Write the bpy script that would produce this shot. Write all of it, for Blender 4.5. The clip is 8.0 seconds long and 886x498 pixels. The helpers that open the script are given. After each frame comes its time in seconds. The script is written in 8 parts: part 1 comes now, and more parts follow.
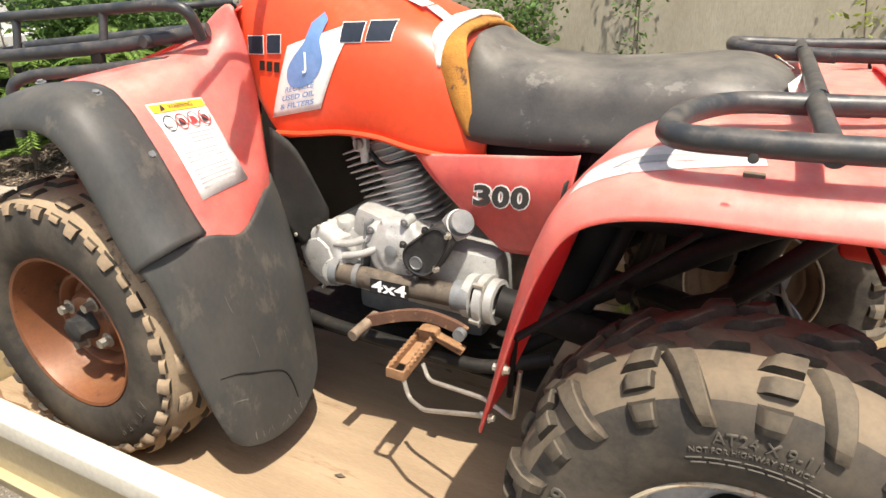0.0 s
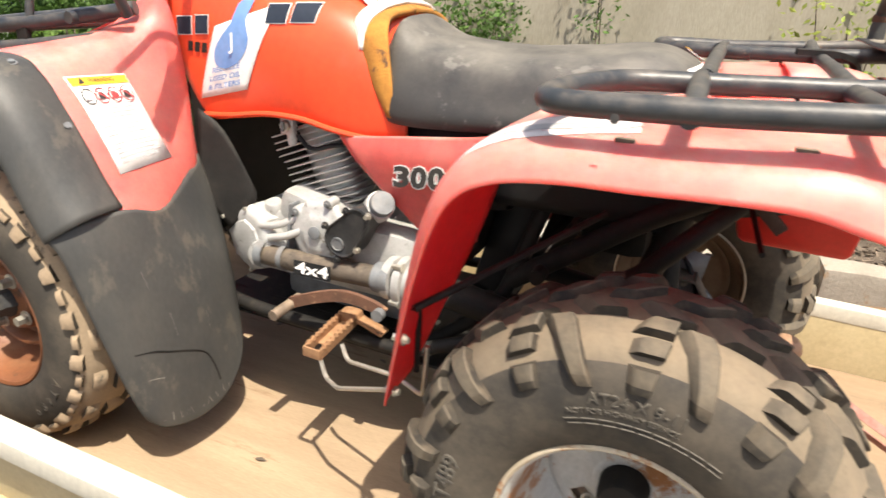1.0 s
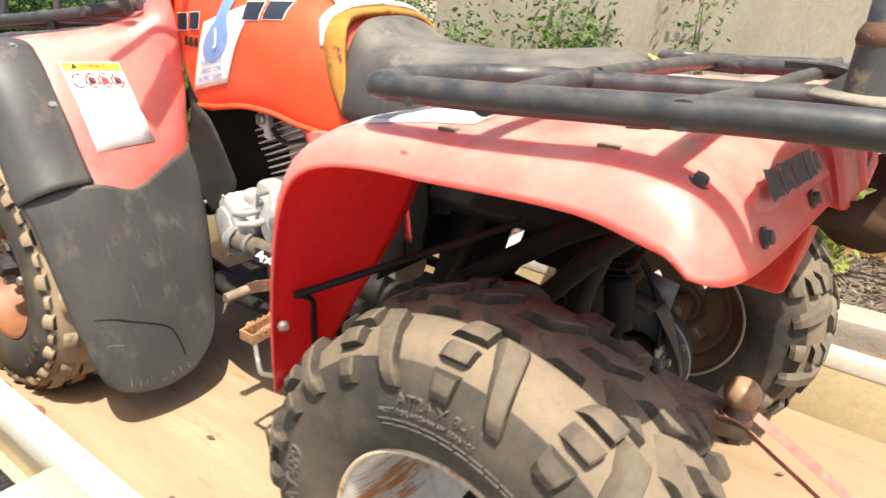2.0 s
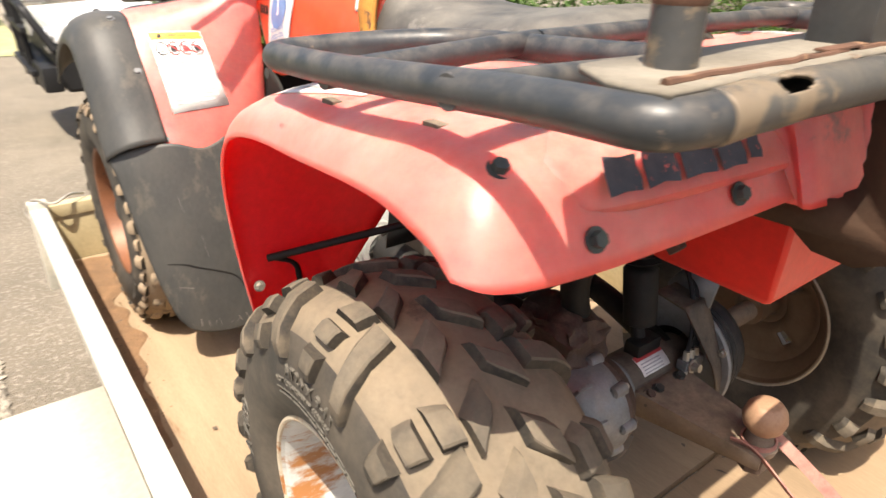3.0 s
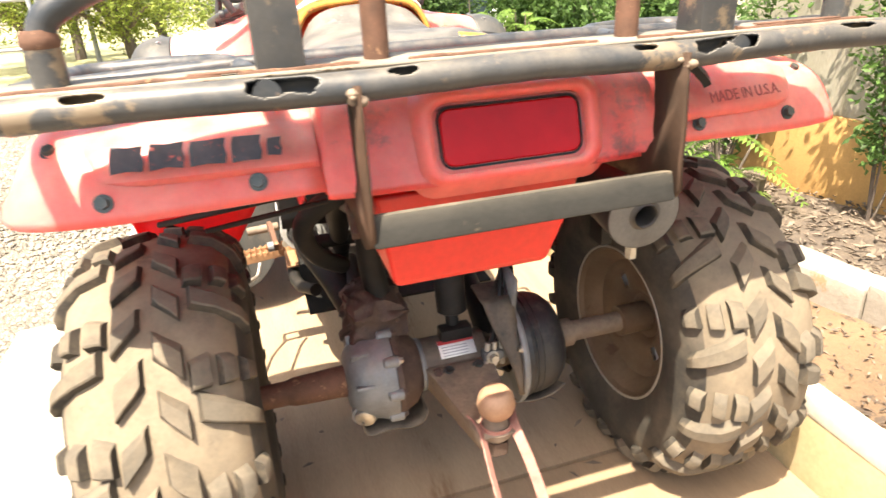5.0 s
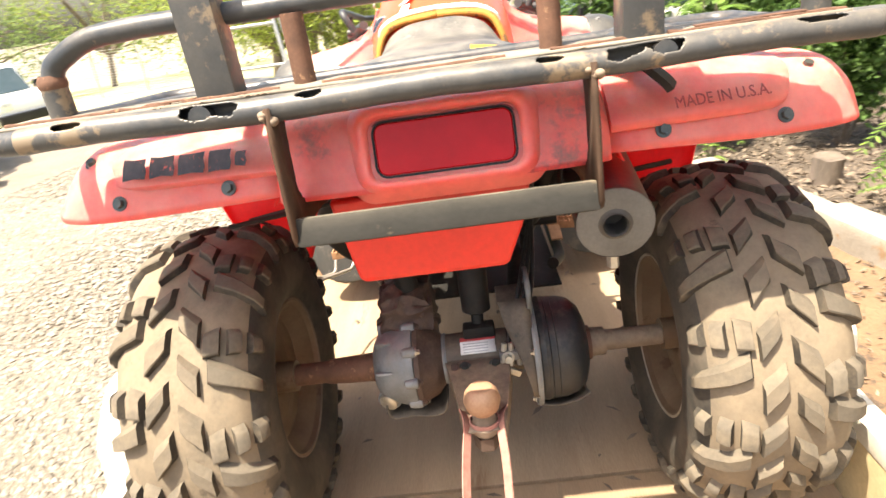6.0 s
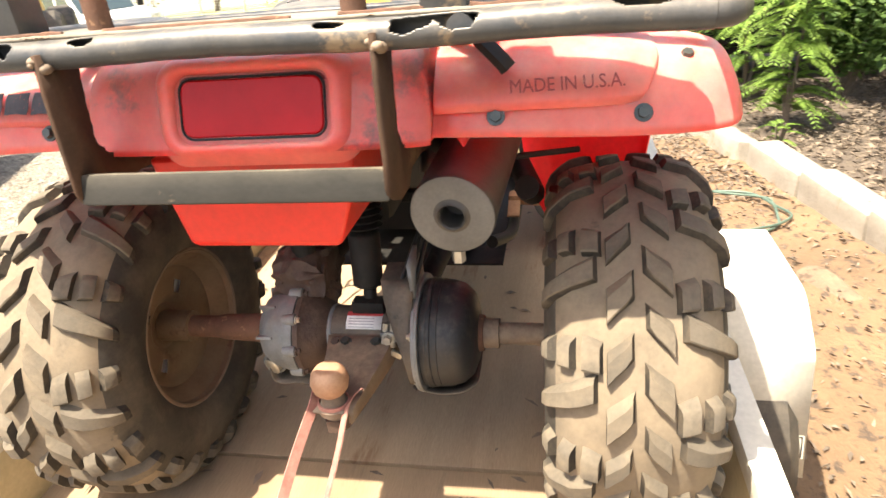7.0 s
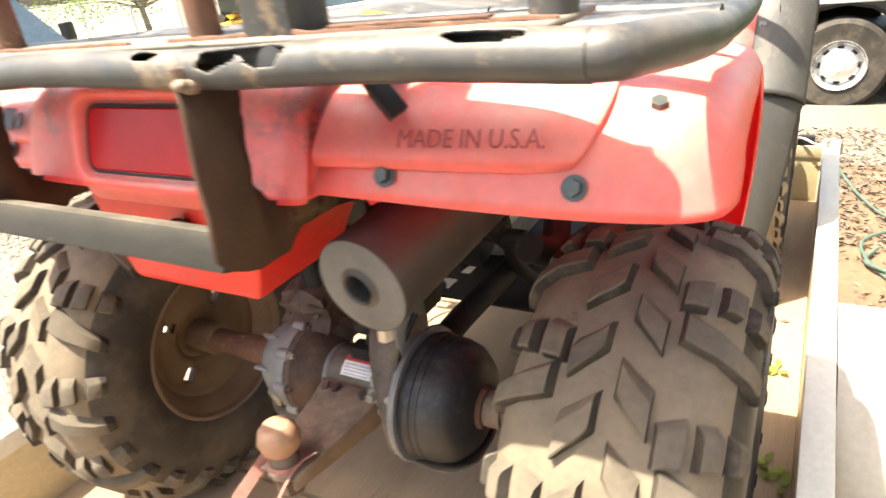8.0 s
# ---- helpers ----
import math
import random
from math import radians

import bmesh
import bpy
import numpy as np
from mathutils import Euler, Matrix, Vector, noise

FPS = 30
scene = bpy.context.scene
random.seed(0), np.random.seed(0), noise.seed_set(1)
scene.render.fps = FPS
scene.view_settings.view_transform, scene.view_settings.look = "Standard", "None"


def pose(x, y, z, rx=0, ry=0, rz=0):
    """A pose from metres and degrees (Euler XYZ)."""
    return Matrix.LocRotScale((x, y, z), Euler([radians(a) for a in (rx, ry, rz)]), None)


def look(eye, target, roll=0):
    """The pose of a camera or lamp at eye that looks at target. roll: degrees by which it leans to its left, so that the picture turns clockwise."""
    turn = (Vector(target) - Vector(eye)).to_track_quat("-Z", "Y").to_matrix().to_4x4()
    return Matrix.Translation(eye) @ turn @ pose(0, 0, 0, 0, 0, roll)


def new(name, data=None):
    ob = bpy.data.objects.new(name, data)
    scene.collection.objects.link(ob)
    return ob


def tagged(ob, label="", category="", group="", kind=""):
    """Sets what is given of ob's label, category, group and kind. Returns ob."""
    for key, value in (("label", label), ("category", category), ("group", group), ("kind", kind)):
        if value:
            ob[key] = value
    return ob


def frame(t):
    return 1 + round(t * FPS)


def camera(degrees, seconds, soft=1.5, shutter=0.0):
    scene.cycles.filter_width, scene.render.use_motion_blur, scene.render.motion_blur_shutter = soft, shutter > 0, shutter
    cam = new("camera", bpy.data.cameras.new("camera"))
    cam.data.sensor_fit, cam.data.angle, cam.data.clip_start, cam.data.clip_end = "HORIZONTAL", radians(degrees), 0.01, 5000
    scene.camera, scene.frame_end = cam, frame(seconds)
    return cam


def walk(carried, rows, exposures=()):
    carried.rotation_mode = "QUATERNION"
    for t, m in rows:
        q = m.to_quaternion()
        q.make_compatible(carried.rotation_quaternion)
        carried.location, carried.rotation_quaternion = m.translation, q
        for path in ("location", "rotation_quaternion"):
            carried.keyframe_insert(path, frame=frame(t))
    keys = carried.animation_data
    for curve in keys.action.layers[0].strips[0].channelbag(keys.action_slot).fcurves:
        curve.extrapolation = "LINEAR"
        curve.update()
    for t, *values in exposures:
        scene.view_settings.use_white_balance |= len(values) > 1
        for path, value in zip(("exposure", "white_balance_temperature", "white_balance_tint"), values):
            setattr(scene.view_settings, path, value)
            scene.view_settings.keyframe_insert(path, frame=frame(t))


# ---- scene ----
cam = camera(69.2, 8.0, shutter=0.4)
PATH = [
    (0, (-0.094, -1.214, 0.983), (-0.859, 0.44, 0.158), 1.5),
    (0.5, (-0.08, -1.212, 0.982), (-0.862, 0.439, 0.169), 1.2),
    (0.7, (-0.058, -1.205, 0.968), (-0.838, 0.454, 0.170), 1.0),
    (1, (0.019, -1.202, 0.936), (-0.69, 0.498, 0.156), 3.5),
    (1.2, (0.084, -1.178, 0.917), (-0.692, 0.516, 0.190), 0.8),
    (1.5, (0.22, -1.137, 0.911), (-0.647, 0.446, 0.048), 3.8),
    (1.7, (0.279, -1.118, 0.916), (-0.665, 0.447, 0.104), 3.8),
    (2, (0.304, -1.033, 0.913), (-0.744, 0.503, 0.176), 4.4),
    (2.2, (0.315, -0.97, 0.906), (-0.728, 0.542, 0.115), 4.3),
    (3.3, (0.584, -0.742, 0.945), (-0.919, 0.254, 0.079), 0.3),
    (3.5, (0.627, -0.726, 0.951), (-0.852, 0.322, 0.105), -0.4),
    (3.8, (0.702, -0.713, 0.952), (-0.749, 0.400, 0.143), 0.9),
    (4, (0.784, -0.672, 0.962), (-0.708, 0.391, 0.159), 0.5),
    (4.2, (0.861, -0.592, 0.965), (-0.725, 0.329, 0.167), 0.0),
    (4.5, (0.941, -0.47, 0.982), (-0.755, 0.191, 0.155), -1.5),
    (4.7, (0.962, -0.403, 0.961), (-0.781, 0.193, 0.183), -3.5),
    (5, (0.95, -0.284, 0.962), (-0.791, 0.232, 0.124), -2.7),
    (5.2, (0.955, -0.236, 0.948), (-0.817, 0.231, 0.147), -3.4),
    (6.3, (1.076, 0.138, 0.965), (-0.743, -0.123, 0.174), -8.3),
    (6.5, (1.039, 0.195, 0.945), (-0.774, -0.091, 0.151), -7.1),
    (6.8, (0.971, 0.298, 0.950), (-0.781, -0.011, 0.037), -5.4),
    (7, (0.948, 0.357, 0.935), (-0.803, -0.013, 0.041), -5.4),
    (7.2, (0.909, 0.415, 0.934), (-0.778, -0.124, 0.005), -8.1),
    (7.5, (0.843, 0.518, 0.931), (-0.753, -0.301, 0.047), -7.3),
    (7.7, (0.784, 0.556, 0.932), (-0.781, -0.352, 0.080), -8.7),
    (8, (0.667, 0.591, 0.911), (-0.868, -0.368, 0.061), -7.5),
]
EXPOSURE = [(0.0, 0.94, 6750, 10), (1.0, 1.11, 6800, 10), (1.5, 1.3, 6800, 10), (3.5, 1.23, 7050, 12), (4.5, 2.06, 7150, 10), (5.2, 2.17, 7200, 10), (6.5, 2.06, 7200, 10), (7.5, 2.22, 7150, 9), (8.0, 2.3, 7050, 8)]
walk(cam, [(t, look(eye, target, roll)) for t, eye, target, roll in PATH], EXPOSURE)

# ---- light ----
SUN = Vector((0.29, -0.30, 1.0)).normalized()
world = bpy.data.worlds.new("world")
scene.world = world
world.use_nodes = True
wn = world.node_tree.nodes
sky = wn.new("ShaderNodeTexSky")
sky.sky_type, sky.sun_disc = "NISHITA", False
sky.sun_elevation = math.asin(SUN.z)
sky.sun_rotation = math.atan2(SUN.x, SUN.y)
sky.air_density, sky.dust_density, sky.ozone_density = 1.0, 4.0, 1.0
wn["Background"].inputs["Strength"].default_value = 0.105
world.node_tree.links.new(sky.outputs[0], wn["Background"].inputs["Color"])
sun = new("sun", bpy.data.lights.new("sun", "SUN"))
sun.data.energy, sun.data.angle, sun.data.color = 4.2, radians(0.55), (1.0, 0.94, 0.84)
sun.matrix_basis = look(SUN * 20, (0, 0, 0))

# ---- helpers of this scene ----


def ground_z(x, y=0.0):
    """The yard falls gently towards the front of the trailer."""
    return -0.48 + 0.055 * x


def surface(name, c1, c2, rough=0.5, metal=0.0, scale=8.0, fine=120.0, bump=0.15, depth=0.002, dust=None, dust_amount=0.5,
            patch=None, patch_at=0.6, patch_scale=14.0, spec=0.5, island=False, stretch=(1, 1, 1), up=True, each=0.0, face_from=-0.3, sheer=0.0):
    """A worn surface: two mixed tones, fine relief, patches of a third tone, dust that has settled on what faces up."""
    m = bpy.data.materials.new(name)
    m.use_nodes = True
    nt = m.node_tree
    b = nt.nodes["Principled BSDF"]
    b.inputs["Metallic"].default_value = metal
    b.inputs["Specular IOR Level"].default_value = spec

    def node(kind, **values):
        n = nt.nodes.new(kind)
        for key, v in values.items():
            n.inputs[key].default_value = v
        return n

    def link(a, z):
        nt.links.new(a, z)

    def ramp(source, lo, hi):
        r = node("ShaderNodeMapRange")
        r.inputs["From Min"].default_value, r.inputs["From Max"].default_value = lo, hi
        link(source, r.inputs["Value"])
        return r.outputs["Result"]

    def mixed(fac, a, z):
        x = nt.nodes.new("ShaderNodeMix")
        x.data_type = "RGBA"
        link(fac, x.inputs["Factor"])
        for sock, v in (("A", a), ("B", z)):
            s = x.inputs[6 if sock == "A" else 7]
            if isinstance(v, tuple):
                s.default_value = (*v, 1)
            else:
                link(v, s)
        return x.outputs[2]

    co = nt.nodes.new("ShaderNodeTexCoord")
    mapping = node("ShaderNodeMapping", Scale=stretch)
    link(co.outputs["Object"], mapping.inputs["Vector"])
    at = mapping.outputs["Vector"]
    big = node("ShaderNodeTexNoise", Scale=scale, Detail=6.0, Roughness=0.6)
    small = node("ShaderNodeTexNoise", Scale=fine, Detail=4.0, Roughness=0.6)
    link(at, big.inputs["Vector"]), link(at, small.inputs["Vector"])
    colour = mixed(ramp(big.outputs["Fac"], 0.33, 0.68), c1, c2)
    shade = node("ShaderNodeHueSaturation")
    link(colour, shade.inputs["Color"])
    value = ramp(small.outputs["Fac"], 0.2, 0.8)
    vr = node("ShaderNodeMapRange")
    vr.inputs["To Min"].default_value, vr.inputs["To Max"].default_value = 0.86, 1.12
    link(value, vr.inputs["Value"]), link(vr.outputs["Result"], shade.inputs["Value"])
    colour = shade.outputs["Color"]
    if island or each:
        own = nt.nodes.new("ShaderNodeNewGeometry") if island else nt.nodes.new("ShaderNodeObjectInfo")
        h2 = node("ShaderNodeHueSaturation")
        r2 = node("ShaderNodeMapRange")
        span = each or 0.45
        r2.inputs["To Min"].default_value, r2.inputs["To Max"].default_value = 1 - span, 1 + span
        link(own.outputs["Random Per Island" if island else "Random"], r2.inputs["Value"])
        link(colour, h2.inputs["Color"]), link(r2.outputs["Result"], h2.inputs["Value"])
        colour = h2.outputs["Color"]
    rr = node("ShaderNodeMapRange")
    rr.inputs["To Min"].default_value, rr.inputs["To Max"].default_value = max(0.05, rough - 0.1), min(1, rough + 0.12)
    link(big.outputs["Fac"], rr.inputs["Value"])
    roughness = rr.outputs["Result"]
    if patch:
        pn = node("ShaderNodeTexNoise", Scale=patch_scale, Detail=8.0, Roughness=0.7)
        link(at, pn.inputs["Vector"])
        pf = ramp(pn.outputs["Fac"], patch_at, patch_at + 0.06)
        colour = mixed(pf, colour, patch)
    if dust:
        dn = node("ShaderNodeTexNoise", Scale=scale * 1.7, Detail=8.0, Roughness=0.7)
        link(at, dn.inputs["Vector"])
        df = ramp(dn.outputs["Fac"], 0.62 - 0.45 * dust_amount, 0.95 - 0.3 * dust_amount)
        if up:
            g = nt.nodes.new("ShaderNodeNewGeometry")
            sx = nt.nodes.new("ShaderNodeSeparateXYZ")
            link(g.outputs["Normal"], sx.inputs[0])
            facing = ramp(sx.outputs["Z"], face_from, 0.9)
            mm = nt.nodes.new("ShaderNodeMath")
            mm.operation = "MULTIPLY"
            link(df, mm.inputs[0]), link(facing, mm.inputs[1])
            df = mm.outputs[0]
        m3 = nt.nodes.new("ShaderNodeMath")
        m3.operation = "MULTIPLY"
        m3.inputs[1].default_value = min(1.0, 0.35 + dust_amount * 0.6)
        link(df, m3.inputs[0])
        colour = mixed(m3.outputs[0], colour, dust)
        m4 = nt.nodes.new("ShaderNodeMath")
        m4.operation = "MAXIMUM"
        r5 = node("ShaderNodeMapRange")
        r5.inputs["To Min"].default_value, r5.inputs["To Max"].default_value = 0.0, 0.9
        link(m3.outputs[0], r5.inputs["Value"])
        link(roughness, m4.inputs[0]), link(r5.outputs["Result"], m4.inputs[1])
        roughness = m4.outputs[0]
    if sheer:
        # thin plastic lets some light through
        b.inputs["Subsurface Weight"].default_value = sheer
        b.inputs["Subsurface Radius"].default_value = (1.0, 0.12, 0.08)
        b.inputs["Subsurface Scale"].default_value = 0.03
    link(colour, b.inputs["Base Color"])
    link(roughness, b.inputs["Roughness"])
    if bump:
        bp = node("ShaderNodeBump", Strength=bump, Distance=depth)
        add = nt.nodes.new("ShaderNodeMath")
        add.operation = "ADD"
        link(big.outputs["Fac"], add.inputs[0]), link(small.outputs["Fac"], add.inputs[1])
        link(add.outputs[0], bp.inputs["Height"])
        link(bp.outputs["Normal"], b.inputs["Normal"])
    return m


def leafy(name, c1, c2, through_light=0.35):
    m = surface(name, c1, c2, rough=0.55, scale=3.0, fine=40.0, bump=0.05, island=True, spec=0.3)
    nt = m.node_tree
    b = nt.nodes["Principled BSDF"]
    t = nt.nodes.new("ShaderNodeBsdfTranslucent")
    mix = nt.nodes.new("ShaderNodeMixShader")
    mix.inputs[0].default_value = through_light
    nt.links.new(b.inputs["Base Color"].links[0].from_socket, t.inputs["Color"])
    nt.links.new(b.outputs[0], mix.inputs[1])
    nt.links.new(t.outputs[0], mix.inputs[2])
    nt.links.new(mix.outputs[0], nt.nodes["Material Output"].inputs["Surface"])
    return m


DUST = (0.43, 0.33, 0.22)
RED = surface("faded_red_plastic", (0.76, 0.132, 0.11), (0.69, 0.086, 0.077), rough=0.42, scale=4, fine=60, bump=0.05, dust=(0.76, 0.45, 0.38), dust_amount=0.66, patch=(0.46, 0.055, 0.055), patch_at=0.7, patch_scale=6, face_from=-0.02, sheer=0.8)
SOOTRED = surface("sooty_faded_red_plastic", (0.76, 0.085, 0.075), (0.66, 0.05, 0.05), rough=0.42, scale=4, fine=60, bump=0.05, dust=(0.76, 0.47, 0.41), dust_amount=0.77, patch=(0.15, 0.042, 0.046), patch_at=0.57, patch_scale=4, face_from=-0.02, sheer=0.8)
TANKRED = surface("orange_red_plastic", (0.82, 0.085, 0.028), (0.76, 0.07, 0.025), rough=0.32, scale=4, fine=60, bump=0.03, dust=(0.62, 0.30, 0.24), dust_amount=0.2)
BOXRED = surface("bright_red_plastic", (0.64, 0.026, 0.018), (0.56, 0.022, 0.016), rough=0.4, scale=6, fine=80, bump=0.05, sheer=0.3)
FRESHRED = surface("unfaded_red_plastic", (0.76, 0.026, 0.036), (0.66, 0.02, 0.03), rough=0.45, scale=6, fine=80, bump=0.05, dust=(0.4, 0.1, 0.08), dust_amount=0.25, sheer=0.6)
LENS = surface("red_lens", (0.46, 0.006, 0.01), (0.36, 0.004, 0.008), rough=0.22, scale=5, fine=30, bump=0.04, spec=0.22)
BLACKPLASTIC = surface("weathered_black_plastic", (0.041, 0.043, 0.043), (0.06, 0.058, 0.053), rough=0.5, scale=6, fine=130, bump=0.18, depth=0.001, dust=(0.17, 0.15, 0.12), dust_amount=0.38, patch=(0.085, 0.078, 0.066), patch_at=0.57, patch_scale=13, stretch=(1, 1, 0.5), spec=0.35)
SCUFF = surface("pale_plastic_scuff", (0.2, 0.19, 0.165), (0.13, 0.12, 0.105), rough=0.8, scale=60, fine=200, bump=0.2)
VINYL = surface("dusty_black_vinyl", (0.026, 0.026, 0.026), (0.05, 0.048, 0.046), rough=0.48, scale=4.5, fine=220, bump=0.22, depth=0.0012, dust=(0.27, 0.245, 0.2), dust_amount=0.62, patch=(0.12, 0.115, 0.105), patch_at=0.58, patch_scale=22, face_from=0.15)
RUBBER = surface("tyre_rubber", (0.03, 0.028, 0.025), (0.058, 0.051, 0.042), rough=0.68, scale=5, fine=150, bump=0.2, depth=0.001, dust=(0.2, 0.16, 0.115), dust_amount=0.42, up=False, spec=0.25)
LETTERDUST = surface("dusty_raised_rubber", (0.075, 0.067, 0.055), (0.1, 0.088, 0.07), rough=0.75, scale=20, fine=150, bump=0.1)
TREAD = surface("dusty_tread_groove", (0.19, 0.152, 0.108), (0.115, 0.096, 0.073), rough=0.85, scale=7, fine=140, bump=0.35, depth=0.0015, dust=(0.27, 0.207, 0.137), dust_amount=0.5, patch=(0.06, 0.052, 0.042), patch_at=0.6, patch_scale=9, up=False, spec=0.2)
LUGTOP = surface("dusty_lug_face", (0.13, 0.108, 0.081), (0.076, 0.067, 0.054), rough=0.85, scale=9, fine=140, bump=0.35, depth=0.0015, dust=(0.25, 0.195, 0.13), dust_amount=0.45, patch=(0.07, 0.061, 0.05), patch_at=0.6, patch_scale=14, up=False, each=0.12, spec=0.2)
FRONTLUG = surface("brown_dusty_lug", (0.34, 0.25, 0.162), (0.24, 0.178, 0.117), rough=0.88, scale=10, fine=140, bump=0.3, depth=0.0015, dust=(0.25, 0.187, 0.118), dust_amount=0.45, patch=(0.06, 0.052, 0.042), patch_at=0.58, patch_scale=16, up=False, each=0.15)
FRONTTREAD = surface("brown_dusty_tread", (0.35, 0.26, 0.168), (0.25, 0.187, 0.122), rough=0.88, scale=8, fine=140, bump=0.3, depth=0.0015, dust=(0.25, 0.185, 0.115), dust_amount=0.5, patch=(0.06, 0.052, 0.042), patch_at=0.6, patch_scale=12, up=False)
# Less dusty rubber, darkened as well for the shade on the lug flanks.
LUG = surface("worn_shaded_lug_rubber", (0.022, 0.021, 0.019), (0.055, 0.047, 0.037), rough=0.75, scale=11, fine=160, bump=0.3, depth=0.001, dust=(0.24, 0.185, 0.125), dust_amount=0.4, up=False, spec=0.2)
TUBE = surface("scuffed_black_paint", (0.02, 0.024, 0.028), (0.042, 0.045, 0.048), rough=0.42, scale=22, fine=180, bump=0.2, depth=0.001, dust=(0.24, 0.2, 0.155), dust_amount=0.42, patch=(0.15, 0.115, 0.085), patch_at=0.64, patch_scale=34)
WORNSTEEL = surface("worn_painted_steel", (0.03, 0.037, 0.045), (0.065, 0.066, 0.066), rough=0.42, metal=0.2, scale=12, fine=160, bump=0.3, depth=0.0012, dust=(0.27, 0.225, 0.165), dust_amount=0.6, patch=(0.19, 0.145, 0.1), patch_at=0.545, patch_scale=13)
RUST = surface("rusty_steel", (0.145, 0.07, 0.042), (0.085, 0.044, 0.028), rough=0.8, metal=0.1, scale=30, fine=260, bump=0.5, depth=0.0012, patch=(0.27, 0.155, 0.085), patch_at=0.58, patch_scale=45)
RUSTRIM = surface("rusty_orange_rim", (0.235, 0.088, 0.036), (0.14, 0.056, 0.027), rough=0.48, metal=0.15, scale=7, fine=180, bump=0.3, depth=0.001, dust=(0.33, 0.19, 0.095), dust_amount=0.32, patch=(0.07, 0.038, 0.024), patch_at=0.56, patch_scale=15)
RIM = surface("grey_painted_rim_with_rust", (0.52, 0.52, 0.5), (0.42, 0.42, 0.39), rough=0.45, metal=0.0, scale=9, fine=140, bump=0.12, depth=0.001, patch=(0.32, 0.135, 0.045), patch_at=0.525, patch_scale=10, stretch=(1, 0.3, 1))
RIMEDGE = surface("chipped_rim_edge", (0.5, 0.44, 0.34), (0.4, 0.32, 0.22), rough=0.55, scale=20, fine=160, bump=0.2, depth=0.001, patch=(0.3, 0.125, 0.04), patch_at=0.5, patch_scale=24)
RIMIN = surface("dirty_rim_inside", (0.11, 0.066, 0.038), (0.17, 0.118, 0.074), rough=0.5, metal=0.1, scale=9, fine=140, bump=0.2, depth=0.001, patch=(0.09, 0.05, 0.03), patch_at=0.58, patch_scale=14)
ALU = surface("bare_aluminium_casting", (0.53, 0.53, 0.51), (0.38, 0.375, 0.355), rough=0.5, metal=0.35, scale=18, fine=260, bump=0.4, depth=0.0014, dust=(0.36, 0.31, 0.25), dust_amount=0.3, patch=(0.2, 0.18, 0.155), patch_at=0.6, patch_scale=26)
DULLALU = surface("dull_grey_casting", (0.215, 0.23, 0.24), (0.125, 0.132, 0.136), rough=0.55, metal=0.3, scale=16, fine=240, bump=0.4, depth=0.0015, dust=(0.33, 0.27, 0.2), dust_amount=0.4)
COVERBLACK = surface("black_painted_cover", (0.018, 0.019, 0.02), (0.032, 0.032, 0.032), rough=0.45, scale=30, fine=240, bump=0.25, depth=0.0008, dust=(0.2, 0.17, 0.13), dust_amount=0.3, spec=0.35)
SHAFTGREY = surface("grimy_shaft_tube", (0.12, 0.096, 0.072), (0.075, 0.062, 0.049), rough=0.65, metal=0.2, scale=20, fine=220, bump=0.35, depth=0.001, dust=(0.3, 0.235, 0.165), dust_amount=0.4, patch=(0.045, 0.04, 0.035), patch_at=0.6, patch_scale=30)
PEGRUST = surface("orange_dusty_rust", (0.33, 0.175, 0.082), (0.22, 0.115, 0.056), rough=0.85, scale=34, fine=260, bump=0.5, depth=0.0012, dust=(0.42, 0.27, 0.15), dust_amount=0.4, patch=(0.13, 0.07, 0.04), patch_at=0.6, patch_scale=50)
FIN = surface("cylinder_fin_aluminium", (0.66, 0.65, 0.62), (0.45, 0.44, 0.41), rough=0.45, metal=0.3, scale=14, fine=200, bump=0.2, depth=0.001)
DARKMETAL = surface("grimy_black_steel", (0.013, 0.0126, 0.012), (0.024, 0.022, 0.0195), rough=0.6, metal=0.1, scale=16, fine=180, bump=0.25, depth=0.001, dust=(0.12, 0.097, 0.07), dust_amount=0.18, spec=0.2)
BROWNGREASE = surface("greasy_brown_casting", (0.05, 0.03, 0.025), (0.088, 0.058, 0.044), rough=0.6, scale=22, fine=180, bump=0.5, depth=0.002, dust=(0.3, 0.22, 0.15), dust_amount=0.3, spec=0.3)
MUFFLER = surface("grey_muffler_paint", (0.068, 0.064, 0.058), (0.042, 0.037, 0.034), rough=0.5, metal=0.2, scale=12, fine=220, bump=0.25, depth=0.001, patch=(0.1, 0.06, 0.04), patch_at=0.62)
CAPGREY = surface("matt_grey_cap", (0.15, 0.143, 0.13), (0.11, 0.104, 0.094), rough=0.8, scale=14, fine=220, bump=0.2, depth=0.0008, dust=(0.22, 0.19, 0.15), dust_amount=0.3, spec=0.25)
BALL = surface("dusty_rusty_ball", (0.40, 0.245, 0.15), (0.3, 0.165, 0.1), rough=0.55, metal=0.2, scale=18, fine=220, bump=0.2, depth=0.0008)
HITCH = surface("dusty_brown_steel", (0.2, 0.148, 0.105), (0.125, 0.094, 0.07), rough=0.75, metal=0.1, scale=18, fine=200, bump=0.3, depth=0.001, dust=DUST, dust_amount=0.5)
BOLT = surface("blued_bolt_steel", (0.06, 0.075, 0.075), (0.1, 0.105, 0.095), rough=0.4, metal=0.6, scale=60, fine=300, bump=0.1)
ZINC = surface("zinc_plated_bolt", (0.5, 0.48, 0.42), (0.36, 0.33, 0.27), rough=0.4, metal=0.7, scale=60, fine=300, bump=0.1)
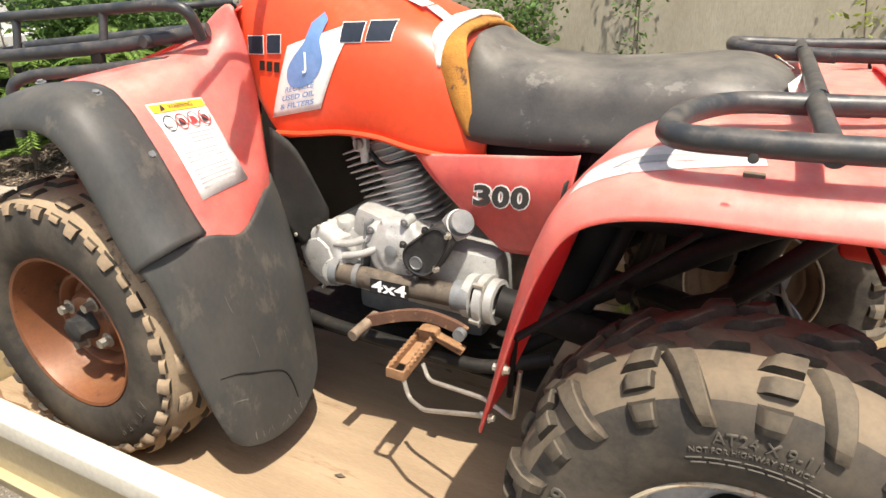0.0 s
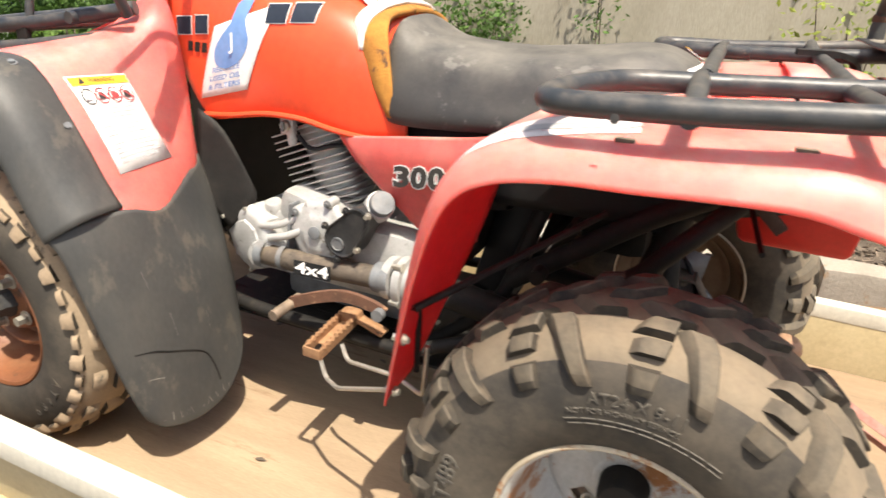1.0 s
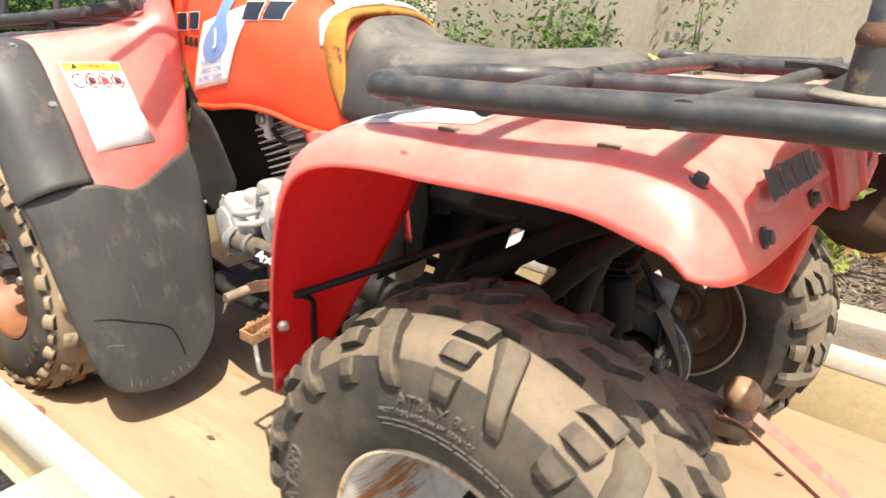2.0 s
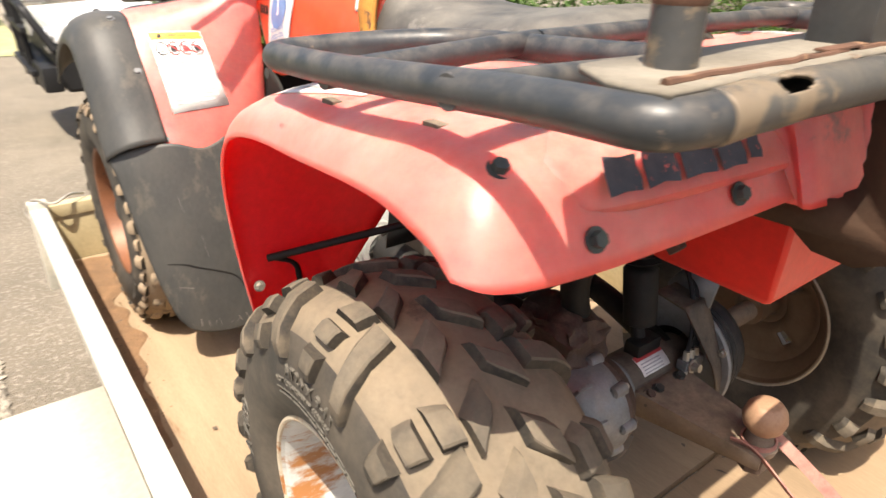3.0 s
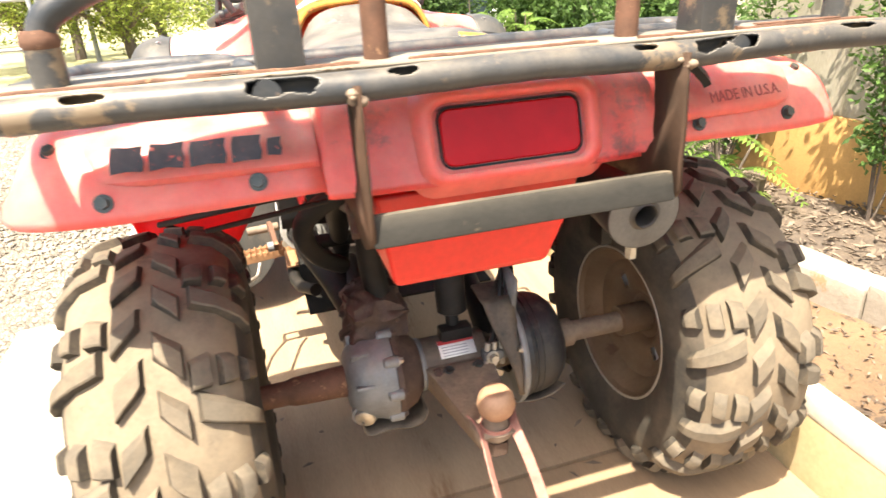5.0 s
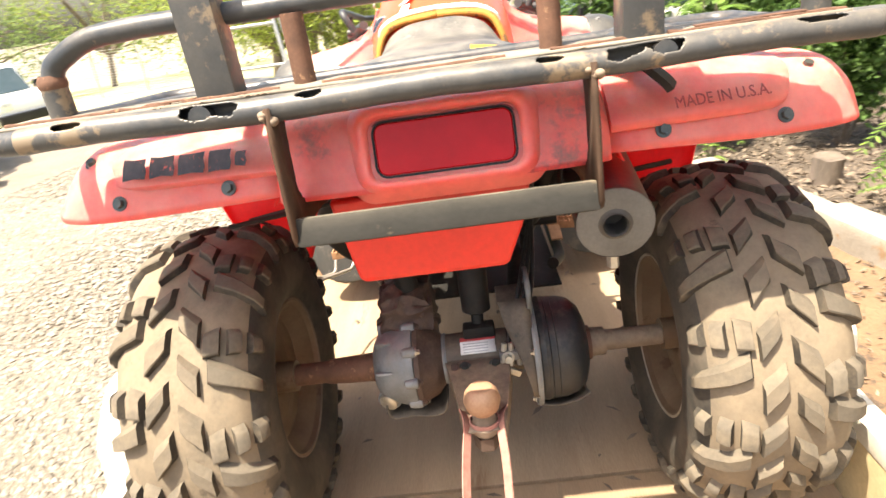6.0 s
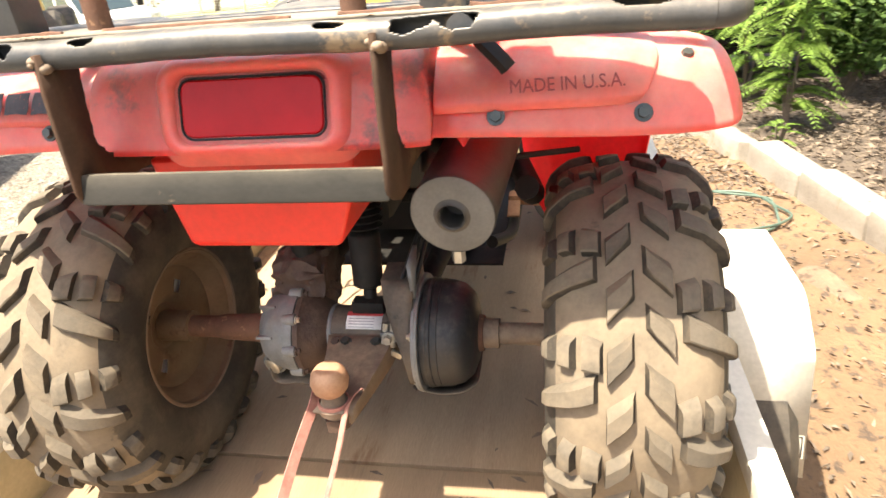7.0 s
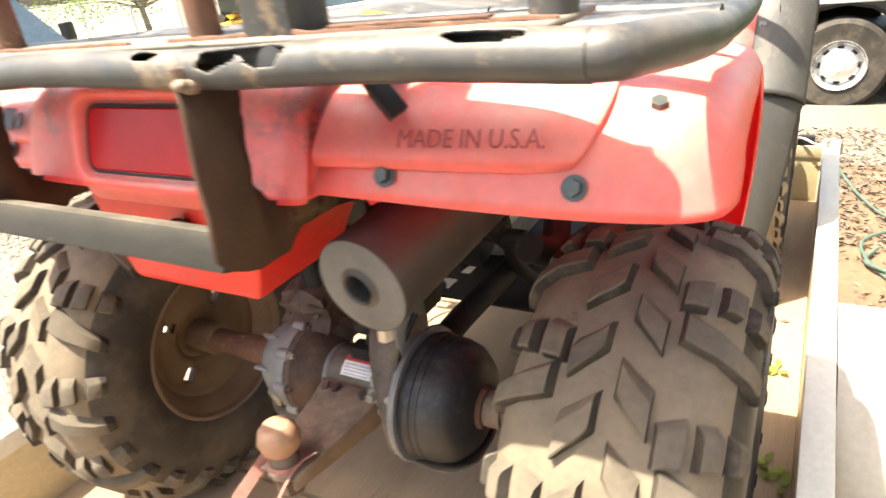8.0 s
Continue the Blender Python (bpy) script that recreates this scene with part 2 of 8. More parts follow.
DARKRED = surface("dark_red_housing", (0.2, 0.01, 0.012), (0.16, 0.008, 0.01), rough=0.4, scale=6, fine=80, bump=0.05)
PLATEBROWN = surface("rust_brown_plate", (0.07, 0.04, 0.026), (0.042, 0.028, 0.02), rough=0.85, metal=0.0, scale=13, fine=180, bump=0.4, depth=0.0012, patch=(0.105, 0.07, 0.045), patch_at=0.58, patch_scale=9, spec=0.15)
DUSTYBAR = surface("dusty_worn_bar", (0.036, 0.034, 0.03), (0.02, 0.02, 0.018), rough=0.8, metal=0.0, scale=7, fine=180, bump=0.3, depth=0.001, dust=(0.25, 0.215, 0.16), dust_amount=0.7, patch=(0.11, 0.085, 0.058), patch_at=0.6, patch_scale=14, stretch=(1, 0.5, 1), spec=0.2, face_from=0.3)
WIRE = surface("galvanised_wire", (0.5, 0.47, 0.42), (0.4, 0.36, 0.3), rough=0.4, metal=0.6, scale=40, fine=300, bump=0.1)
CREAM = surface("cream_trailer_paint", (0.50, 0.415, 0.25), (0.42, 0.34, 0.195), rough=0.45, scale=5, fine=90, bump=0.06, dust=(0.42, 0.33, 0.22), dust_amount=0.25, patch=(0.27, 0.17, 0.09), patch_at=0.72, patch_scale=26)
WHITEPAINT = surface("white_trailer_paint", (0.58, 0.555, 0.475), (0.5, 0.47, 0.39), rough=0.45, scale=5, fine=90, bump=0.05, patch=(0.33, 0.25, 0.16), patch_at=0.72, patch_scale=22)
DECK = surface("dusty_plywood", (0.345, 0.25, 0.158), (0.25, 0.178, 0.11), rough=0.85, scale=5, fine=150, bump=0.4, depth=0.002, stretch=(0.35, 2.2, 1), patch=(0.2, 0.12, 0.066), patch_at=0.575, patch_scale=4)
REARDECK = surface("grey_dusty_plywood", (0.285, 0.2, 0.122), (0.215, 0.149, 0.09), rough=0.85, scale=4, fine=150, bump=0.35, depth=0.002, stretch=(0.35, 2.2, 1), patch=(0.18, 0.125, 0.078), patch_at=0.59, patch_scale=5)
AMBER = surface("ochre_foam", (0.46, 0.21, 0.035), (0.3, 0.125, 0.022), rough=0.9, scale=22, fine=200, bump=0.5, depth=0.003, patch=(0.11, 0.055, 0.025), patch_at=0.56, patch_scale=30)
WHITE = surface("white_vinyl_sticker", (0.82, 0.81, 0.78), (0.76, 0.74, 0.7), rough=0.4, scale=9, fine=90, bump=0.02)
YELLOW = surface("yellow_sticker_print", (0.8, 0.45, 0.03), (0.75, 0.4, 0.03), rough=0.4, scale=9, fine=90, bump=0.02)
BLUE = surface("blue_sticker_print", (0.13, 0.25, 0.5), (0.18, 0.3, 0.55), rough=0.4, scale=20, fine=90, bump=0.02)
NAVY = surface("worn_dark_lettering", (0.04, 0.045, 0.06), (0.09, 0.085, 0.1), rough=0.45, scale=30, fine=150, bump=0.02, patch=(0.6, 0.13, 0.115), patch_at=0.6, patch_scale=110)
SLATE = surface("dark_slate_print", (0.014, 0.02, 0.034), (0.022, 0.03, 0.046), rough=0.75, scale=20, fine=90, bump=0.0, spec=0.2)
WORNWHITE = surface("worn_white_sticker", (0.74, 0.7, 0.67), (0.62, 0.54, 0.52), rough=0.45, scale=12, fine=90, bump=0.02, patch=(0.66, 0.26, 0.24), patch_at=0.58, patch_scale=22)
INK = surface("dark_print", (0.025, 0.025, 0.025), (0.05, 0.045, 0.04), rough=0.5, scale=30, fine=150, bump=0.0)
FADEDINK = surface("faded_dark_print", (0.2, 0.045, 0.045), (0.42, 0.06, 0.06), rough=0.5, scale=60, fine=150, bump=0.0)
GREYINK = surface("grey_print", (0.36, 0.36, 0.36), (0.45, 0.44, 0.43), rough=0.5, scale=30, fine=150, bump=0.0)
REDINK = surface("red_print", (0.5, 0.06, 0.06), (0.45, 0.05, 0.05), rough=0.5, scale=30, fine=150, bump=0.0)
STRAP = surface("faded_red_webbing", (0.36, 0.17, 0.135), (0.25, 0.1, 0.08), rough=0.85, scale=40, fine=500, bump=0.4, depth=0.0006, dust=(0.45, 0.33, 0.25), dust_amount=0.4)
GRAVEL = surface("pale_gravel", (0.23, 0.195, 0.148), (0.155, 0.132, 0.1), rough=0.95, scale=1.2, fine=90, bump=1.0, depth=0.018, patch=(0.33, 0.29, 0.235), patch_at=0.535, patch_scale=55)
STONES = surface("gravel_stones", (0.3, 0.265, 0.215), (0.18, 0.16, 0.13), rough=0.9, scale=30, fine=120, bump=0.3, island=True)
DIRT = surface("orange_brown_dirt", (0.19, 0.117, 0.064), (0.12, 0.076, 0.043), rough=0.95, scale=2.2, fine=45, bump=0.8, depth=0.012, patch=(0.065, 0.045, 0.031), patch_at=0.56, patch_scale=13)
CRUMB = surface("dry_soil_crumbs", (0.24, 0.15, 0.085), (0.15, 0.095, 0.055), rough=0.95, scale=30, fine=90, bump=0.3, island=True)
CRUMB_SOIL = surface("orange_brown_soil", (0.23, 0.13, 0.066), (0.15, 0.088, 0.048), rough=0.95, scale=18, fine=160, bump=0.9, depth=0.004, patch=(0.085, 0.055, 0.034), patch_at=0.6, patch_scale=40)
MULCH = surface("brown_leaf_mulch", (0.115, 0.088, 0.064), (0.07, 0.055, 0.043), rough=0.95, scale=5, fine=40, bump=0.8, depth=0.015, patch=(0.24, 0.17, 0.115), patch_at=0.6, patch_scale=24)
CHIPS = surface("wood_chips", (0.19, 0.145, 0.104), (0.1, 0.078, 0.059), rough=0.9, scale=20, fine=100, bump=0.2, island=True)
KERB = surface("weathered_concrete", (0.315, 0.28, 0.23), (0.235, 0.205, 0.165), rough=0.9, scale=5, fine=60, bump=0.5, depth=0.006, patch=(0.27, 0.17, 0.095), patch_at=0.6, patch_scale=4)
SLABROCK = surface("brown_stone", (0.2, 0.14, 0.09), (0.13, 0.09, 0.06), rough=0.95, scale=6, fine=60, bump=0.8, depth=0.008, patch=(0.08, 0.055, 0.038), patch_at=0.56, patch_scale=12)
WALL = surface("beige_render", (0.385, 0.35, 0.275), (0.3, 0.27, 0.205), rough=0.9, scale=2.6, fine=70, bump=0.4, depth=0.005, patch=(0.235, 0.21, 0.15), patch_at=0.57, patch_scale=3.2, stretch=(1, 1, 0.4))
OCHRE = surface("ochre_render", (0.5, 0.29, 0.1), (0.44, 0.25, 0.085), rough=0.9, scale=3.0, fine=70, bump=0.4, depth=0.005)
PIPEBLUE = surface("grey_blue_pipe", (0.24, 0.29, 0.34), (0.31, 0.35, 0.38), rough=0.5, scale=12, fine=90, bump=0.1, patch=(0.28, 0.16, 0.08), patch_at=0.68)
BARK = surface("bark", (0.17, 0.13, 0.1), (0.1, 0.08, 0.062), rough=0.95, scale=14, fine=70, bump=0.9, depth=0.012, stretch=(1, 1, 0.3))
LEAF = leafy("leaves", (0.11, 0.19, 0.045), (0.06, 0.12, 0.03), 0.4)
# Distant haze is mixed into this paler leaf green.
FARLEAF = leafy("hazed_tree_leaves", (0.19, 0.26, 0.085), (0.11, 0.175, 0.055), 0.45)
FERN = leafy("fern_leaves", (0.2, 0.3, 0.06), (0.1, 0.19, 0.035), 0.45)
DEADWOOD = surface("grey_dead_wood", (0.33, 0.29, 0.23), (0.2, 0.17, 0.13), rough=0.95, scale=12, fine=70, bump=0.9, depth=0.01, stretch=(0.3, 1, 1))
PALELEAF = leafy("yellow_green_leaves", (0.30, 0.34, 0.07), (0.17, 0.24, 0.05), 0.45)
DARKWOOD = surface("dark_timber", (0.07, 0.05, 0.04), (0.045, 0.034, 0.028), rough=0.9, scale=8, fine=60, bump=0.4, depth=0.004)
HOSE = surface("green_garden_hose", (0.06, 0.1, 0.075), (0.085, 0.13, 0.1), rough=0.5, scale=20, fine=90, bump=0.05)
CARWHITE = surface("white_car_paint", (0.8, 0.8, 0.79), (0.76, 0.76, 0.75), rough=0.2, scale=2, fine=60, bump=0.0)
CARBLACK = surface("black_trim", (0.013, 0.013, 0.014), (0.021, 0.021, 0.021), rough=0.45, scale=4, fine=60, bump=0.05, spec=0.22)
CARGLASS = surface("car_window", (0.03, 0.05, 0.055), (0.05, 0.07, 0.075), rough=0.06, scale=2, fine=20, bump=0.0, spec=0.8)
CHROME = surface("chromed_steel_wheel", (0.75, 0.75, 0.74), (0.65, 0.65, 0.64), rough=0.25, metal=0.5, scale=10, fine=60, bump=0.05)
MACHINE = surface("yellow_machine_paint", (0.66, 0.42, 0.05), (0.6, 0.36, 0.045), rough=0.5, scale=4, fine=60, bump=0.05, dust=DUST, dust_amount=0.3)
MESHWIRE = surface("fence_wire", (0.4, 0.41, 0.41), (0.3, 0.31, 0.31), rough=0.5, metal=0.5, scale=20, fine=80, bump=0.0)
GRASS = surface("pale_dry_grass", (0.4, 0.36, 0.2), (0.3, 0.3, 0.14), rough=0.95, scale=2, fine=30, bump=0.7, depth=0.02)


def world_of(ob):
    m = ob.matrix_basis
    if ob.parent:
        m = world_of(ob.parent) @ ob.matrix_parent_inverse @ m
    return m


def thing(name, at, label, category, group="", kind=""):
    e = new(name)
    e.matrix_basis = Matrix.Translation(at)
    e.empty_display_size = 0.1
    return tagged(e, label, category, group, kind)


def as_mesh(name, bm, material, smooth=40):
    me = bpy.data.meshes.new(name)
    bmesh.ops.recalc_face_normals(bm, faces=bm.faces)
    bm.to_mesh(me)
    bm.free()
    me.polygons.foreach_set("use_smooth", [smooth > 0] * len(me.polygons))
    if smooth:
        me.set_sharp_from_angle(angle=radians(smooth))
    if material:
        me.materials.append(material)
    return me


def part(name, bm, material, parent, label="", smooth=40, solid=0.0, offset=0.0, bevel=0.0, sub=0, inside=None):
    """Links a bmesh, built where it stands in the world, as one mesh under a thing or a part."""
    me = bm if isinstance(bm, bpy.types.Mesh) else as_mesh(name, bm, material, smooth)
    ob = new(name, me)
    if parent:
        ob.parent = parent
        ob.matrix_parent_inverse = world_of(parent).inverted()
    if sub:
        s = ob.modifiers.new("round", "SUBSURF")
        s.levels = s.render_levels = sub
    if solid:
        s = ob.modifiers.new("thick", "SOLIDIFY")
        s.thickness, s.offset = solid, offset
        if inside:
            me.materials.append(inside)
            s.material_offset = 1
    if bevel:
        s = ob.modifiers.new("edge", "BEVEL")
        s.width, s.segments, s.limit_method = bevel, 2, "ANGLE"
    return tagged(ob, label) if label else ob


def single(name, bm, material, label, category, group="", kind="", smooth=40, bevel=0.0, solid=0.0):
    return tagged(part(name, bm, material, None, smooth=smooth, bevel=bevel, solid=solid), label, category, group, kind)


def block(bm, c, s, rot=None, bevel=0.0):
    """A box of size s round c, turned by the matrix rot, with rounded edges."""
    m = Matrix.Translation(c) @ (rot.to_4x4() if rot else Matrix()) @ Matrix.Diagonal((*s, 1))
    made = bmesh.ops.create_cube(bm, size=1, matrix=m)
    if bevel:
        edges = {e for v in made["verts"] for e in v.link_edges}
        bmesh.ops.bevel(bm, geom=list(edges), offset=bevel, segments=2, affect="EDGES", profile=0.6)
    return bm


def boxed(c, s, rot=None, bevel=0.0):
    return block(bmesh.new(), c, s, rot, bevel)


def rod(bm, p, q, r, r2=None, seg=14):
    """A round bar from p to q."""
    p, q = Vector(p), Vector(q)
    d = q - p
    m = Matrix.Translation((p + q) / 2) @ d.to_track_quat("Z", "Y").to_matrix().to_4x4()
    bmesh.ops.create_cone(bm, cap_ends=True, segments=seg, radius1=r, radius2=r if r2 is None else r2, depth=d.length, matrix=m)
    return bm


def bar(p, q, r, r2=None, seg=14):
    return rod(bmesh.new(), p, q, r, r2, seg)


def rounded(pts, rad, n=5):
    """The corners of a line of points turned into bends."""
    pts = [Vector(p) for p in pts]
    out = [pts[0]]
    for a, b, c in zip(pts, pts[1:], pts[2:]):
        d1, d2 = (a - b), (c - b)
        k = min(rad, d1.length * 0.49, d2.length * 0.49)
        s, e = b + d1.normalized() * k, b + d2.normalized() * k
        for i in range(n + 1):
            t = i / n
            out.append((1 - t) ** 2 * s + 2 * t * (1 - t) * b + t * t * e)
    return out + [pts[-1]]


def sweep(bm, pts, r, seg=12, caps=True, flat=None):
    """A tube along points; flat=(width, height, up) sweeps a strap instead."""
    pts = [Vector(p) for p in pts]
    rings, ref = [], None
    for i, p in enumerate(pts):
        t = (pts[min(i + 1, len(pts) - 1)] - pts[max(i - 1, 0)]).normalized()
        if ref is None:
            ref = t.orthogonal().normalized() if flat is None else Vector(flat[2])
        ref = (ref - t * ref.dot(t)).normalized()
        side = t.cross(ref)
        if flat:
            w, h = flat[0] / 2, flat[1] / 2
            offs = [side * w + ref * h, -side * w + ref * h, -side * w - ref * h, side * w - ref * h]
        else:
            rad = r[i] if isinstance(r, (list, tuple)) else r
            offs = [(ref * math.cos(a) + side * math.sin(a)) * rad for a in (2 * math.pi * k / seg for k in range(seg))]
        rings.append([bm.verts.new(p + o) for o in offs])
    n = len(rings[0])
    for a, b in zip(rings, rings[1:]):
        for k in range(n):
            bm.faces.new((a[k], a[(k + 1) % n], b[(k + 1) % n], b[k]))
    if caps:
        bm.faces.new(rings[0]), bm.faces.new(rings[-1][::-1])
    return bm


def pipe(pts, r, bend=0.03, seg=12):
    return sweep(bmesh.new(), rounded(pts, bend) if bend else pts, r, seg)


def lathe(bm, profile, centre, axis, seg=40, closed=False):
    """Turns (along, radius) pairs round an axis through centre."""
    q = Vector(axis).to_track_quat("Z", "Y").to_matrix()
    rings = []
    for along, r in profile:
        if r < 1e-5:
            rings.append([bm.verts.new(Vector(centre) + q @ Vector((0, 0, along)))])
        else:
            rings.append([bm.verts.new(Vector(centre) + q @ Vector((r * math.cos(a), r * math.sin(a), along))) for a in (2 * math.pi * k / seg for k in range(seg))])
    if closed:
        rings.append(rings[0])
    for a, b in zip(rings, rings[1:]):
        for k in range(seg):
            j = (k + 1) % seg
            if len(a) == 1 and len(b) == 1:
                continue
            if len(a) == 1:
                bm.faces.new((a[0], b[j], b[k]))
            elif len(b) == 1:
                bm.faces.new((a[k], a[j], b[0]))
            else:
                bm.faces.new((a[k], a[j], b[j], b[k]))
    return bm


def turned(profile, centre, axis, seg=40, closed=False):
    return lathe(bmesh.new(), profile, centre, axis, seg, closed)


def curve3(pts, n):
    """n points along a smooth curve through pts (Catmull-Rom)."""
    pts = [Vector(p) for p in pts]
    out = []
    m = len(pts) - 1
    for i in range(n):
        u = i / (n - 1) * m
        k = min(int(u), m - 1)
        t = u - k
        p0, p1, p2, p3 = pts[max(k - 1, 0)], pts[k], pts[k + 1], pts[min(k + 2, m)]
        out.append(0.5 * (2 * p1 + (p2 - p0) * t + (2 * p0 - 5 * p1 + 4 * p2 - p3) * t * t + (3 * p1 - p0 - 3 * p2 + p3) * t ** 3))
    return out


def sheet(rows, nu=0, nv=0, mirror=False, bm=None):
    """A surface through rows of points, smoothed to nu by nv points."""
    bm = bm or bmesh.new()
    rows = [[Vector(p) for p in r] for r in rows]
    if nv:
        rows = [curve3(r, nv) for r in rows]
    if nu:
        cols = [curve3([r[k] for r in rows], nu) for k in range(len(rows[0]))]
        rows = [[c[i] for c in cols] for i in range(nu)]
    for sign in ((1, -1) if mirror else (1,)):
        grid = [[bm.verts.new((p.x, p.y * sign, p.z)) for p in r] for r in rows]
        for a, b in zip(grid, grid[1:]):
            for k in range(len(a) - 1):
                bm.faces.new((a[k], a[k + 1], b[k + 1], b[k]))
    return bm


def lettering(text, size, extrude=0.0003, width=None, bold=0.0):
    """The mesh of a line of text in the plane, centred, scaled to a width if one is given."""
    cu = bpy.data.curves.new("text", "FONT")
    cu.offset = bold
    cu.body, cu.size, cu.extrude, cu.align_x, cu.align_y, cu.resolution_u = text, size, extrude, "CENTER", "CENTER", 3
    ob = bpy.data.objects.new("text", cu)
    scene.collection.objects.link(ob)
    me = bpy.data.meshes.new_from_object(ob.evaluated_get(bpy.context.evaluated_depsgraph_get()))
    bpy.data.objects.remove(ob)
    bpy.data.curves.remove(cu)
    if width:
        xs = [v.co.x for v in me.vertices]
        k = width / (max(xs) - min(xs))
        for v in me.vertices:
            v.co.x *= k
    return me


def plane_at(o, right, up):
    """A matrix that lays the x-y plane at o, with x along right and y along up."""
    r = Vector(right).normalized()
    u = Vector(up)
    u = (u - r * u.dot(r)).normalized()
    n = r.cross(u)
    return Matrix(((r.x, u.x, n.x, o[0]), (r.y, u.y, n.y, o[1]), (r.z, u.z, n.z, o[2]), (0, 0, 0, 1)))


def write(name, text, size, m, material, parent, width=None, extrude=0.0003, label="", bold=0.0):
    me = lettering(text, size, extrude, width, bold)
    me.transform(m)
    me.materials.clear()
    me.materials.append(material)
    return part(name, me, material, parent, label)


def flat_shape(points, m, depth=0.0004):
    """A thin polygon from points in the plane laid out by m."""
    bm = bmesh.new()
    a = [bm.verts.new(m @ Vector((x, y, 0))) for x, y in points]
    b = [bm.verts.new(m @ Vector((x, y, depth))) for x, y in points]
    bm.faces.new(a[::-1]), bm.faces.new(b)
    n = len(a)
    for k in range(n):
        bm.faces.new((a[k], a[(k + 1) % n], b[(k + 1) % n], b[k]))
    return bm


def bolt(bm, at, axis, r=0.009, h=0.006, washer=True):
    """A hexagon bolt head on a washer."""
    a = Vector(axis).normalized()
    at = Vector(at)
    if washer:
        rod(bm, at, at + a * 0.002, r * 1.45, seg=16)
    rod(bm, at + a * 0.002, at + a * (0.002 + h), r, r * 0.92, seg=6)
    return bm


def bolted(at, axis, r=0.009, h=0.006, washer=True):
    return bolt(bmesh.new(), at, axis, r, h, washer)

# ---- setting: yard, dirt strip, kerb, garden bed, wall ----
rng = random.Random(4)
KX = Vector((1.0, 0.18, 0.0)).normalized()      # the kerb and the wall run along this line
KN = Vector((-KX.y, KX.x, 0.0))


def along(s, n, z=0.0):
    """A place s metres along the kerb's near foot and n metres behind it."""
    p = Vector((-0.7, 1.80, 0)) + KX * s + KN * n
    p.z = ground_z(p.x) + z
    return p


bm = bmesh.new()
edges = [-300, -120, -60, -35, -22, -15, -10, -7, -5, -3.5, -2.5, -1.5, -0.5, 0.5, 1.5, 3, 5, 8, 14, 30, 80, 300]
grid = []
for x in edges:
    row = []
    for y in edges:
        z = ground_z(max(x, -45)) if x < 0 else ground_z(min(x, 20))
        row.append(bm.verts.new((x, y, z + 0.02 * noise.noise((x * 0.7, y * 0.7, 0)))))
    grid.append(row)
for a, b in zip(grid, grid[1:]):
    for k in range(len(a) - 1):
        bm.faces.new((a[k], a[k + 1], b[k + 1], b[k]))
single("ground", bm, GRAVEL, "pale grey gravel yard in bright sun", "ground", kind="structure")


def strip(s0, s1, n0, n1, z, step, rough, seed):
    """A rough sheet of soil along the kerb."""
    bm = bmesh.new()
    ns, nn = int((s1 - s0) / step), int((n1 - n0) / step)
    g = []
    for i in range(ns + 1):
        row = []
        for j in range(nn + 1):
            p = along(s0 + (s1 - s0) * i / ns, n0 + (n1 - n0) * j / nn)
            edge = 0 if min(i, ns - i) and j else -0.06
            p.z += z + edge + rough * noise.fractal((p.x * 3, p.y * 3, seed), 1.0, 2.0, 4)
            row.append(bm.verts.new(p))
        g.append(row)
    for a, b in zip(g, g[1:]):
        for k in range(len(a) - 1):
            bm.faces.new((a[k], a[k + 1], b[k + 1], b[k]))
    return bm


single("dirt_strip", strip(-3.6, 6, -1.25, 0.22, 0.02, 0.12, 0.02, 3.0), DIRT, "bare orange-brown dirt beside the trailer with scattered litter", "dirt", kind="structure")
single("garden_bed", strip(-9, 7, 0.3, 9.5, 0.06, 0.15, 0.035, 7.0), MULCH, "garden bed of brown leaf mulch behind the kerb", "garden bed", kind="structure")


def chips(count, s0, s1, n0, n1, z, size, seed):
    """Dry leaves, bark and sticks lying about."""
    r = random.Random(seed)
    verts, faces = [], []
    for _ in range(count):
        p = along(r.uniform(s0, s1), r.uniform(n0, n1))
        p.z += z + r.uniform(0, 0.02)
        a, L, w = r.uniform(0, 6.28), size * r.uniform(0.5, 1.6), size * r.uniform(0.15, 0.5)
        u = Vector((math.cos(a), math.sin(a), r.uniform(-0.5, 0.5))) * L / 2
        v = Vector((-math.sin(a), math.cos(a), r.uniform(-0.6, 0.6))) * w / 2
        up = Vector((0, 0, 0.25 * w + 0.003))
        k = len(verts)
        verts += [p - u, p - v + up, p + u, p + v + up, p - Vector((0, 0, 0.004))]
        faces += [(k, k + 1, k + 3), (k + 1, k + 2, k + 3), (k, k + 4, k + 1), (k + 1, k + 4, k + 2), (k + 2, k + 4, k + 3), (k + 3, k + 4, k)]
    me = bpy.data.meshes.new("chips")
    me.from_pydata([tuple(v) for v in verts], [], faces)
    return me


def stuff(name, me, material, label, category):
    me.materials.append(material)
    return tagged(new(name, me), label, category, kind="stuff")


stuff("leaf_litter", chips(9500, -5, 3.5, 0.42, 2.6, 0.075, 0.05, 5), CHIPS, "brown wood chips and dead leaves covering the garden bed", "leaf litter")
stuff("kerb_litter", chips(1500, -4.4, -2.0, -0.75, 0.16, 0.022, 0.045, 16), CHIPS, "pale dead leaves lying thick by the kerb's end", "leaf litter")
stuff("dirt_litter", chips(2600, -3.2, 2.8, -1.1, 0.2, 0.022, 0.03, 6), CHIPS, "dead leaves and twigs scattered on the dirt", "leaf litter")


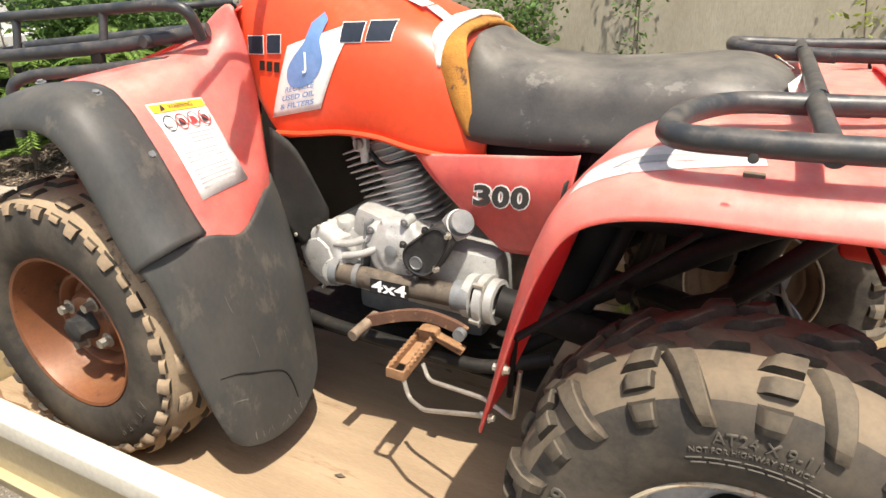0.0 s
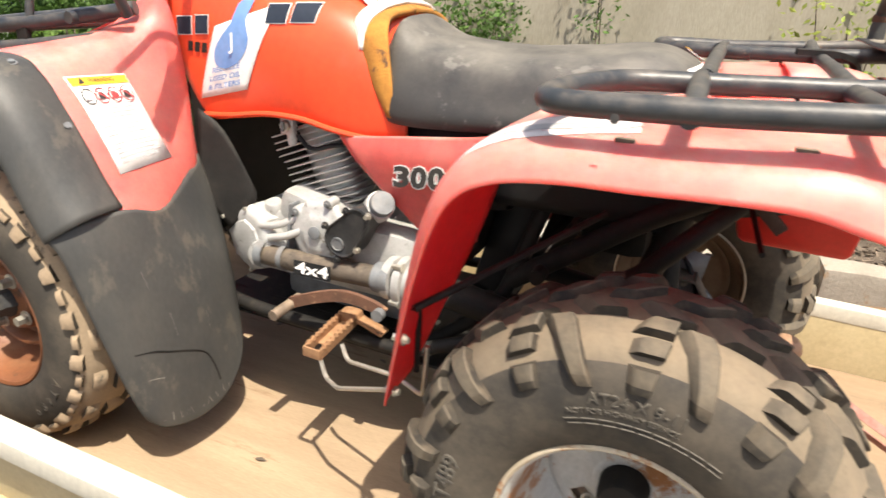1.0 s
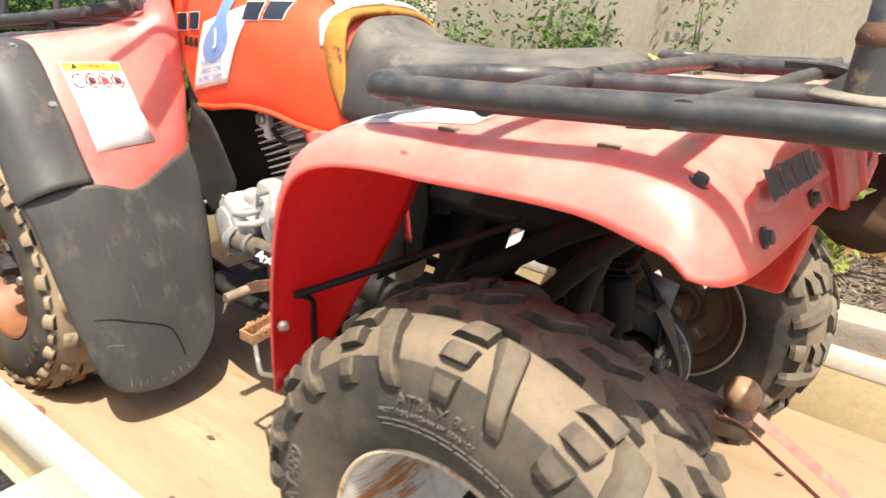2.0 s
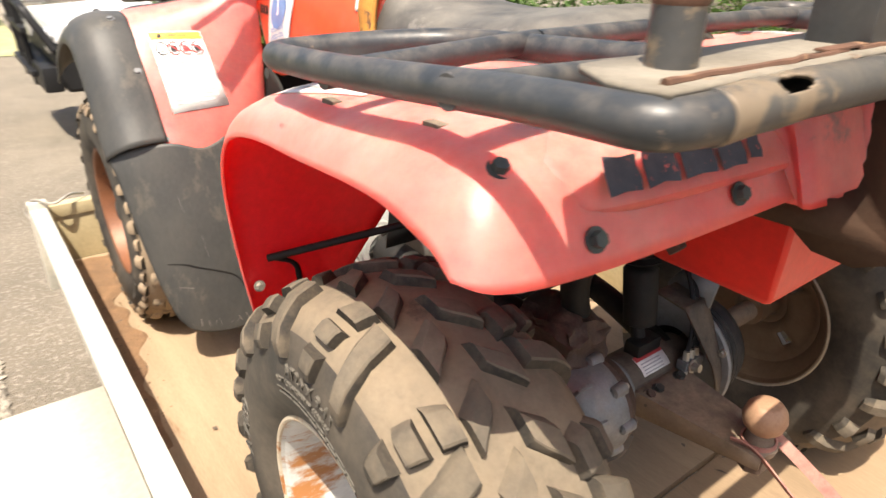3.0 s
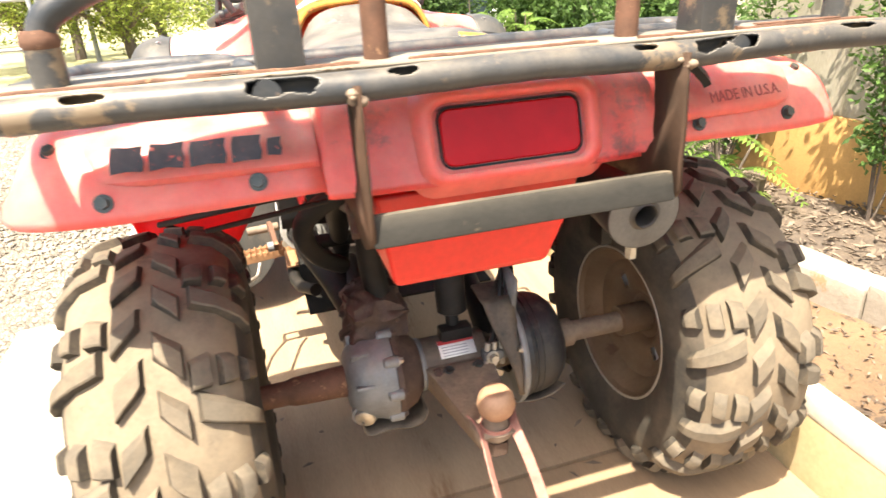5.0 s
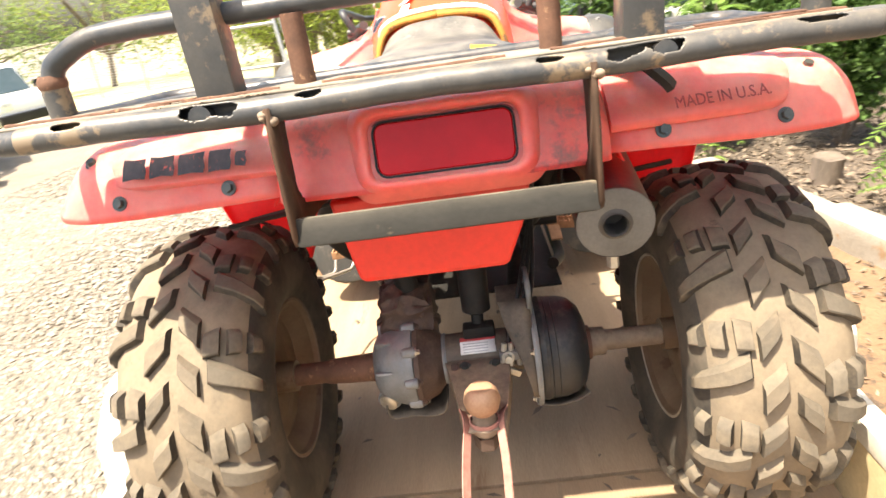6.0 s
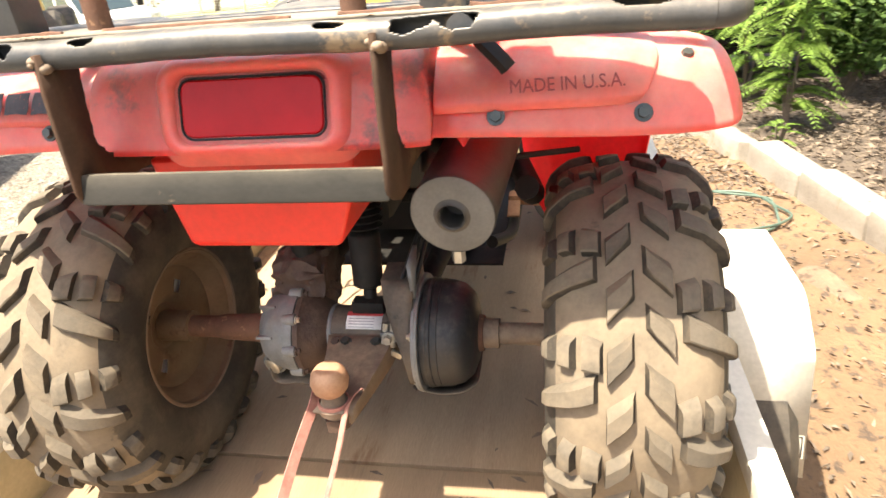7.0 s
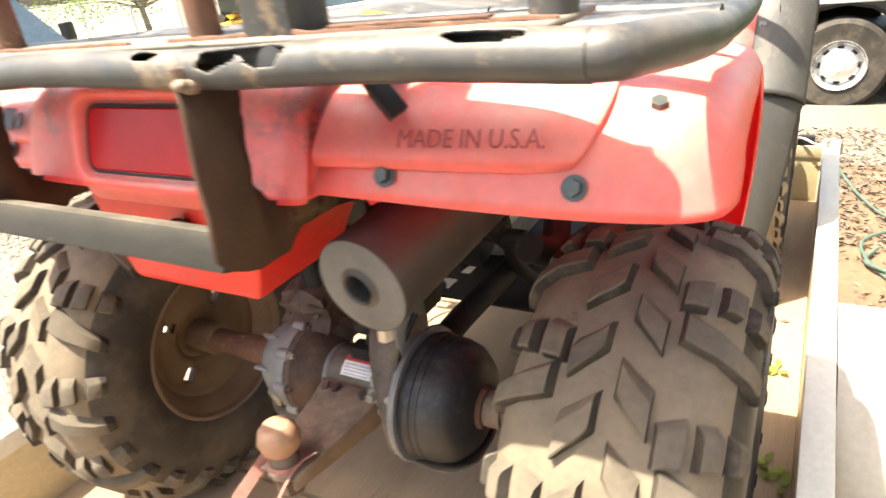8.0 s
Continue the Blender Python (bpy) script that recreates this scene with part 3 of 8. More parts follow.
def pebbles(count, seed):
    r = random.Random(seed)
    verts, faces = [], []
    for _ in range(count):
        d = r.random() ** 1.7
        x, y = 0.3 - 8 * d + r.uniform(-0.8, 0.8), -0.92 - 5 * r.random() ** 1.6
        s = (0.0035 + 0.0135 * r.random() ** 2.6) * (1 + d * 0.8)
        c = Vector((x, y, ground_z(x) + s * 0.3))
        k = len(verts)
        a = r.uniform(0, 6.28)
        for q in range(4):
            verts.append(c + Vector((math.cos(a + q * 1.57) * s * r.uniform(0.7, 1.3), math.sin(a + q * 1.57) * s * r.uniform(0.7, 1.3), r.uniform(-0.1, 0.2) * s)))
        verts += [c + Vector((0, 0, s * r.uniform(0.5, 0.9))), c - Vector((0, 0, s))]
        for q in range(4):
            faces += [(k + q, k + (q + 1) % 4, k + 4), (k + (q + 1) % 4, k + q, k + 5)]
    me = bpy.data.meshes.new("pebbles")
    me.from_pydata([tuple(v) for v in verts], [], faces)
    return me


stuff("gravel_stones", pebbles(80000, 9), STONES, "loose pale crushed stones lying on the yard", "gravel")

# kerb: cast blocks end to end
kerb = thing("kerb", along(0, 0.27), "weathered concrete garden kerb of cracked blocks", "kerb", kind="structure")
s = -2.67
while s < 6.5:
    L = 0.62 + 0.12 * rng.random()
    mid = along(s + L / 2, 0.31 - 0.075 * max(0.0, s + L / 2), 0.045)
    rot = Matrix.Rotation(math.atan2(KX.y, KX.x) - (0.075 if s > -0.3 else 0.0) + rng.uniform(-0.012, 0.012), 3, "Z") @ Matrix.Rotation(rng.uniform(-0.03, 0.03), 3, "X")
    bm = boxed(mid, (L - 0.012, 0.2, 0.25), rot, 0.022)
    bmesh.ops.subdivide_edges(bm, edges=[e for e in bm.edges if e.calc_length() > 0.12], cuts=3, use_grid_fill=True)
    for v in bm.verts:
        v.co += Vector(noise.noise_vector(v.co * 7)) * 0.007
    part("kerb_block", bm, KERB, kerb)
    s += L
# the last block has broken off and leans away
bm = boxed(along(-3.0, 0.27, 0.03), (0.52, 0.19, 0.24), Matrix.Rotation(math.atan2(KX.y, KX.x) - 0.06, 3, "Z") @ Matrix.Rotation(-0.16, 3, "X") @ Matrix.Rotation(-0.05, 3, "Y"), 0.03)
bmesh.ops.subdivide_edges(bm, edges=[e for e in bm.edges if e.calc_length() > 0.12], cuts=4, use_grid_fill=True)
for v in bm.verts:
    v.co += Vector(noise.noise_vector(v.co * 6)) * 0.016
part("kerb_block", bm, KERB, kerb, "broken grey kerb block leaning over")
# wall with an ochre foot
bm = bmesh.new()
rot = Matrix.Rotation(math.atan2(KX.y, KX.x), 3, "Z")
c = along(2.6, 1.58, 1.75)
block(bm, c, (8.6, 0.22, 3.6), rot, 0.01)
wall = single("wall_north", bm, WALL, "beige rendered garden wall stained by rain", "wall", kind="structure")
c = along(2.6, 1.458, 0.0)
part("wall_foot", boxed((c.x, c.y, -0.3), (8.62, 0.03, 0.56), rot, 0.006), OCHRE, wall, "ochre painted band along the foot")


def leaf_cloud(centres, count, size, seed, droop=0.0):
    """Many small pointed leaves scattered round centres (place, radius)."""
    r = random.Random(seed)
    verts, faces = [], []
    for c, rad in centres:
        for _ in range(count):
            d = Vector((r.gauss(0, 1), r.gauss(0, 1), r.gauss(0, 1))).normalized() * rad * r.random() ** 0.45
            p = Vector(c) + d
            L = size * r.uniform(0.6, 1.3)
            u = Vector((r.uniform(-1, 1), r.uniform(-1, 1), r.uniform(-0.7 - droop, 0.5))).normalized()
            w = u.cross(Vector((r.uniform(-1, 1), r.uniform(-1, 1), 0.6))).normalized() * L * 0.24
            n = u.cross(w).normalized() * L * 0.06
            k = len(verts)
            verts += [p, p + u * L * 0.45 + w + n, p + u * L, p + u * L * 0.45 - w + n, p + u * L * 0.5]
            faces += [(k, k + 1, k + 4), (k + 1, k + 2, k + 4), (k + 2, k + 3, k + 4), (k + 3, k, k + 4)]
    me = bpy.data.meshes.new("leaves")
    me.from_pydata([tuple(v) for v in verts], [], faces)
    return me


def leaves(name, me, material, parent, label=""):
    me.materials.append(material)
    return part(name, me, material, parent, label)


def shrub(at, stems, height, spread, count, size, seed, material, label, name="shrub", lean=(0, 0)):
    """A loose shrub: thin stems with leaves along them."""
    r = random.Random(seed)
    e = thing(name, at, label, "shrub")
    bm = bmesh.new()
    centres = []
    for _ in range(stems):
        a, h = r.uniform(0, 6.28), height * r.uniform(0.65, 1.0)
        tip = Vector(at) + Vector((math.cos(a) * spread * r.random() + lean[0], math.sin(a) * spread * r.random() + lean[1], h))
        mid = (Vector(at) + tip) / 2 + Vector((r.uniform(-0.1, 0.1), r.uniform(-0.1, 0.1), 0.1 * h))
        line = curve3([Vector(at), mid, tip], 7)
        sweep(bm, line, [0.008 - 0.001 * k for k in range(7)], seg=5)
        centres += [(p, 0.05 + 0.09 * spread + 0.03 * k) for k, p in enumerate(line) if k > 1]
    part("wood", bm, BARK, e)
    leaves("foliage", leaf_cloud(centres, count, size, seed), material, e)
    return e


def frond(bm, base, direction, length, pairs, leaflet):
    """One fern-like compound leaf, arching over."""
    d = Vector(direction).normalized()
    flatd = Vector((d.x, d.y, 0)).normalized()
    line = [Vector(base) + flatd * length * t * (0.55 + 0.35 * t) + Vector((0, 0, length * (0.8 * t - 0.95 * t * t) * max(0.25, d.z + 0.4))) for t in (i / 9 for i in range(10))]
    sweep(bm, line, [0.0035 - 0.0003 * k for k in range(10)], seg=4)
    side = flatd.cross(Vector((0, 0, 1)))
    for i in range(pairs):
        t = 0.15 + 0.85 * i / pairs
        k = min(int(t * 9), 8)
        p = line[k].lerp(line[k + 1], t * 9 - k)
        tan = (line[k + 1] - line[k]).normalized()
        L = leaflet * (1.1 - 0.75 * abs(t - 0.45))
        for sgn in (1, -1):
            u = (side * sgn + tan * 0.45 + Vector((0, 0, -0.25))).normalized()
            w = tan * L * 0.2
            a = [bm.verts.new(q) for q in (p, p + u * L * 0.4 + w, p + u * L, p + u * L * 0.4 - w)]
            bm.faces.new(a)


def fern(at, count, length, seed, label, name="fern", tall=1.15, pairs=16):
    """Several stems set with arching fronds from the foot to the top."""
    r = random.Random(seed)
    e = thing(name, at, label, "plant")
    bm = bmesh.new()
    at = Vector(at)
    tips = [at + Vector((r.uniform(-0.3, 0.3) * length, r.uniform(-0.3, 0.3) * length, tall * length * r.uniform(0.75, 1.0))) for _ in range(4)]
    for i in range(count):
        a = r.uniform(0, 6.28)
        b = at.lerp(tips[i % 4], r.uniform(0.1, 1.0))
        frond(bm, b, (math.cos(a), math.sin(a), r.uniform(0.1, 1.0)), length * r.uniform(0.6, 1.05), pairs, 0.13 * length)
    part("fronds", bm, FERN, e)
    for tip in tips:
        part("stem", bar(at - Vector((0, 0, 0.02)), tip, 0.012, 0.005, 7), BARK, e)
    return e


fern(along(-3.3, 0.78, 0.05), 95, 0.46, 21, "tall bright green fern-like shrub behind the broken kerb", "leafy_shrub", 2.7)
fern(along(-4.5, 1.0, 0.05), 34, 0.6, 22, "thin green fern-like shrub at the end of the garden bed", "leafy_shrub", 2.2)
fern(along(-1.35, 0.95, 0.02), 18, 0.55, 23, "low green fern growing out of the mulch", "fern")
fern(along(-2.78, 0.46, 0.05), 12, 0.2, 24, "small green fern sprouting at the kerb", "fern")
shrub(along(-4.2, 1.7, 0.0), 16, 1.7, 0.9, 200, 0.07, 31, LEAF, "dense dark green bush beside the timber shed")
shrub(along(-2.75, 1.5, 0.0), 12, 1.45, 0.5, 120, 0.06, 39, LEAF, "dark green broad-leaved bush behind the stump")
shrub(along(-5.6, 0.9, 0.0), 16, 1.6, 0.9, 200, 0.07, 32, LEAF, "dense green bush at the end of the garden bed")
shrub(along(-1.6, 1.25, 0.0), 6, 1.6, 0.45, 110, 0.05, 33, LEAF, "thin dark green shrub growing against the wall")
shrub(along(-0.6, 1.25, 0.0), 5, 1.6, 0.32, 90, 0.05, 34, LEAF, "thin dark green shrub growing against the wall")
shrub(along(0.25, 1.3, 0.0), 2, 1.8, 0.2, 34, 0.04, 35, LEAF, "thin climbing shrub with small leaves against the wall")
shrub(along(1.6, 1.2, 0.0), 3, 1.75, 0.4, 34, 0.05, 36, PALELEAF, "sparse yellow-green shrub against the wall")
shrub(along(0.9, 0.75, 0.0), 6, 0.85, 0.5, 40, 0.075, 37, PALELEAF, "yellow-green broad-leaved shrub in the garden bed")
shrub(along(0.2, 1.0, 0.0), 6, 0.75, 0.4, 60, 0.06, 38, LEAF, "low dark green shrub at the foot of the wall")

# pipe rail in the garden bed
rail = thing("pipe_rail", along(0.15, 0.94), "grey-blue painted steel pipe rail standing in the mulch", "rail")
foot = [along(0.15, 0.94), along(2.2, 0.94)]
for p in foot:
    part("post", bar(p - Vector((0, 0, 0.05)), p + Vector((-0.05, -0.09, 0.96)), 0.034, seg=18), PIPEBLUE, rail)
for h in (0.48, 0.78):
    part("crossbar", bar(foot[0] + Vector((-0.05, -0.09, 0.96)) * (h / 0.96), foot[1] + Vector((-0.05, -0.09, 0.96)) * (h / 0.96), 0.02, seg=14), PIPEBLUE, rail)

# a stump and a rock near the kerb
for s, n, r, h, seed in ((-2.04, 0.8, 0.085, 0.24, 1), (-1.25, 1.0, 0.11, 0.25, 2)):
    p = along(s, n)
    bm = turned([(-0.03, r * 1.25), (0.05, r * 1.05), (h, r), (h, 0.0)], p, (0.1, 0.05, 1), 20)
    for v in bm.verts:
        v.co += Vector(noise.noise_vector(v.co * 14)) * 0.012
    single("tree_stump", bm, BARK, "grey weathered tree stump standing in the mulch", "stump")
bm = bmesh.new()
bm = turned([(0.0, 0.0), (0.0, 0.075), (0.25, 0.09), (0.7, 0.085), (1.15, 0.078), (1.15, 0.0)], along(-4.75, 0.42, 0.07), KX, 16)
bmesh.ops.subdivide_edges(bm, edges=[e for e in bm.edges if e.calc_length() > 0.2], cuts=5, use_grid_fill=True)
for v in bm.verts:
    v.co += Vector(noise.noise_vector(v.co * 9)) * 0.014
single("log", bm, DEADWOOD, "grey weathered log lying at the edge of the garden bed", "log")
bm = bmesh.new()
bmesh.ops.create_icosphere(bm, subdivisions=3, radius=0.2, matrix=Matrix.Translation(along(-0.95, -0.2, 0.02)) @ Matrix.Diagonal((1.1, 0.5, 0.1, 1)))
for v in bm.verts:
    v.co += Vector(noise.noise_vector(v.co * 6)) * 0.05
single("flat_rock", bm, SLABROCK, "flat brown slab of stone half sunk in the dirt", "rock")

# garden hose
hose = [(-3.9, 0.75), (-3.3, 0.86), (-2.9, 1.0), (-2.72, 1.22), (-2.6, 1.45)]
for i in range(22):
    a = 1.9 - 2 * math.pi * i / 13
    k = 1.0 - 0.006 * i + 0.07 * math.sin(i * 1.7)
    hose.append((-2.43 + 0.33 * k * math.cos(a) * (1.15 if i % 13 > 6 else 1), 1.17 + 0.34 * k * math.sin(a)))
hose = [Vector((x, y, ground_z(x) + 0.045 + 0.006 * (i % 5))) for i, (x, y) in enumerate(hose)]
single("garden_hose", sweep(bmesh.new(), curve3(hose, 260), 0.0075, 8), HOSE, "coiled green garden hose lying on the dirt", "hose")

# timber shed behind the bushes
shed = thing("shed", along(-5.4, 2.6, 0.0), "dark timber lean-to shed behind the bushes", "shed")
o = along(-5.4, 2.6, 0.0)
for i in range(4):
    part("post", boxed(o + KX * (i * 0.75 - 1.1) + Vector((0, 0, 0.9)), (0.09, 0.09, 1.9), None, 0.006), DARKWOOD, shed)
for h in (0.35, 1.15):
    part("rail", boxed(o + Vector((0, 0, h)), (2.5, 0.05, 0.1), Matrix.Rotation(0.178, 3, "Z"), 0.005), DARKWOOD, shed)
part("back_wall", boxed(o + KN * 0.9 + Vector((0, 0, 0.9)), (2.8, 0.08, 1.9), Matrix.Rotation(0.178, 3, "Z"), 0.005), DARKWOOD, shed)
part("roof", boxed(o + KN * 0.4 + Vector((0, 0, 1.95)), (3.0, 1.5, 0.05), Matrix.Rotation(0.178, 3, "Z"), 0.005), DULLALU, shed)


# ---- distance: trees, fence, poles, vehicles ----
def tree(at, height, spread, seed, label, leaf=LEAF, clumps=34, count=150, size=0.2, low=0.2):
    r = random.Random(seed)
    e = thing("tree", at, label, "tree", "trees along the fence")
    bm = bmesh.new()
    at = Vector(at)
    fork = at + Vector((r.uniform(-0.3, 0.3), r.uniform(-0.3, 0.3), height * 0.22))
    sweep(bm, curve3([at - Vector((0, 0, 0.3)), (at + fork) / 2 + Vector((r.uniform(-0.1, 0.1), 0, 0)), fork], 6), [0.2, 0.17, 0.155, 0.145, 0.14, 0.13], 9)
    centres = []
    for i in range(clumps):
        a = r.uniform(0, 6.28)
        rad = spread * math.sqrt(r.random())
        tip = at + Vector((math.cos(a) * rad, math.sin(a) * rad, height * (low + (0.97 - low) * r.random() * (1 - 0.4 * rad / spread))))
        mid = fork.lerp(tip, 0.5) + Vector((0, 0, 0.2))
        if i % 2 == 0:
            sweep(bm, curve3([fork - Vector((0, 0, 0.2)), mid, tip], 6), [0.08, 0.065, 0.05, 0.035, 0.025, 0.012], 6)
        centres.append((tip, spread * r.uniform(0.2, 0.36)))
    part("trunk", bm, BARK, e)
    leaves("crown", leaf_cloud(centres, count, size, seed), leaf, e)
    return e


def far(az, d):
    """A place on the yard d metres off in the direction az (degrees from the x axis)."""
    x, y = 0.8 + d * math.cos(radians(az)), d * math.sin(radians(az))
    return Vector((x, y, ground_z(max(x, -45))))


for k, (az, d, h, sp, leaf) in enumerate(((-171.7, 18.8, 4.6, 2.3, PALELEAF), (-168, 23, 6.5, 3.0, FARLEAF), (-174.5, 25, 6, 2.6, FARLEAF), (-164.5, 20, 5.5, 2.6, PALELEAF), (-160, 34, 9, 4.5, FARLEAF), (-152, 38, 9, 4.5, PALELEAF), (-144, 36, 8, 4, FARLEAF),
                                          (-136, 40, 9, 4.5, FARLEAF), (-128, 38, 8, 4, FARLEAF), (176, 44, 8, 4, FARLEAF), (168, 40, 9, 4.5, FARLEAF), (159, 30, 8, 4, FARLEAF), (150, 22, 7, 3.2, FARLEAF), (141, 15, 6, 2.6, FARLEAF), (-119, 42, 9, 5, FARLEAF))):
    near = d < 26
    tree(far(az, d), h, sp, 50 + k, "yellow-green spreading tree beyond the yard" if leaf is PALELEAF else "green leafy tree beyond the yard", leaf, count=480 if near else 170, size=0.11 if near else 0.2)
bm = bmesh.new()
rows = []
for i in range(25):
    a = -182 + i * 3.2
    rows.append([far(a, 15.6 + 0.8 * math.sin(i)) + Vector((0, 0, 0.008)), far(a, 60) + Vector((0, 0, 0.05))])
single("grass_verge", sheet(rows, bm=bm), GRASS, "pale dry grass verge under the trees", "grass", kind="structure")

fence = thing("fence", far(-160, 29), "galvanised chain-link fence on thin steel posts", "fence")
prev = None
for i in range(22):
    p = far(-185 + i * 3.4, 29.5)
    part("post", bar(p - Vector((0, 0, 0.1)), p + Vector((0, 0, 2.0)), 0.035, seg=8), MESHWIRE, fence)
    if prev is not None:
        bm = bmesh.new()
        for h in [0.1 * q for q in range(1, 20)]:
            rod(bm, prev + Vector((0, 0, h)), p + Vector((0, 0, h)), 0.006, seg=4)
        tagged(part("wire_panel", bm, MESHWIRE, fence), kind="stuff")
    prev = p
for az, d, h in ((-169.1, 20, 8), (-165.4, 26, 9), (-171.5, 34, 7)):
    p = far(az, d)
    single("light_pole", bar(p - Vector((0, 0, 0.1)), p + Vector((0, 0, h)), 0.07, 0.05, 10), MESHWIRE, "tall galvanised steel pole standing in the yard", "pole")

# steel gantry frame at the edge of the yard
o = far(-166.2, 15.5)
gantry = thing("gantry_frame", o, "pale grey steel gantry frame standing on the grass verge", "frame")
for dy in (0.0, -1.9):
    for dx in (-0.5, 0.5):
        part("leg", pipe([o + Vector((dx, dy, -0.05)), o + Vector((dx * 0.3, dy - math.copysign(0.35, dy + 1), 3.2))], 0.045, 0, 10), MESHWIRE, gantry)
for h in (0.85, 1.75, 3.15):
    part("crossbar", bar(o + Vector((0.25, -0.1 * h, h)), o + Vector((0.25, -1.9 + 0.1 * h, h)), 0.035, seg=10), MESHWIRE, gantry)


# parked vehicles
def car(at, heading, paint, label, length=4.6, width=1.8, height=1.75, hood=1.35, clearance=0.42, wheel_r=0.36, roof_rack=False, name="car", tray=False, two_tone=False, bull_bar=False):
    """A boxy off-road car: heading is the way its nose points, degrees."""
    e = thing(name, at, label, "car")
    m = Matrix.Translation(at) @ Matrix.Rotation(radians(heading), 4, "Z")
    L, W = length, width

    def put(bm, nm, mat, parent, lab="", smooth=40, bevel=0.0):
        bmesh.ops.transform(bm, matrix=m, verts=bm.verts[:])
        return part(nm, bm, mat, parent, lab, smooth=smooth, bevel=bevel)

    def slab(outline, w, inset=0.0):
        bm = bmesh.new()
        a = [bm.verts.new((x, -w / 2 + inset, z)) for x, z in outline]
        b = [bm.verts.new((x, w / 2 - inset, z)) for x, z in outline]
        bm.faces.new(a), bm.faces.new(b[::-1])
        n = len(a)
        for k in range(n):
            bm.faces.new((a[k], a[(k + 1) % n], b[(k + 1) % n], b[k]))
        return bm

    xf, xr = L / 2 - 0.78, -L / 2 + 0.85
    def arch(x):
        return [(x + (wheel_r + 0.09) * math.cos(t), 0.05 + wheel_r + (wheel_r + 0.05) * math.sin(t)) for t in (math.pi * k / 8 for k in range(9))]

    belt = clearance + 0.62
    low = [(-L / 2, clearance + 0.05)] + arch(xr)[::-1] + arch(xf)[::-1] + [(L / 2 - 0.05, clearance), (L / 2, clearance + 0.3), (L / 2 - 0.06, belt - 0.06), (L / 2 - hood, belt + 0.02), (-L / 2 + 0.03, belt)]
    low = [(x, max(z, clearance)) for x, z in low]
    body = put(slab(low, W), "body", CARBLACK if two_tone else paint, e, bevel=0.035)
    if two_tone:
        put(slab([(-L / 2 + 0.02, belt - 0.2), (L / 2 - 0.03, belt - 0.2), (L / 2 - 0.06, belt - 0.04), (L / 2 - hood, belt + 0.035), (-L / 2 + 0.02, belt + 0.02)], W + 0.012), "upper_body", paint, e, "white upper body", bevel=0.02)
    if bull_bar:
        for s in (1, -1):
            put(pipe([(L / 2 + 0.1, s * 0.3, clearance), (L / 2 + 0.16, s * 0.3, belt + 0.15), (L / 2 + 0.14, s * 0.8, belt + 0.1), (L / 2 - 0.02, s * 0.92, belt - 0.25)], 0.035, 0.1, 10), "bar_hoop", CARBLACK, e)
        for z in (clearance + 0.15, belt - 0.1, belt + 0.14):
            put(boxed((L / 2 + 0.15, 0, z), (0.05, 1.3, 0.05), None, 0.01), "bar_rail", CARBLACK, e)
        put(boxed((L / 2 - 0.3, -W / 2 - 0.05, belt + 0.35), (0.06, 0.22, 0.34), None, 0.02), "tow_mirror", CARBLACK, e, "tall black towing mirror")
    top = height
    back = -L / 2 + 0.08 if not tray else -0.35
    put(slab([(L / 2 - hood + 0.03, belt - 0.01), (L / 2 - hood - 0.5, top - 0.06), (L / 2 - hood - 0.65, top), (back + 0.1, top), (back, top - 0.08), (back - 0.02, belt - 0.01)], W, 0.09), "cabin", paint, e, bevel=0.03)
    for s in (1, -1):
        x0, x1 = L / 2 - hood - 0.12, back + 0.08
        k = 0
        n = 2 if tray else 3
        for i in range(n):
            a, b = x0 + (x1 - x0) * i / n - 0.05, x0 + (x1 - x0) * (i + 1) / n + 0.05
            lean = 0.3 if i == 0 else 0.0
            bm = bmesh.new()
            q = [(a, belt + 0.06), (b, belt + 0.06), (b, top - 0.1), (a - lean, top - 0.1)]
            f = [bm.verts.new((x, s * (W / 2 - 0.087), z)) for x, z in q] + [bm.verts.new((x, s * (W / 2 - 0.1), z)) for x, z in q]
            bm.faces.new(f[:4]), bm.faces.new(f[4:][::-1])
            for j in range(4):
                bm.faces.new((f[j], f[(j + 1) % 4], f[4 + (j + 1) % 4], f[4 + j]))
            put(bm, "side_window", CARGLASS, e)
        bm = boxed((L / 2 - hood - 0.05, s * (W / 2 + 0.1), belt + 0.12), (0.08, 0.16, 0.2), None, 0.02)
        put(bm, "mirror", CARBLACK, e, "black door mirror")
        put(boxed((L / 2 - 0.03, s * (W / 2 - 0.28), belt - 0.2), (0.08, 0.28, 0.2), None, 0.03), "headlight", CHROME, e, "clear headlight")
        for x in (xf, xr):
            c = (x, s * (W / 2 - 0.12), wheel_r)
            w = put(turned([(-0.11, 0.2), (-0.12, wheel_r * 0.9), (-0.08, wheel_r), (0.08, wheel_r), (0.12, wheel_r * 0.9), (0.11, 0.2)], c, (0, 1, 0), 40), "wheel", RUBBER, e, "black tyre on a pale steel rim")
            r_ = put(turned([(0.10 * s, 0.215), (0.125 * s, 0.215), (0.10 * s, 0.20), (0.06 * s, 0.17), (0.10 * s, 0.12), (0.105 * s, 0.06), (0.13 * s, 0.05), (0.13 * s, 0.0)], c, (0, 1, 0), 36), "rim", CHROME, w, "pale steel rim")
            for k in range(8):
                a = 2 * math.pi * k / 8
                put(boxed((c[0] + 0.155 * math.cos(a), c[1] + s * 0.078, c[2] + 0.155 * math.sin(a)), (0.05, 0.02, 0.022), Matrix.Rotation(-a + 1.57, 3, "Y"), 0.004), "rim_slot", CARBLACK, w)
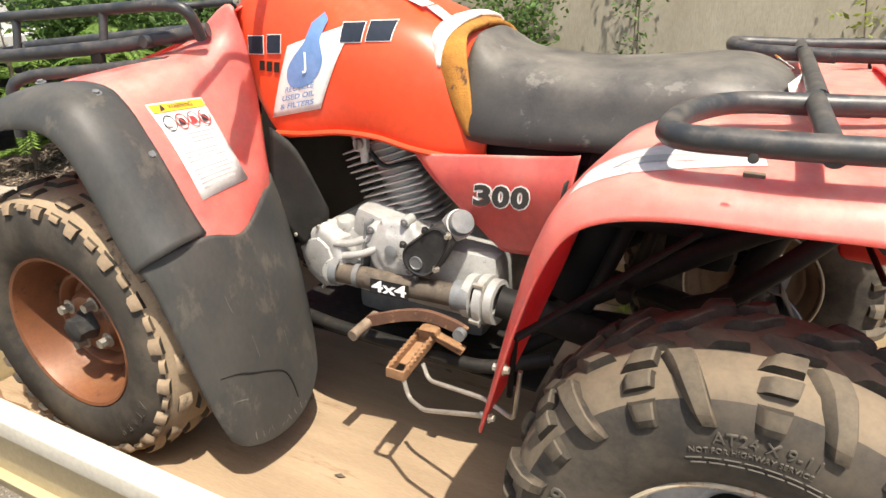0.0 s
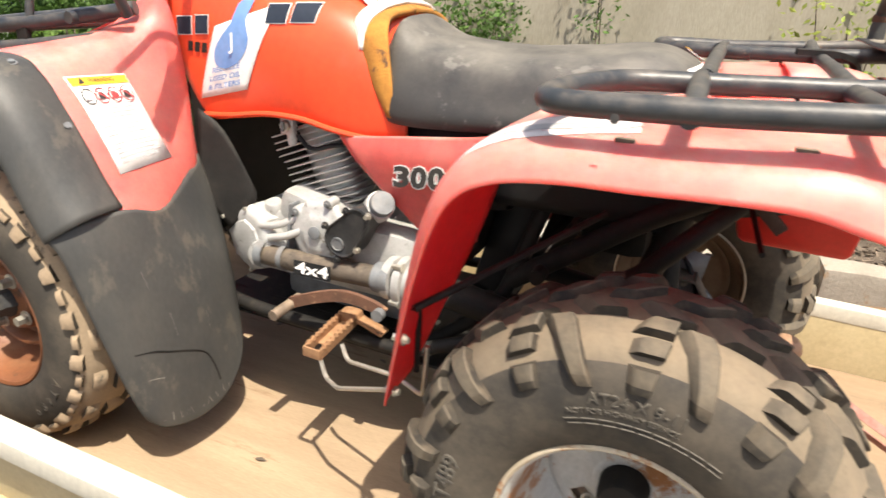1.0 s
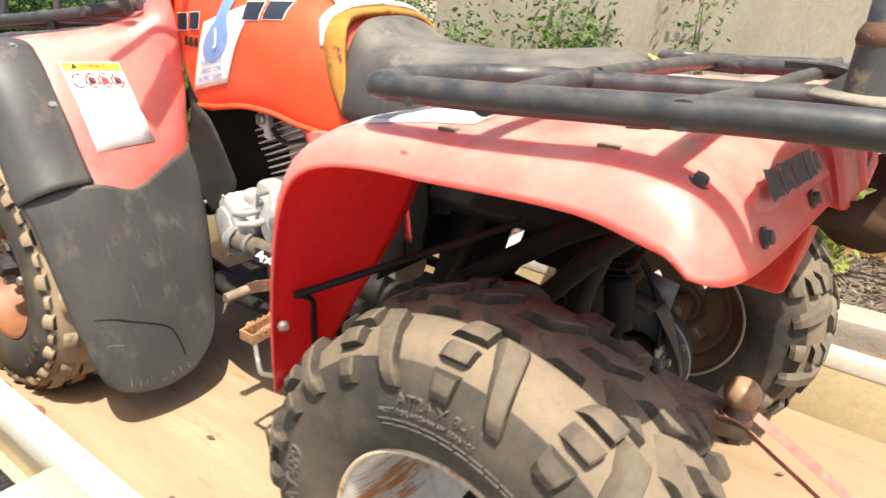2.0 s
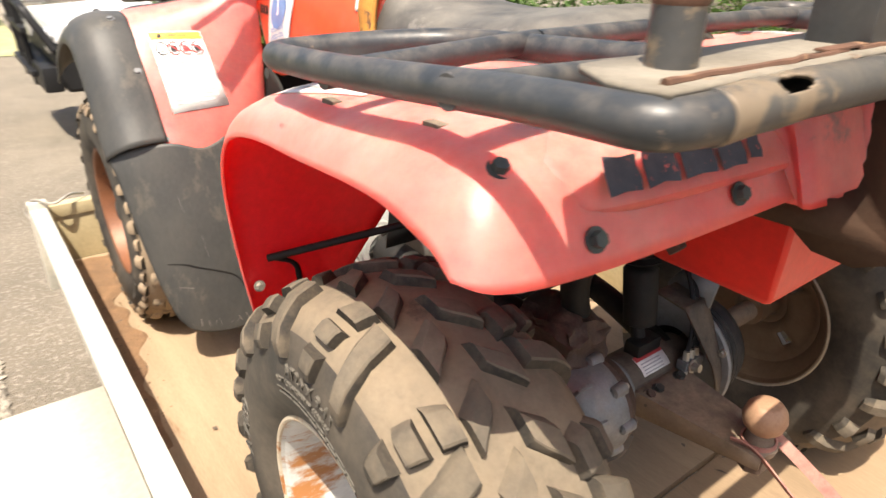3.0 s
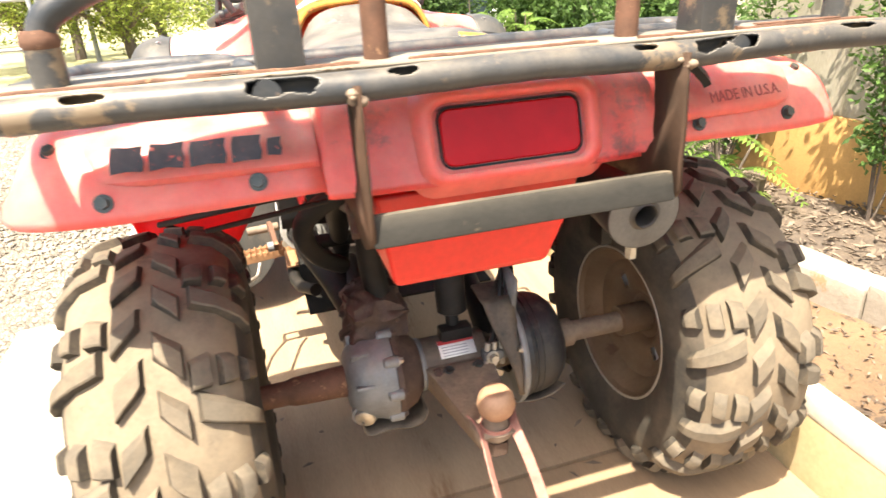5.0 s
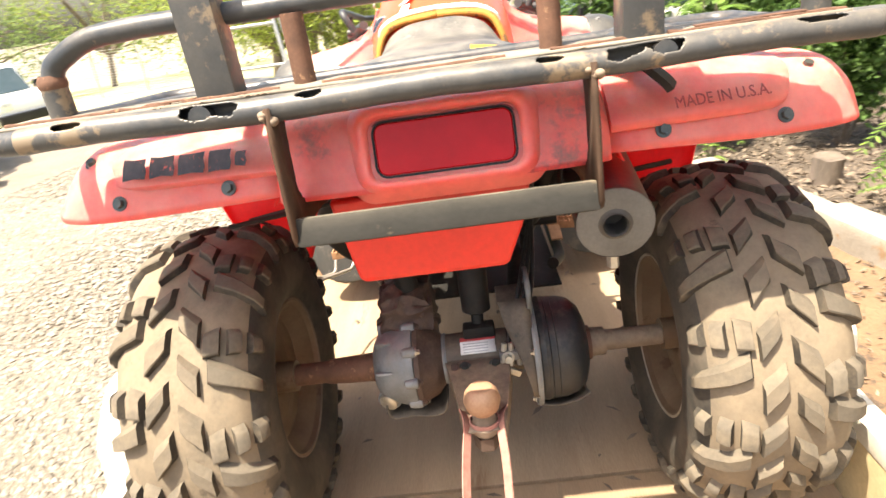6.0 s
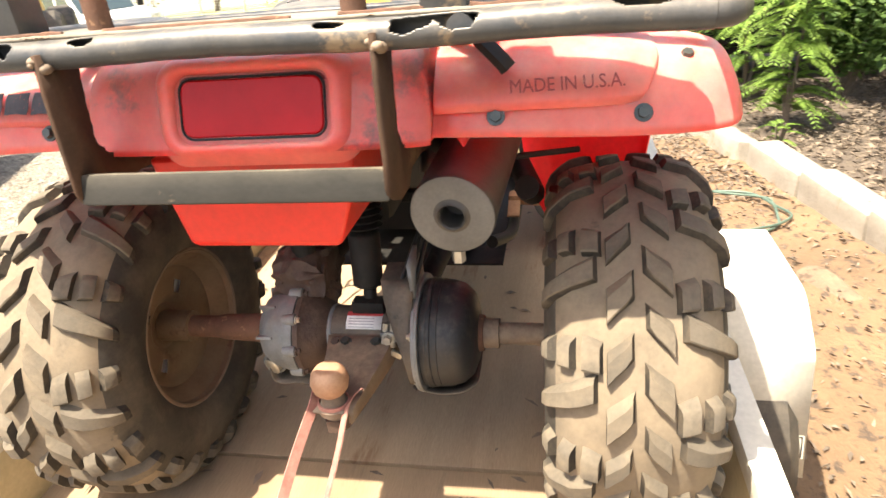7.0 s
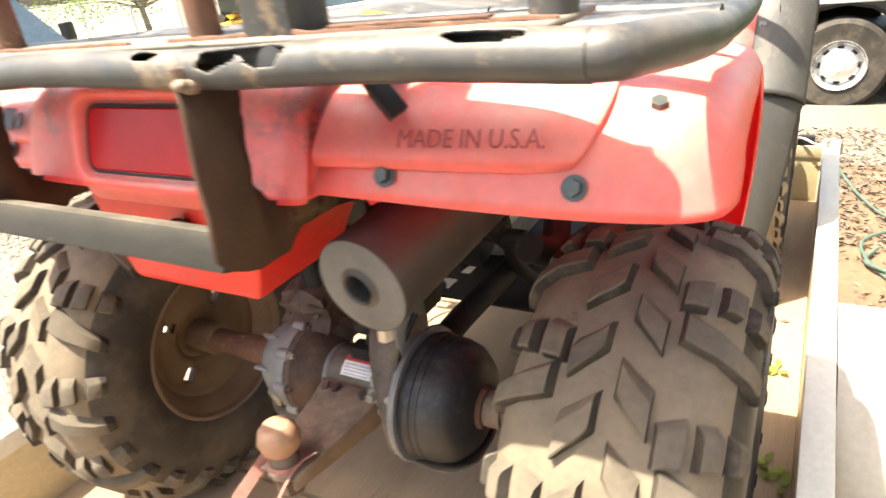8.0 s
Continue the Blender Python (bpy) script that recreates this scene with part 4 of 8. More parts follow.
    put(slab([(L / 2 - hood + 0.10, belt + 0.03), (L / 2 - hood - 0.42, top - 0.1), (L / 2 - hood - 0.44, top - 0.1), (L / 2 - hood + 0.08, belt + 0.03)], W, 0.16), "windscreen", CARGLASS, e)
    put(boxed((L / 2 + 0.04, 0, clearance + 0.12), (0.16, W * 0.98, 0.22), None, 0.03), "bumper", CARBLACK, e, "black bumper")
    put(boxed((-L / 2 - 0.04, 0, clearance + 0.12), (0.12, W * 0.95, 0.2), None, 0.03), "bumper", CARBLACK, e, "black bumper")
    put(boxed((0, 0, clearance - 0.02), (L * 0.9, W * 0.86, 0.2), None, 0.02), "underbody", CARBLACK, e)
    if tray:
        put(boxed((-L / 2 + 0.75, 0, belt + 0.05), (1.7, W, 0.06), None, 0.01), "tray", DULLALU, e)
        for s in (1, -1):
            put(boxed((-L / 2 + 0.75, s * W / 2, belt + 0.2), (1.7, 0.03, 0.26), None, 0.005), "tray_side", DULLALU, e)
        for x in (-0.45, -0.75):
            put(pipe([(x, -W / 2 + 0.05, belt), (x, -W / 2 + 0.05, top + 0.15), (x, W / 2 - 0.05, top + 0.15), (x, W / 2 - 0.05, belt)], 0.03, 0.1, 10), "rack_hoop", CARBLACK, e)
    return e


def spot(x, y):
    return Vector((x, y, ground_z(x)))


car(spot(-6.95, 2.45), -90.0, CARWHITE, "white utility vehicle with black side trim parked on gravel", name="utility_vehicle", length=5.0, clearance=0.5, wheel_r=0.4, two_tone=True, bull_bar=True, height=1.95)
car(spot(-2.31, -6.69), 117.0, CARWHITE, "white four-wheel-drive car parked on the gravel yard", name="off_road_car")
car(spot(-16, -12.5), 60.0, CARWHITE, "white car parked far across the yard", name="parked_car")

# yellow loader
o = far(-137.5, 13.5)
loader = thing("loader", o, "yellow wheel loader parked across the yard", "loader")
part("chassis", boxed(o + Vector((0, 0, 0.85)), (2.4, 1.5, 0.5), Matrix.Rotation(0.6, 3, "Z"), 0.06), MACHINE, loader)
part("engine_cover", boxed(o + Vector((-0.55, -0.35, 1.35)), (1.2, 1.2, 0.6), Matrix.Rotation(0.6, 3, "Z"), 0.08), MACHINE, loader)
part("cab", boxed(o + Vector((0.2, 0.2, 1.9)), (0.9, 1.1, 1.4), Matrix.Rotation(0.6, 3, "Z"), 0.05), CARGLASS, loader, "dark glazed cab")
for k, (dx, dy) in enumerate(((0.95, -0.1), (0.05, 1.0), (-0.85, -0.9), (-0.9, 0.5))):
    w = part("wheel", turned([(-0.2, 0.3), (-0.22, 0.55), (-0.15, 0.62), (0.15, 0.62), (0.22, 0.55), (0.2, 0.3)], o + Vector((dx, dy, 0.62)), (0.56, -0.82, 0), 32), RUBBER, loader)
    part("rim", turned([(0.1, 0.32), (0.2, 0.3), (0.12, 0.1), (0.12, 0.0)], o + Vector((dx, dy, 0.62)), (0.56, -0.82, 0), 24), MACHINE, w)
for s in (-0.35, 0.35):
    part("arm", pipe([o + Vector((0.5 - s, 0.4 + s, 1.6)), o + Vector((1.3 - s, 0.9 + s, 2.1)), o + Vector((2.1 - s, 1.5 + s, 1.0))], 0.1, 0.2, 8), MACHINE, loader)
part("bucket", boxed(o + Vector((2.2, 1.6, 0.6)), (0.7, 1.8, 0.7), Matrix.Rotation(0.6, 3, "Z"), 0.1), MACHINE, loader)

# ---- trailer ----
LY, RY, RT = -0.657, 0.628, 0.185          # inner faces of the side rails, height of their tops
FX, BX = -1.63, 1.02                        # front and back of the deck
trailer = thing("trailer", (0, 0, ground_z(0)), "cream painted steel box trailer with a plywood deck", "trailer")


def deck_sheet(x0, x1, y0, y1, seed):
    bm = bmesh.new()
    nx, ny = int((x1 - x0) / 0.05), int((y1 - y0) / 0.05)
    top = [[bm.verts.new((x0 + (x1 - x0) * i / nx, y0 + (y1 - y0) * j / ny, 0.0025 * noise.noise((i * 0.13, j * 0.2, seed)))) for j in range(ny + 1)] for i in range(nx + 1)]
    for a, b in zip(top, top[1:]):
        for k in range(ny):
            bm.faces.new((a[k], b[k], b[k + 1], a[k + 1]))
    low = bmesh.ops.extrude_face_region(bm, geom=bm.faces[:])
    for v in (v for v in low["geom"] if isinstance(v, bmesh.types.BMVert)):
        v.co.z = -0.018
    return bm


part("deck_sheet", deck_sheet(FX, 0.045, LY, RY, 1.0), DECK, trailer, "dusty plywood deck sheet")
part("deck_sheet", deck_sheet(0.056, BX, LY, RY, 2.0), REARDECK, trailer, "dusty plywood deck sheet")
for y, d in ((LY, -1), (RY, 1)):
    part("side_panel", boxed(((FX + BX) / 2, y + d * 0.004, 0.0745), (BX - FX, 0.006, 0.185), None, 0.001), CREAM, trailer)
    part("top_rail", boxed(((FX + BX) / 2, y + d * 0.022, RT - 0.02), (BX - FX, 0.046, 0.042), None, 0.004), WHITEPAINT, trailer, "white painted square-tube top rail")
    part("lower_rail", boxed(((FX + BX) / 2, y - d * 0.03, -0.06), (BX - FX, 0.05, 0.08), None, 0.004), CREAM, trailer)
    part("side_lip", boxed(((FX + BX) / 2, y + d * 0.016, -0.016), (BX - FX, 0.022, 0.005), None, 0.001), CREAM, trailer)
    part("corner_post", boxed((FX - 0.016, y + d * 0.022, 0.06), (0.03, 0.05, 0.29), None, 0.003), WHITEPAINT, trailer)
part("front_panel", boxed((FX - 0.008, (LY + RY) / 2, RT / 2 - 0.03), (0.006, RY - LY, RT + 0.06), None, 0.001), CREAM, trailer, "cream front panel")
part("front_rail", boxed((FX - 0.02, (LY + RY) / 2, RT - 0.018), (0.04, RY - LY - 0.004, 0.04), None, 0.004), CREAM, trailer)
for y in (-0.45, 0.0, 0.45):
    part("chassis_rail", boxed(((FX + BX) / 2, y, -0.06), (BX - FX, 0.05, 0.08), None, 0.003), CREAM, trailer)
part("drawbar", boxed((FX - 0.6, 0, -0.1), (1.2, 0.08, 0.08), None, 0.005), CREAM, trailer)
part("axle_beam", bar((-0.36, -0.95, -0.27), (-0.36, 0.93, -0.27), 0.025), DARKMETAL, trailer)


def flat_guard(y0, y1, xa, xb, foot=-0.24):
    """A guard that begins square at the front and rolls down at the back."""
    line = rounded([(xa, 0, -0.2), (xa, 0, RT - 0.004), (xb, 0, RT - 0.004), (xb + 0.11, 0, RT - 0.09), (xb + 0.165, 0, foot)], 0.035, 4)
    bm = bmesh.new()
    a = [bm.verts.new((p.x, y0, p.z)) for p in line]
    b = [bm.verts.new((p.x, y1, p.z)) for p in line]
    lip = [bm.verts.new((p.x, y1 - math.copysign(0.002, y1), p.z - (0.03 if 3 < i < len(line) - 2 else 0.0))) for i, p in enumerate(line)]
    for i in range(len(line) - 1):
        bm.faces.new((a[i], a[i + 1], b[i + 1], b[i]))
        if 3 < i < len(line) - 3:
            bm.faces.new((b[i], b[i + 1], lip[i + 1], lip[i]))
    return bm


part("mudguard", flat_guard(LY - 0.047, -0.885, -0.645, -0.21), WHITEPAINT, trailer, "white folded steel mudguard", solid=0.004)
part("mudguard", flat_guard(RY + 0.047, 0.86, -0.66, -0.33, -0.185), WHITEPAINT, trailer, "white folded steel mudguard", solid=0.004)
# plate with a stamped border on the tail of the mudguard
m = plane_at((-0.1788, 0.806, -0.112), (0, 1, 0), (-0.20, 0, 0.98))
plate = part("plate", flat_shape([(-0.05, -0.028), (0.05, -0.028), (0.05, 0.028), (-0.05, 0.028)], m, 0.002), WHITEPAINT, trailer)
for x0, x1, y0, y1 in ((-0.047, 0.047, 0.022, 0.025), (-0.047, 0.047, -0.025, -0.022), (-0.047, -0.044, -0.025, 0.025), (0.044, 0.047, -0.025, 0.025), (0.0, 0.012, -0.002, 0.013), (0.018, 0.03, -0.002, 0.013)):
    part("print_bar", flat_shape([(x0, y0), (x1, y0), (x1, y1), (x0, y1)], m @ Matrix.Translation((0, 0, 0.0022))), INK, plate)
for y in (-0.78, 0.755):
    w = part("wheel", turned([(-0.07, 0.0), (-0.07, 0.16), (-0.085, 0.17), (-0.085, 0.26), (-0.06, 0.285), (0.06, 0.285), (0.085, 0.26), (0.085, 0.17), (0.05, 0.16), (0.05, 0.0)], (-0.39, y, ground_z(-0.39) + 0.285), (0, 1, 0), 36), RUBBER, trailer)
    part("rim", turned([(0, 0.0), (0.0, 0.1), (0.02, 0.158), (0.0, 0.16)], (-0.39, y * 1.09, ground_z(-0.39) + 0.285), (0, 1, 0), 28), CREAM, w)
# wire and catch at the front corners
for y in (LY - 0.03, RY + 0.03):
    part("tie_wire", pipe([(FX - 0.01, y, 0.12), (FX - 0.04, y * 1.04, 0.17), (FX - 0.02, y * 1.0, 0.215), (FX + 0.03, y * 0.93, 0.2), (FX + 0.01, y * 0.86, 0.22), (FX - 0.03, y * 0.8, 0.2)], 0.004, 0.02, 6), WIRE, trailer)
part("catch", boxed((FX - 0.02, RY - 0.05, RT + 0.018), (0.025, 0.05, 0.03), None, 0.004), CARBLACK, trailer)
# soil caught along the left side
bm = bmesh.new()
r = random.Random(12)
for i in range(900):
    t = r.random() ** 2.2
    p = Vector((-1.5 + 0.85 * t + r.uniform(-0.05, 0.05), LY + 0.012 + abs(r.gauss(0, 0.05)) * (1 - 0.6 * t), 0.002))
    k = r.uniform(0.0007, 0.002) * (2.4 if r.random() < 0.05 else 1)
    bmesh.ops.create_icosphere(bm, subdivisions=1, radius=k, matrix=Matrix.Translation(p) @ Matrix.Diagonal((r.uniform(0.8, 1.6), r.uniform(0.8, 1.6), 0.5, 1)))
tagged(part("soil_crumbs", bm, CRUMB, None), "crumbs of orange soil lying on the deck", "soil", kind="stuff")
bm = bmesh.new()
grid = []
for i in range(61):
    x = -1.6 + 1.0 * i / 60
    row = []
    for j in range(15):
        v = j / 14
        wide = 0.17 * (1 - 0.75 * i / 60) * (0.8 + 0.5 * noise.noise((x * 9, 3, 0)))
        h = 0.009 * (1 - v) ** 0.7 * (1 - 0.7 * i / 60) + 0.004 * noise.noise((x * 22, v * 5, 1))
        row.append(bm.verts.new((x + 0.004 * noise.noise((x * 40, v * 9, 4)), LY + 0.004 + v * wide, -0.003 + max(0.0, h) * (0.0 if j == 14 or i == 60 else 1.0) + (0.004 if j < 14 and i < 60 else 0.0))))
    grid.append(row)
for a, b in zip(grid, grid[1:]):
    for k in range(14):
        bm.faces.new((a[k], a[k + 1], b[k + 1], b[k]))
tagged(part("soil_drift", bm, CRUMB_SOIL, None), "drift of orange-brown soil against the trailer side", "soil", kind="stuff")
bm = bmesh.new()
for i in range(60):
    p = Vector((r.uniform(-1.2, 0.9), r.uniform(-0.62, 0.6), 0.003))
    a = r.uniform(0, 6.28)
    u, w = Vector((math.cos(a), math.sin(a), 0.1)) * r.uniform(0.006, 0.02), Vector((-math.sin(a), math.cos(a), 0.1)) * r.uniform(0.003, 0.007)
    q = [bm.verts.new(p + d) for d in (-u, -w + Vector((0, 0, 0.002)), u, w + Vector((0, 0, 0.003)))]
    bm.faces.new(q)
tagged(part("deck_litter", bm, CHIPS, None), "small dry leaves and splinters lying on the deck", "litter", kind="stuff")
for k, (x, y) in enumerate(((-0.33, 0.585), (-0.30, 0.6), (-0.12, 0.57), (-0.1, 0.6), (-0.62, 0.575))):
    bm = bmesh.new()
    rr = random.Random(70 + k)
    for j in range(6):
        a = rr.uniform(0, 6.28)
        u, w = Vector((math.cos(a), math.sin(a), 0.35)) * 0.028, Vector((-math.sin(a), math.cos(a), 0.2)) * 0.008
        p = Vector((x + rr.uniform(-0.02, 0.02), y + rr.uniform(-0.015, 0.015), 0.004))
        bm.faces.new([bm.verts.new(p + d) for d in (Vector((0, 0, 0)), u * 0.5 + w, u, u * 0.5 - w)])
    tagged(part("fallen_sprig", bm, PALELEAF, None), "small yellow-green sprig of leaves lying on the deck", "leaves", "fallen sprigs")

# ---- quad bike ----
bike = thing("quad_bike", (0, 0, 0), "faded red quad bike with black racks on the trailer deck", "quad bike")
AXZ = 0.283       # height of the rear axle
FRX = -1.225      # front axle


def skin(ob):
    """The tree of an object's own faces, to lay stickers on."""
    from mathutils.bvhtree import BVHTree
    return BVHTree.FromPolygons([v.co for v in ob.data.vertices], [p.vertices for p in ob.data.polygons])


def draped(tree, rows, way, lift):
    """Rows of points pushed along way onto a surface, lifted off it by a hair."""
    out = []
    for r_ in rows:
        line = []
        for p in r_:
            hit, n, _, _ = tree.ray_cast(Vector(p) - Vector(way) * 0.3, Vector(way), 0.6)
            line.append((hit if hit else Vector(p)) - Vector(way) * lift)
        out.append(line)
    return out


# wheels: built round the origin with the outer side towards +y
def tyre_mesh(profile, axle, seg=96):
    """A tyre turned from a half profile (y, r), pressed flat where it stands."""
    full = [(-y, r) for y, r in profile[::-1]] + profile[1:]
    bm = turned([(y, r) for y, r in full], (0, 0, 0), (0, 1, 0), seg)
    for v in bm.verts:
        if v.co.z < -axle + 0.001:
            over = -axle - v.co.z
            v.co.z = -axle + 0.001
            v.co.y *= 1 + over * 1.2
    for f in bm.faces:
        c = f.calc_center_median()
        f.material_index = 1 if math.hypot(c.x, c.z) > profile[3][1] - 0.003 else 0
    me = as_mesh("tyre", bm, RUBBER, 38)
    me.materials.append(TREAD)
    return me


def tread_lugs(profile, lugs, pitches, lug_h, axle, place, parent, tan, dark, crown=4, seed=1):
    """The raised lugs of a tread, each a piece of its own: steep on one flank, ramped on the other."""
    arc = [0.0]
    for a, b in zip(profile[:crown], profile[1:crown + 1]):
        arc.append(arc[-1] + math.hypot(b[0] - a[0], b[1] - a[1]))

    def at(v, theta, h):
        s, k = min(abs(v), 1.0) * arc[-1], 0
        while k < len(arc) - 2 and s > arc[k + 1]:
            k += 1
        t = (s - arc[k]) / (arc[k + 1] - arc[k])
        (y0, r0), (y1, r1) = profile[k], profile[k + 1]
        n = Vector((y1 - y0, r1 - r0)).normalized()
        if k + 2 < len(profile):
            n2 = Vector((profile[k + 2][0] - y1, profile[k + 2][1] - r1)).normalized()
            n = n.lerp(n2, t * 0.6).normalized()
        y, r = y0 + (y1 - y0) * t - n.y * h, r0 + (r1 - r0) * t + n.x * h
        return Vector((r * math.cos(theta), math.copysign(y, v) if v else 0.0, r * math.sin(theta)))

    step = 2 * math.pi / pitches

    def lug_mesh(lug, side, turn=0.0, pressed=False):
        v0, t0, v1, t1, w0, w1, hh = lug
        bm = bmesh.new()
        n = max(3, int((v1 - v0) * 10))
        cols = []
        for k in range(n + 1):
            u = k / n
            v, th, w = v0 + (v1 - v0) * u, turn + step * (t0 + (t1 - t0) * u), step * (w0 + (w1 - w0) * u) / 2
            vt = v + (0.03 if k == 0 else (-0.014 if k == n else 0))
            hgt = lug_h * hh * (0.62 if k == n and v1 > 0.9 else (0.93 if k in (0, n) else 1.0))
            ring = ((v, th - w, -0.003), (vt, th - w * 0.93, hgt * 0.86), (vt, th - w * 0.8, hgt), (vt, th + w * 0.5, hgt * 0.97), (vt, th + w * 0.78, hgt * 0.7), (v, th + w * 1.35, -0.003))
            cols.append([bm.verts.new(at(side * p, q, r)) for p, q, r in ring])
        for i, (a, b) in enumerate(zip(cols, cols[1:])):
            for q in range(5):
                f = bm.faces.new((a[q], a[q + 1], b[q + 1], b[q]))
                # steep flanks and outer ends take the dark tone: bare rubber plus painted shade
                f.material_index = 1 if q == 0 or (i == n - 1 and v1 > 0.9) else 0
        bm.faces.new(cols[0]).material_index = 1
        bm.faces.new(cols[-1][::-1]).material_index = 1
        if pressed:
            for v in bm.verts:
                if v.co.z < -axle + 0.001:
                    v.co.y *= 1 + (-axle - v.co.z) * 1.2
                    v.co.z = -axle + 0.001
        me = as_mesh("tread_lug", bm, tan, 38)
        me.materials.append(dark)
        return me

    rr = random.Random(seed)
    shared = {(k, side): lug_mesh(lug, side) for k, lug in enumerate(lugs) for side in (1, -1)}
    for i in range(pitches):
        for side in (1, -1):
            for k, lug in enumerate(lugs):
                lag = 0.26 if side < 0 and lug[0] < 0.1 else 0.0
                turn = step * (i + (0.5 if side < 0 else 0.0) + lag + rr.uniform(-0.012, 0.012))
                low = math.cos(turn + step * lug[1] + math.pi / 2) > 0.72
                ob = new("tread_lug", lug_mesh(lug, side, turn, True) if low else shared[k, side])
                ob.parent = parent
                ob.matrix_parent_inverse = world_of(parent).inverted()
                ob.matrix_basis = place if low else place @ Matrix.Rotation(-turn, 4, "Y")


REAR_PROFILE = [(0.0, 0.2985), (0.05, 0.2965), (0.085, 0.289), (0.106, 0.270), (0.119, 0.238), (0.1235, 0.205), (0.118, 0.178), (0.108, 0.158), (0.1, 0.148), (0.09, 0.142)]
REAR_LUGS = [(0.34, 0.22, 0.97, 0.0, 0.24, 0.16, 1.0), (0.74, 0.51, 0.97, 0.52, 0.23, 0.20, 0.9), (0.53, 0.49, 0.68, 0.51, 0.25, 0.25, 1.0), (0.30, 0.46, 0.48, 0.50, 0.24, 0.28, 1.0), (0.03, 0.80, 0.28, 0.60, 0.24, 0.28, 0.92), (0.04, 0.30, 0.28, 0.10, 0.20, 0.25, 0.88)]
FRONT_PROFILE = [(0.0, 0.2925), (0.04, 0.291), (0.075, 0.284), (0.093, 0.266), (0.103, 0.240), (0.106, 0.210), (0.102, 0.188), (0.095, 0.172), (0.088, 0.163), (0.08, 0.158)]
FRONT_LUGS = [(0.02, 0.1, 0.30, 0.2, 0.42, 0.42, 0.9), (0.40, 0.55, 0.62, 0.6, 0.42, 0.4, 0.9), (0.70, 0.1, 0.9, 0.1, 0.36, 0.3, 0.8), (0.72, 0.6, 0.84, 0.6, 0.3, 0.3, 0.6)]
rear_tyre = tyre_mesh(REAR_PROFILE, AXZ)
front_tyre = tyre_mesh(FRONT_PROFILE, AXZ)
front_tyre.materials[1] = FRONTTREAD


def ring_text(text, size, radius, y, angle, height=0.0012, up=1):
    """Raised letters bent round the tyre's wall."""
    me = lettering(text, size, height)
    for v in me.vertices:
        a = angle + up * v.co.x / radius
        r = radius + up * v.co.y
        v.co = Vector((r * math.cos(a), y + v.co.z, r * math.sin(a)))
    me.materials.clear()
    return me


def rear_wheel(outer):
    """outer: +1 for the right wheel, -1 for the left. Local frame, later placed."""
    m = Matrix.Translation((0, outer * 0.452, AXZ)) @ (Matrix() if outer > 0 else Matrix.Rotation(math.pi, 4, "Z"))

    def put(me):
        me = me.copy()
        me.transform(m)
        return me

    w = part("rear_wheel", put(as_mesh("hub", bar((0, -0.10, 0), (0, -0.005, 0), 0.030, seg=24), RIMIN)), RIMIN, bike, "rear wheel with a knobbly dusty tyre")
    part("tyre", put(rear_tyre), None, w, "knobbly tyre caked with tan dust")
    tread_lugs(REAR_PROFILE, REAR_LUGS, 12, 0.0145, AXZ, Matrix.Translation(m.translation), w, LUGTOP, LUG, seed=2 + outer)
    lip = turned([(0.098, 0.150), (0.103, 0.1535), (0.1055, 0.1525), (0.105, 0.1485), (0.095, 0.1445), (0.06, 0.139), (0.0, 0.134), (-0.04, 0.128), (-0.048, 0.122), (-0.05, 0.1), (-0.047, 0.1), (-0.044, 0.119), (-0.036, 0.125), (0.0, 0.131), (0.06, 0.136), (0.095, 0.1415), (0.1, 0.146)], (0, 0, 0), (0, 1, 0), 64, True)
    part("rim", put(as_mesh("rim", lip, RIM)), RIM, w, "deep grey rim streaked with rust")
    edge = [(0.1525 * math.cos(a), 0.105, 0.1525 * math.sin(a)) for a in (2 * math.pi * k / 64 for k in range(66))]
    part("rim_edge", put(as_mesh("rim_edge", sweep(bmesh.new(), edge, 0.0042, 8, caps=False), RIMEDGE)), RIMEDGE, w, "chipped rusty rim edge")
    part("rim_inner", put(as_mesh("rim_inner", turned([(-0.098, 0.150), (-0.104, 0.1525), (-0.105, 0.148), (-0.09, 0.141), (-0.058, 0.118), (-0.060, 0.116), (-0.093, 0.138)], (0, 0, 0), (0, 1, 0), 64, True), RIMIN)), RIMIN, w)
    edge = [(0.1525 * math.cos(a), -0.1045, 0.1525 * math.sin(a)) for a in (2 * math.pi * k / 64 for k in range(66))]
    bead = WIRE if outer > 0 else HITCH
    part("inner_rim_edge", put(as_mesh("inner_rim_edge", sweep(bmesh.new(), edge, 0.0028, 7, caps=False), bead)), bead, w, "bare metal inner rim edge")
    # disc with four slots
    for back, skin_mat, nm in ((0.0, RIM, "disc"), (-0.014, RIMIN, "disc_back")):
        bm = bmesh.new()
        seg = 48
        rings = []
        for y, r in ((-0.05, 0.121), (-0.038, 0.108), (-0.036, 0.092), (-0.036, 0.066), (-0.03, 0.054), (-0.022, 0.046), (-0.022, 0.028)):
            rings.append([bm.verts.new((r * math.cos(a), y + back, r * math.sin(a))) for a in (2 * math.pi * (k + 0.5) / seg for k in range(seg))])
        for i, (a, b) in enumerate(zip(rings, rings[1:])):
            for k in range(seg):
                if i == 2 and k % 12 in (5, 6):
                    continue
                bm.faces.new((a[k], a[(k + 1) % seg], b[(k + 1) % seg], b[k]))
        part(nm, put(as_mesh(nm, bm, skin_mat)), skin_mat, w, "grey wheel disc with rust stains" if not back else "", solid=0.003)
    part("hub_cap", put(as_mesh("hub_cap", turned([(-0.03, 0.036), (0.012, 0.034), (0.02, 0.028), (0.022, 0.0)], (0, 0, 0), (0, 1, 0), 28), DARKMETAL)), DARKMETAL, w, "black hub cap")
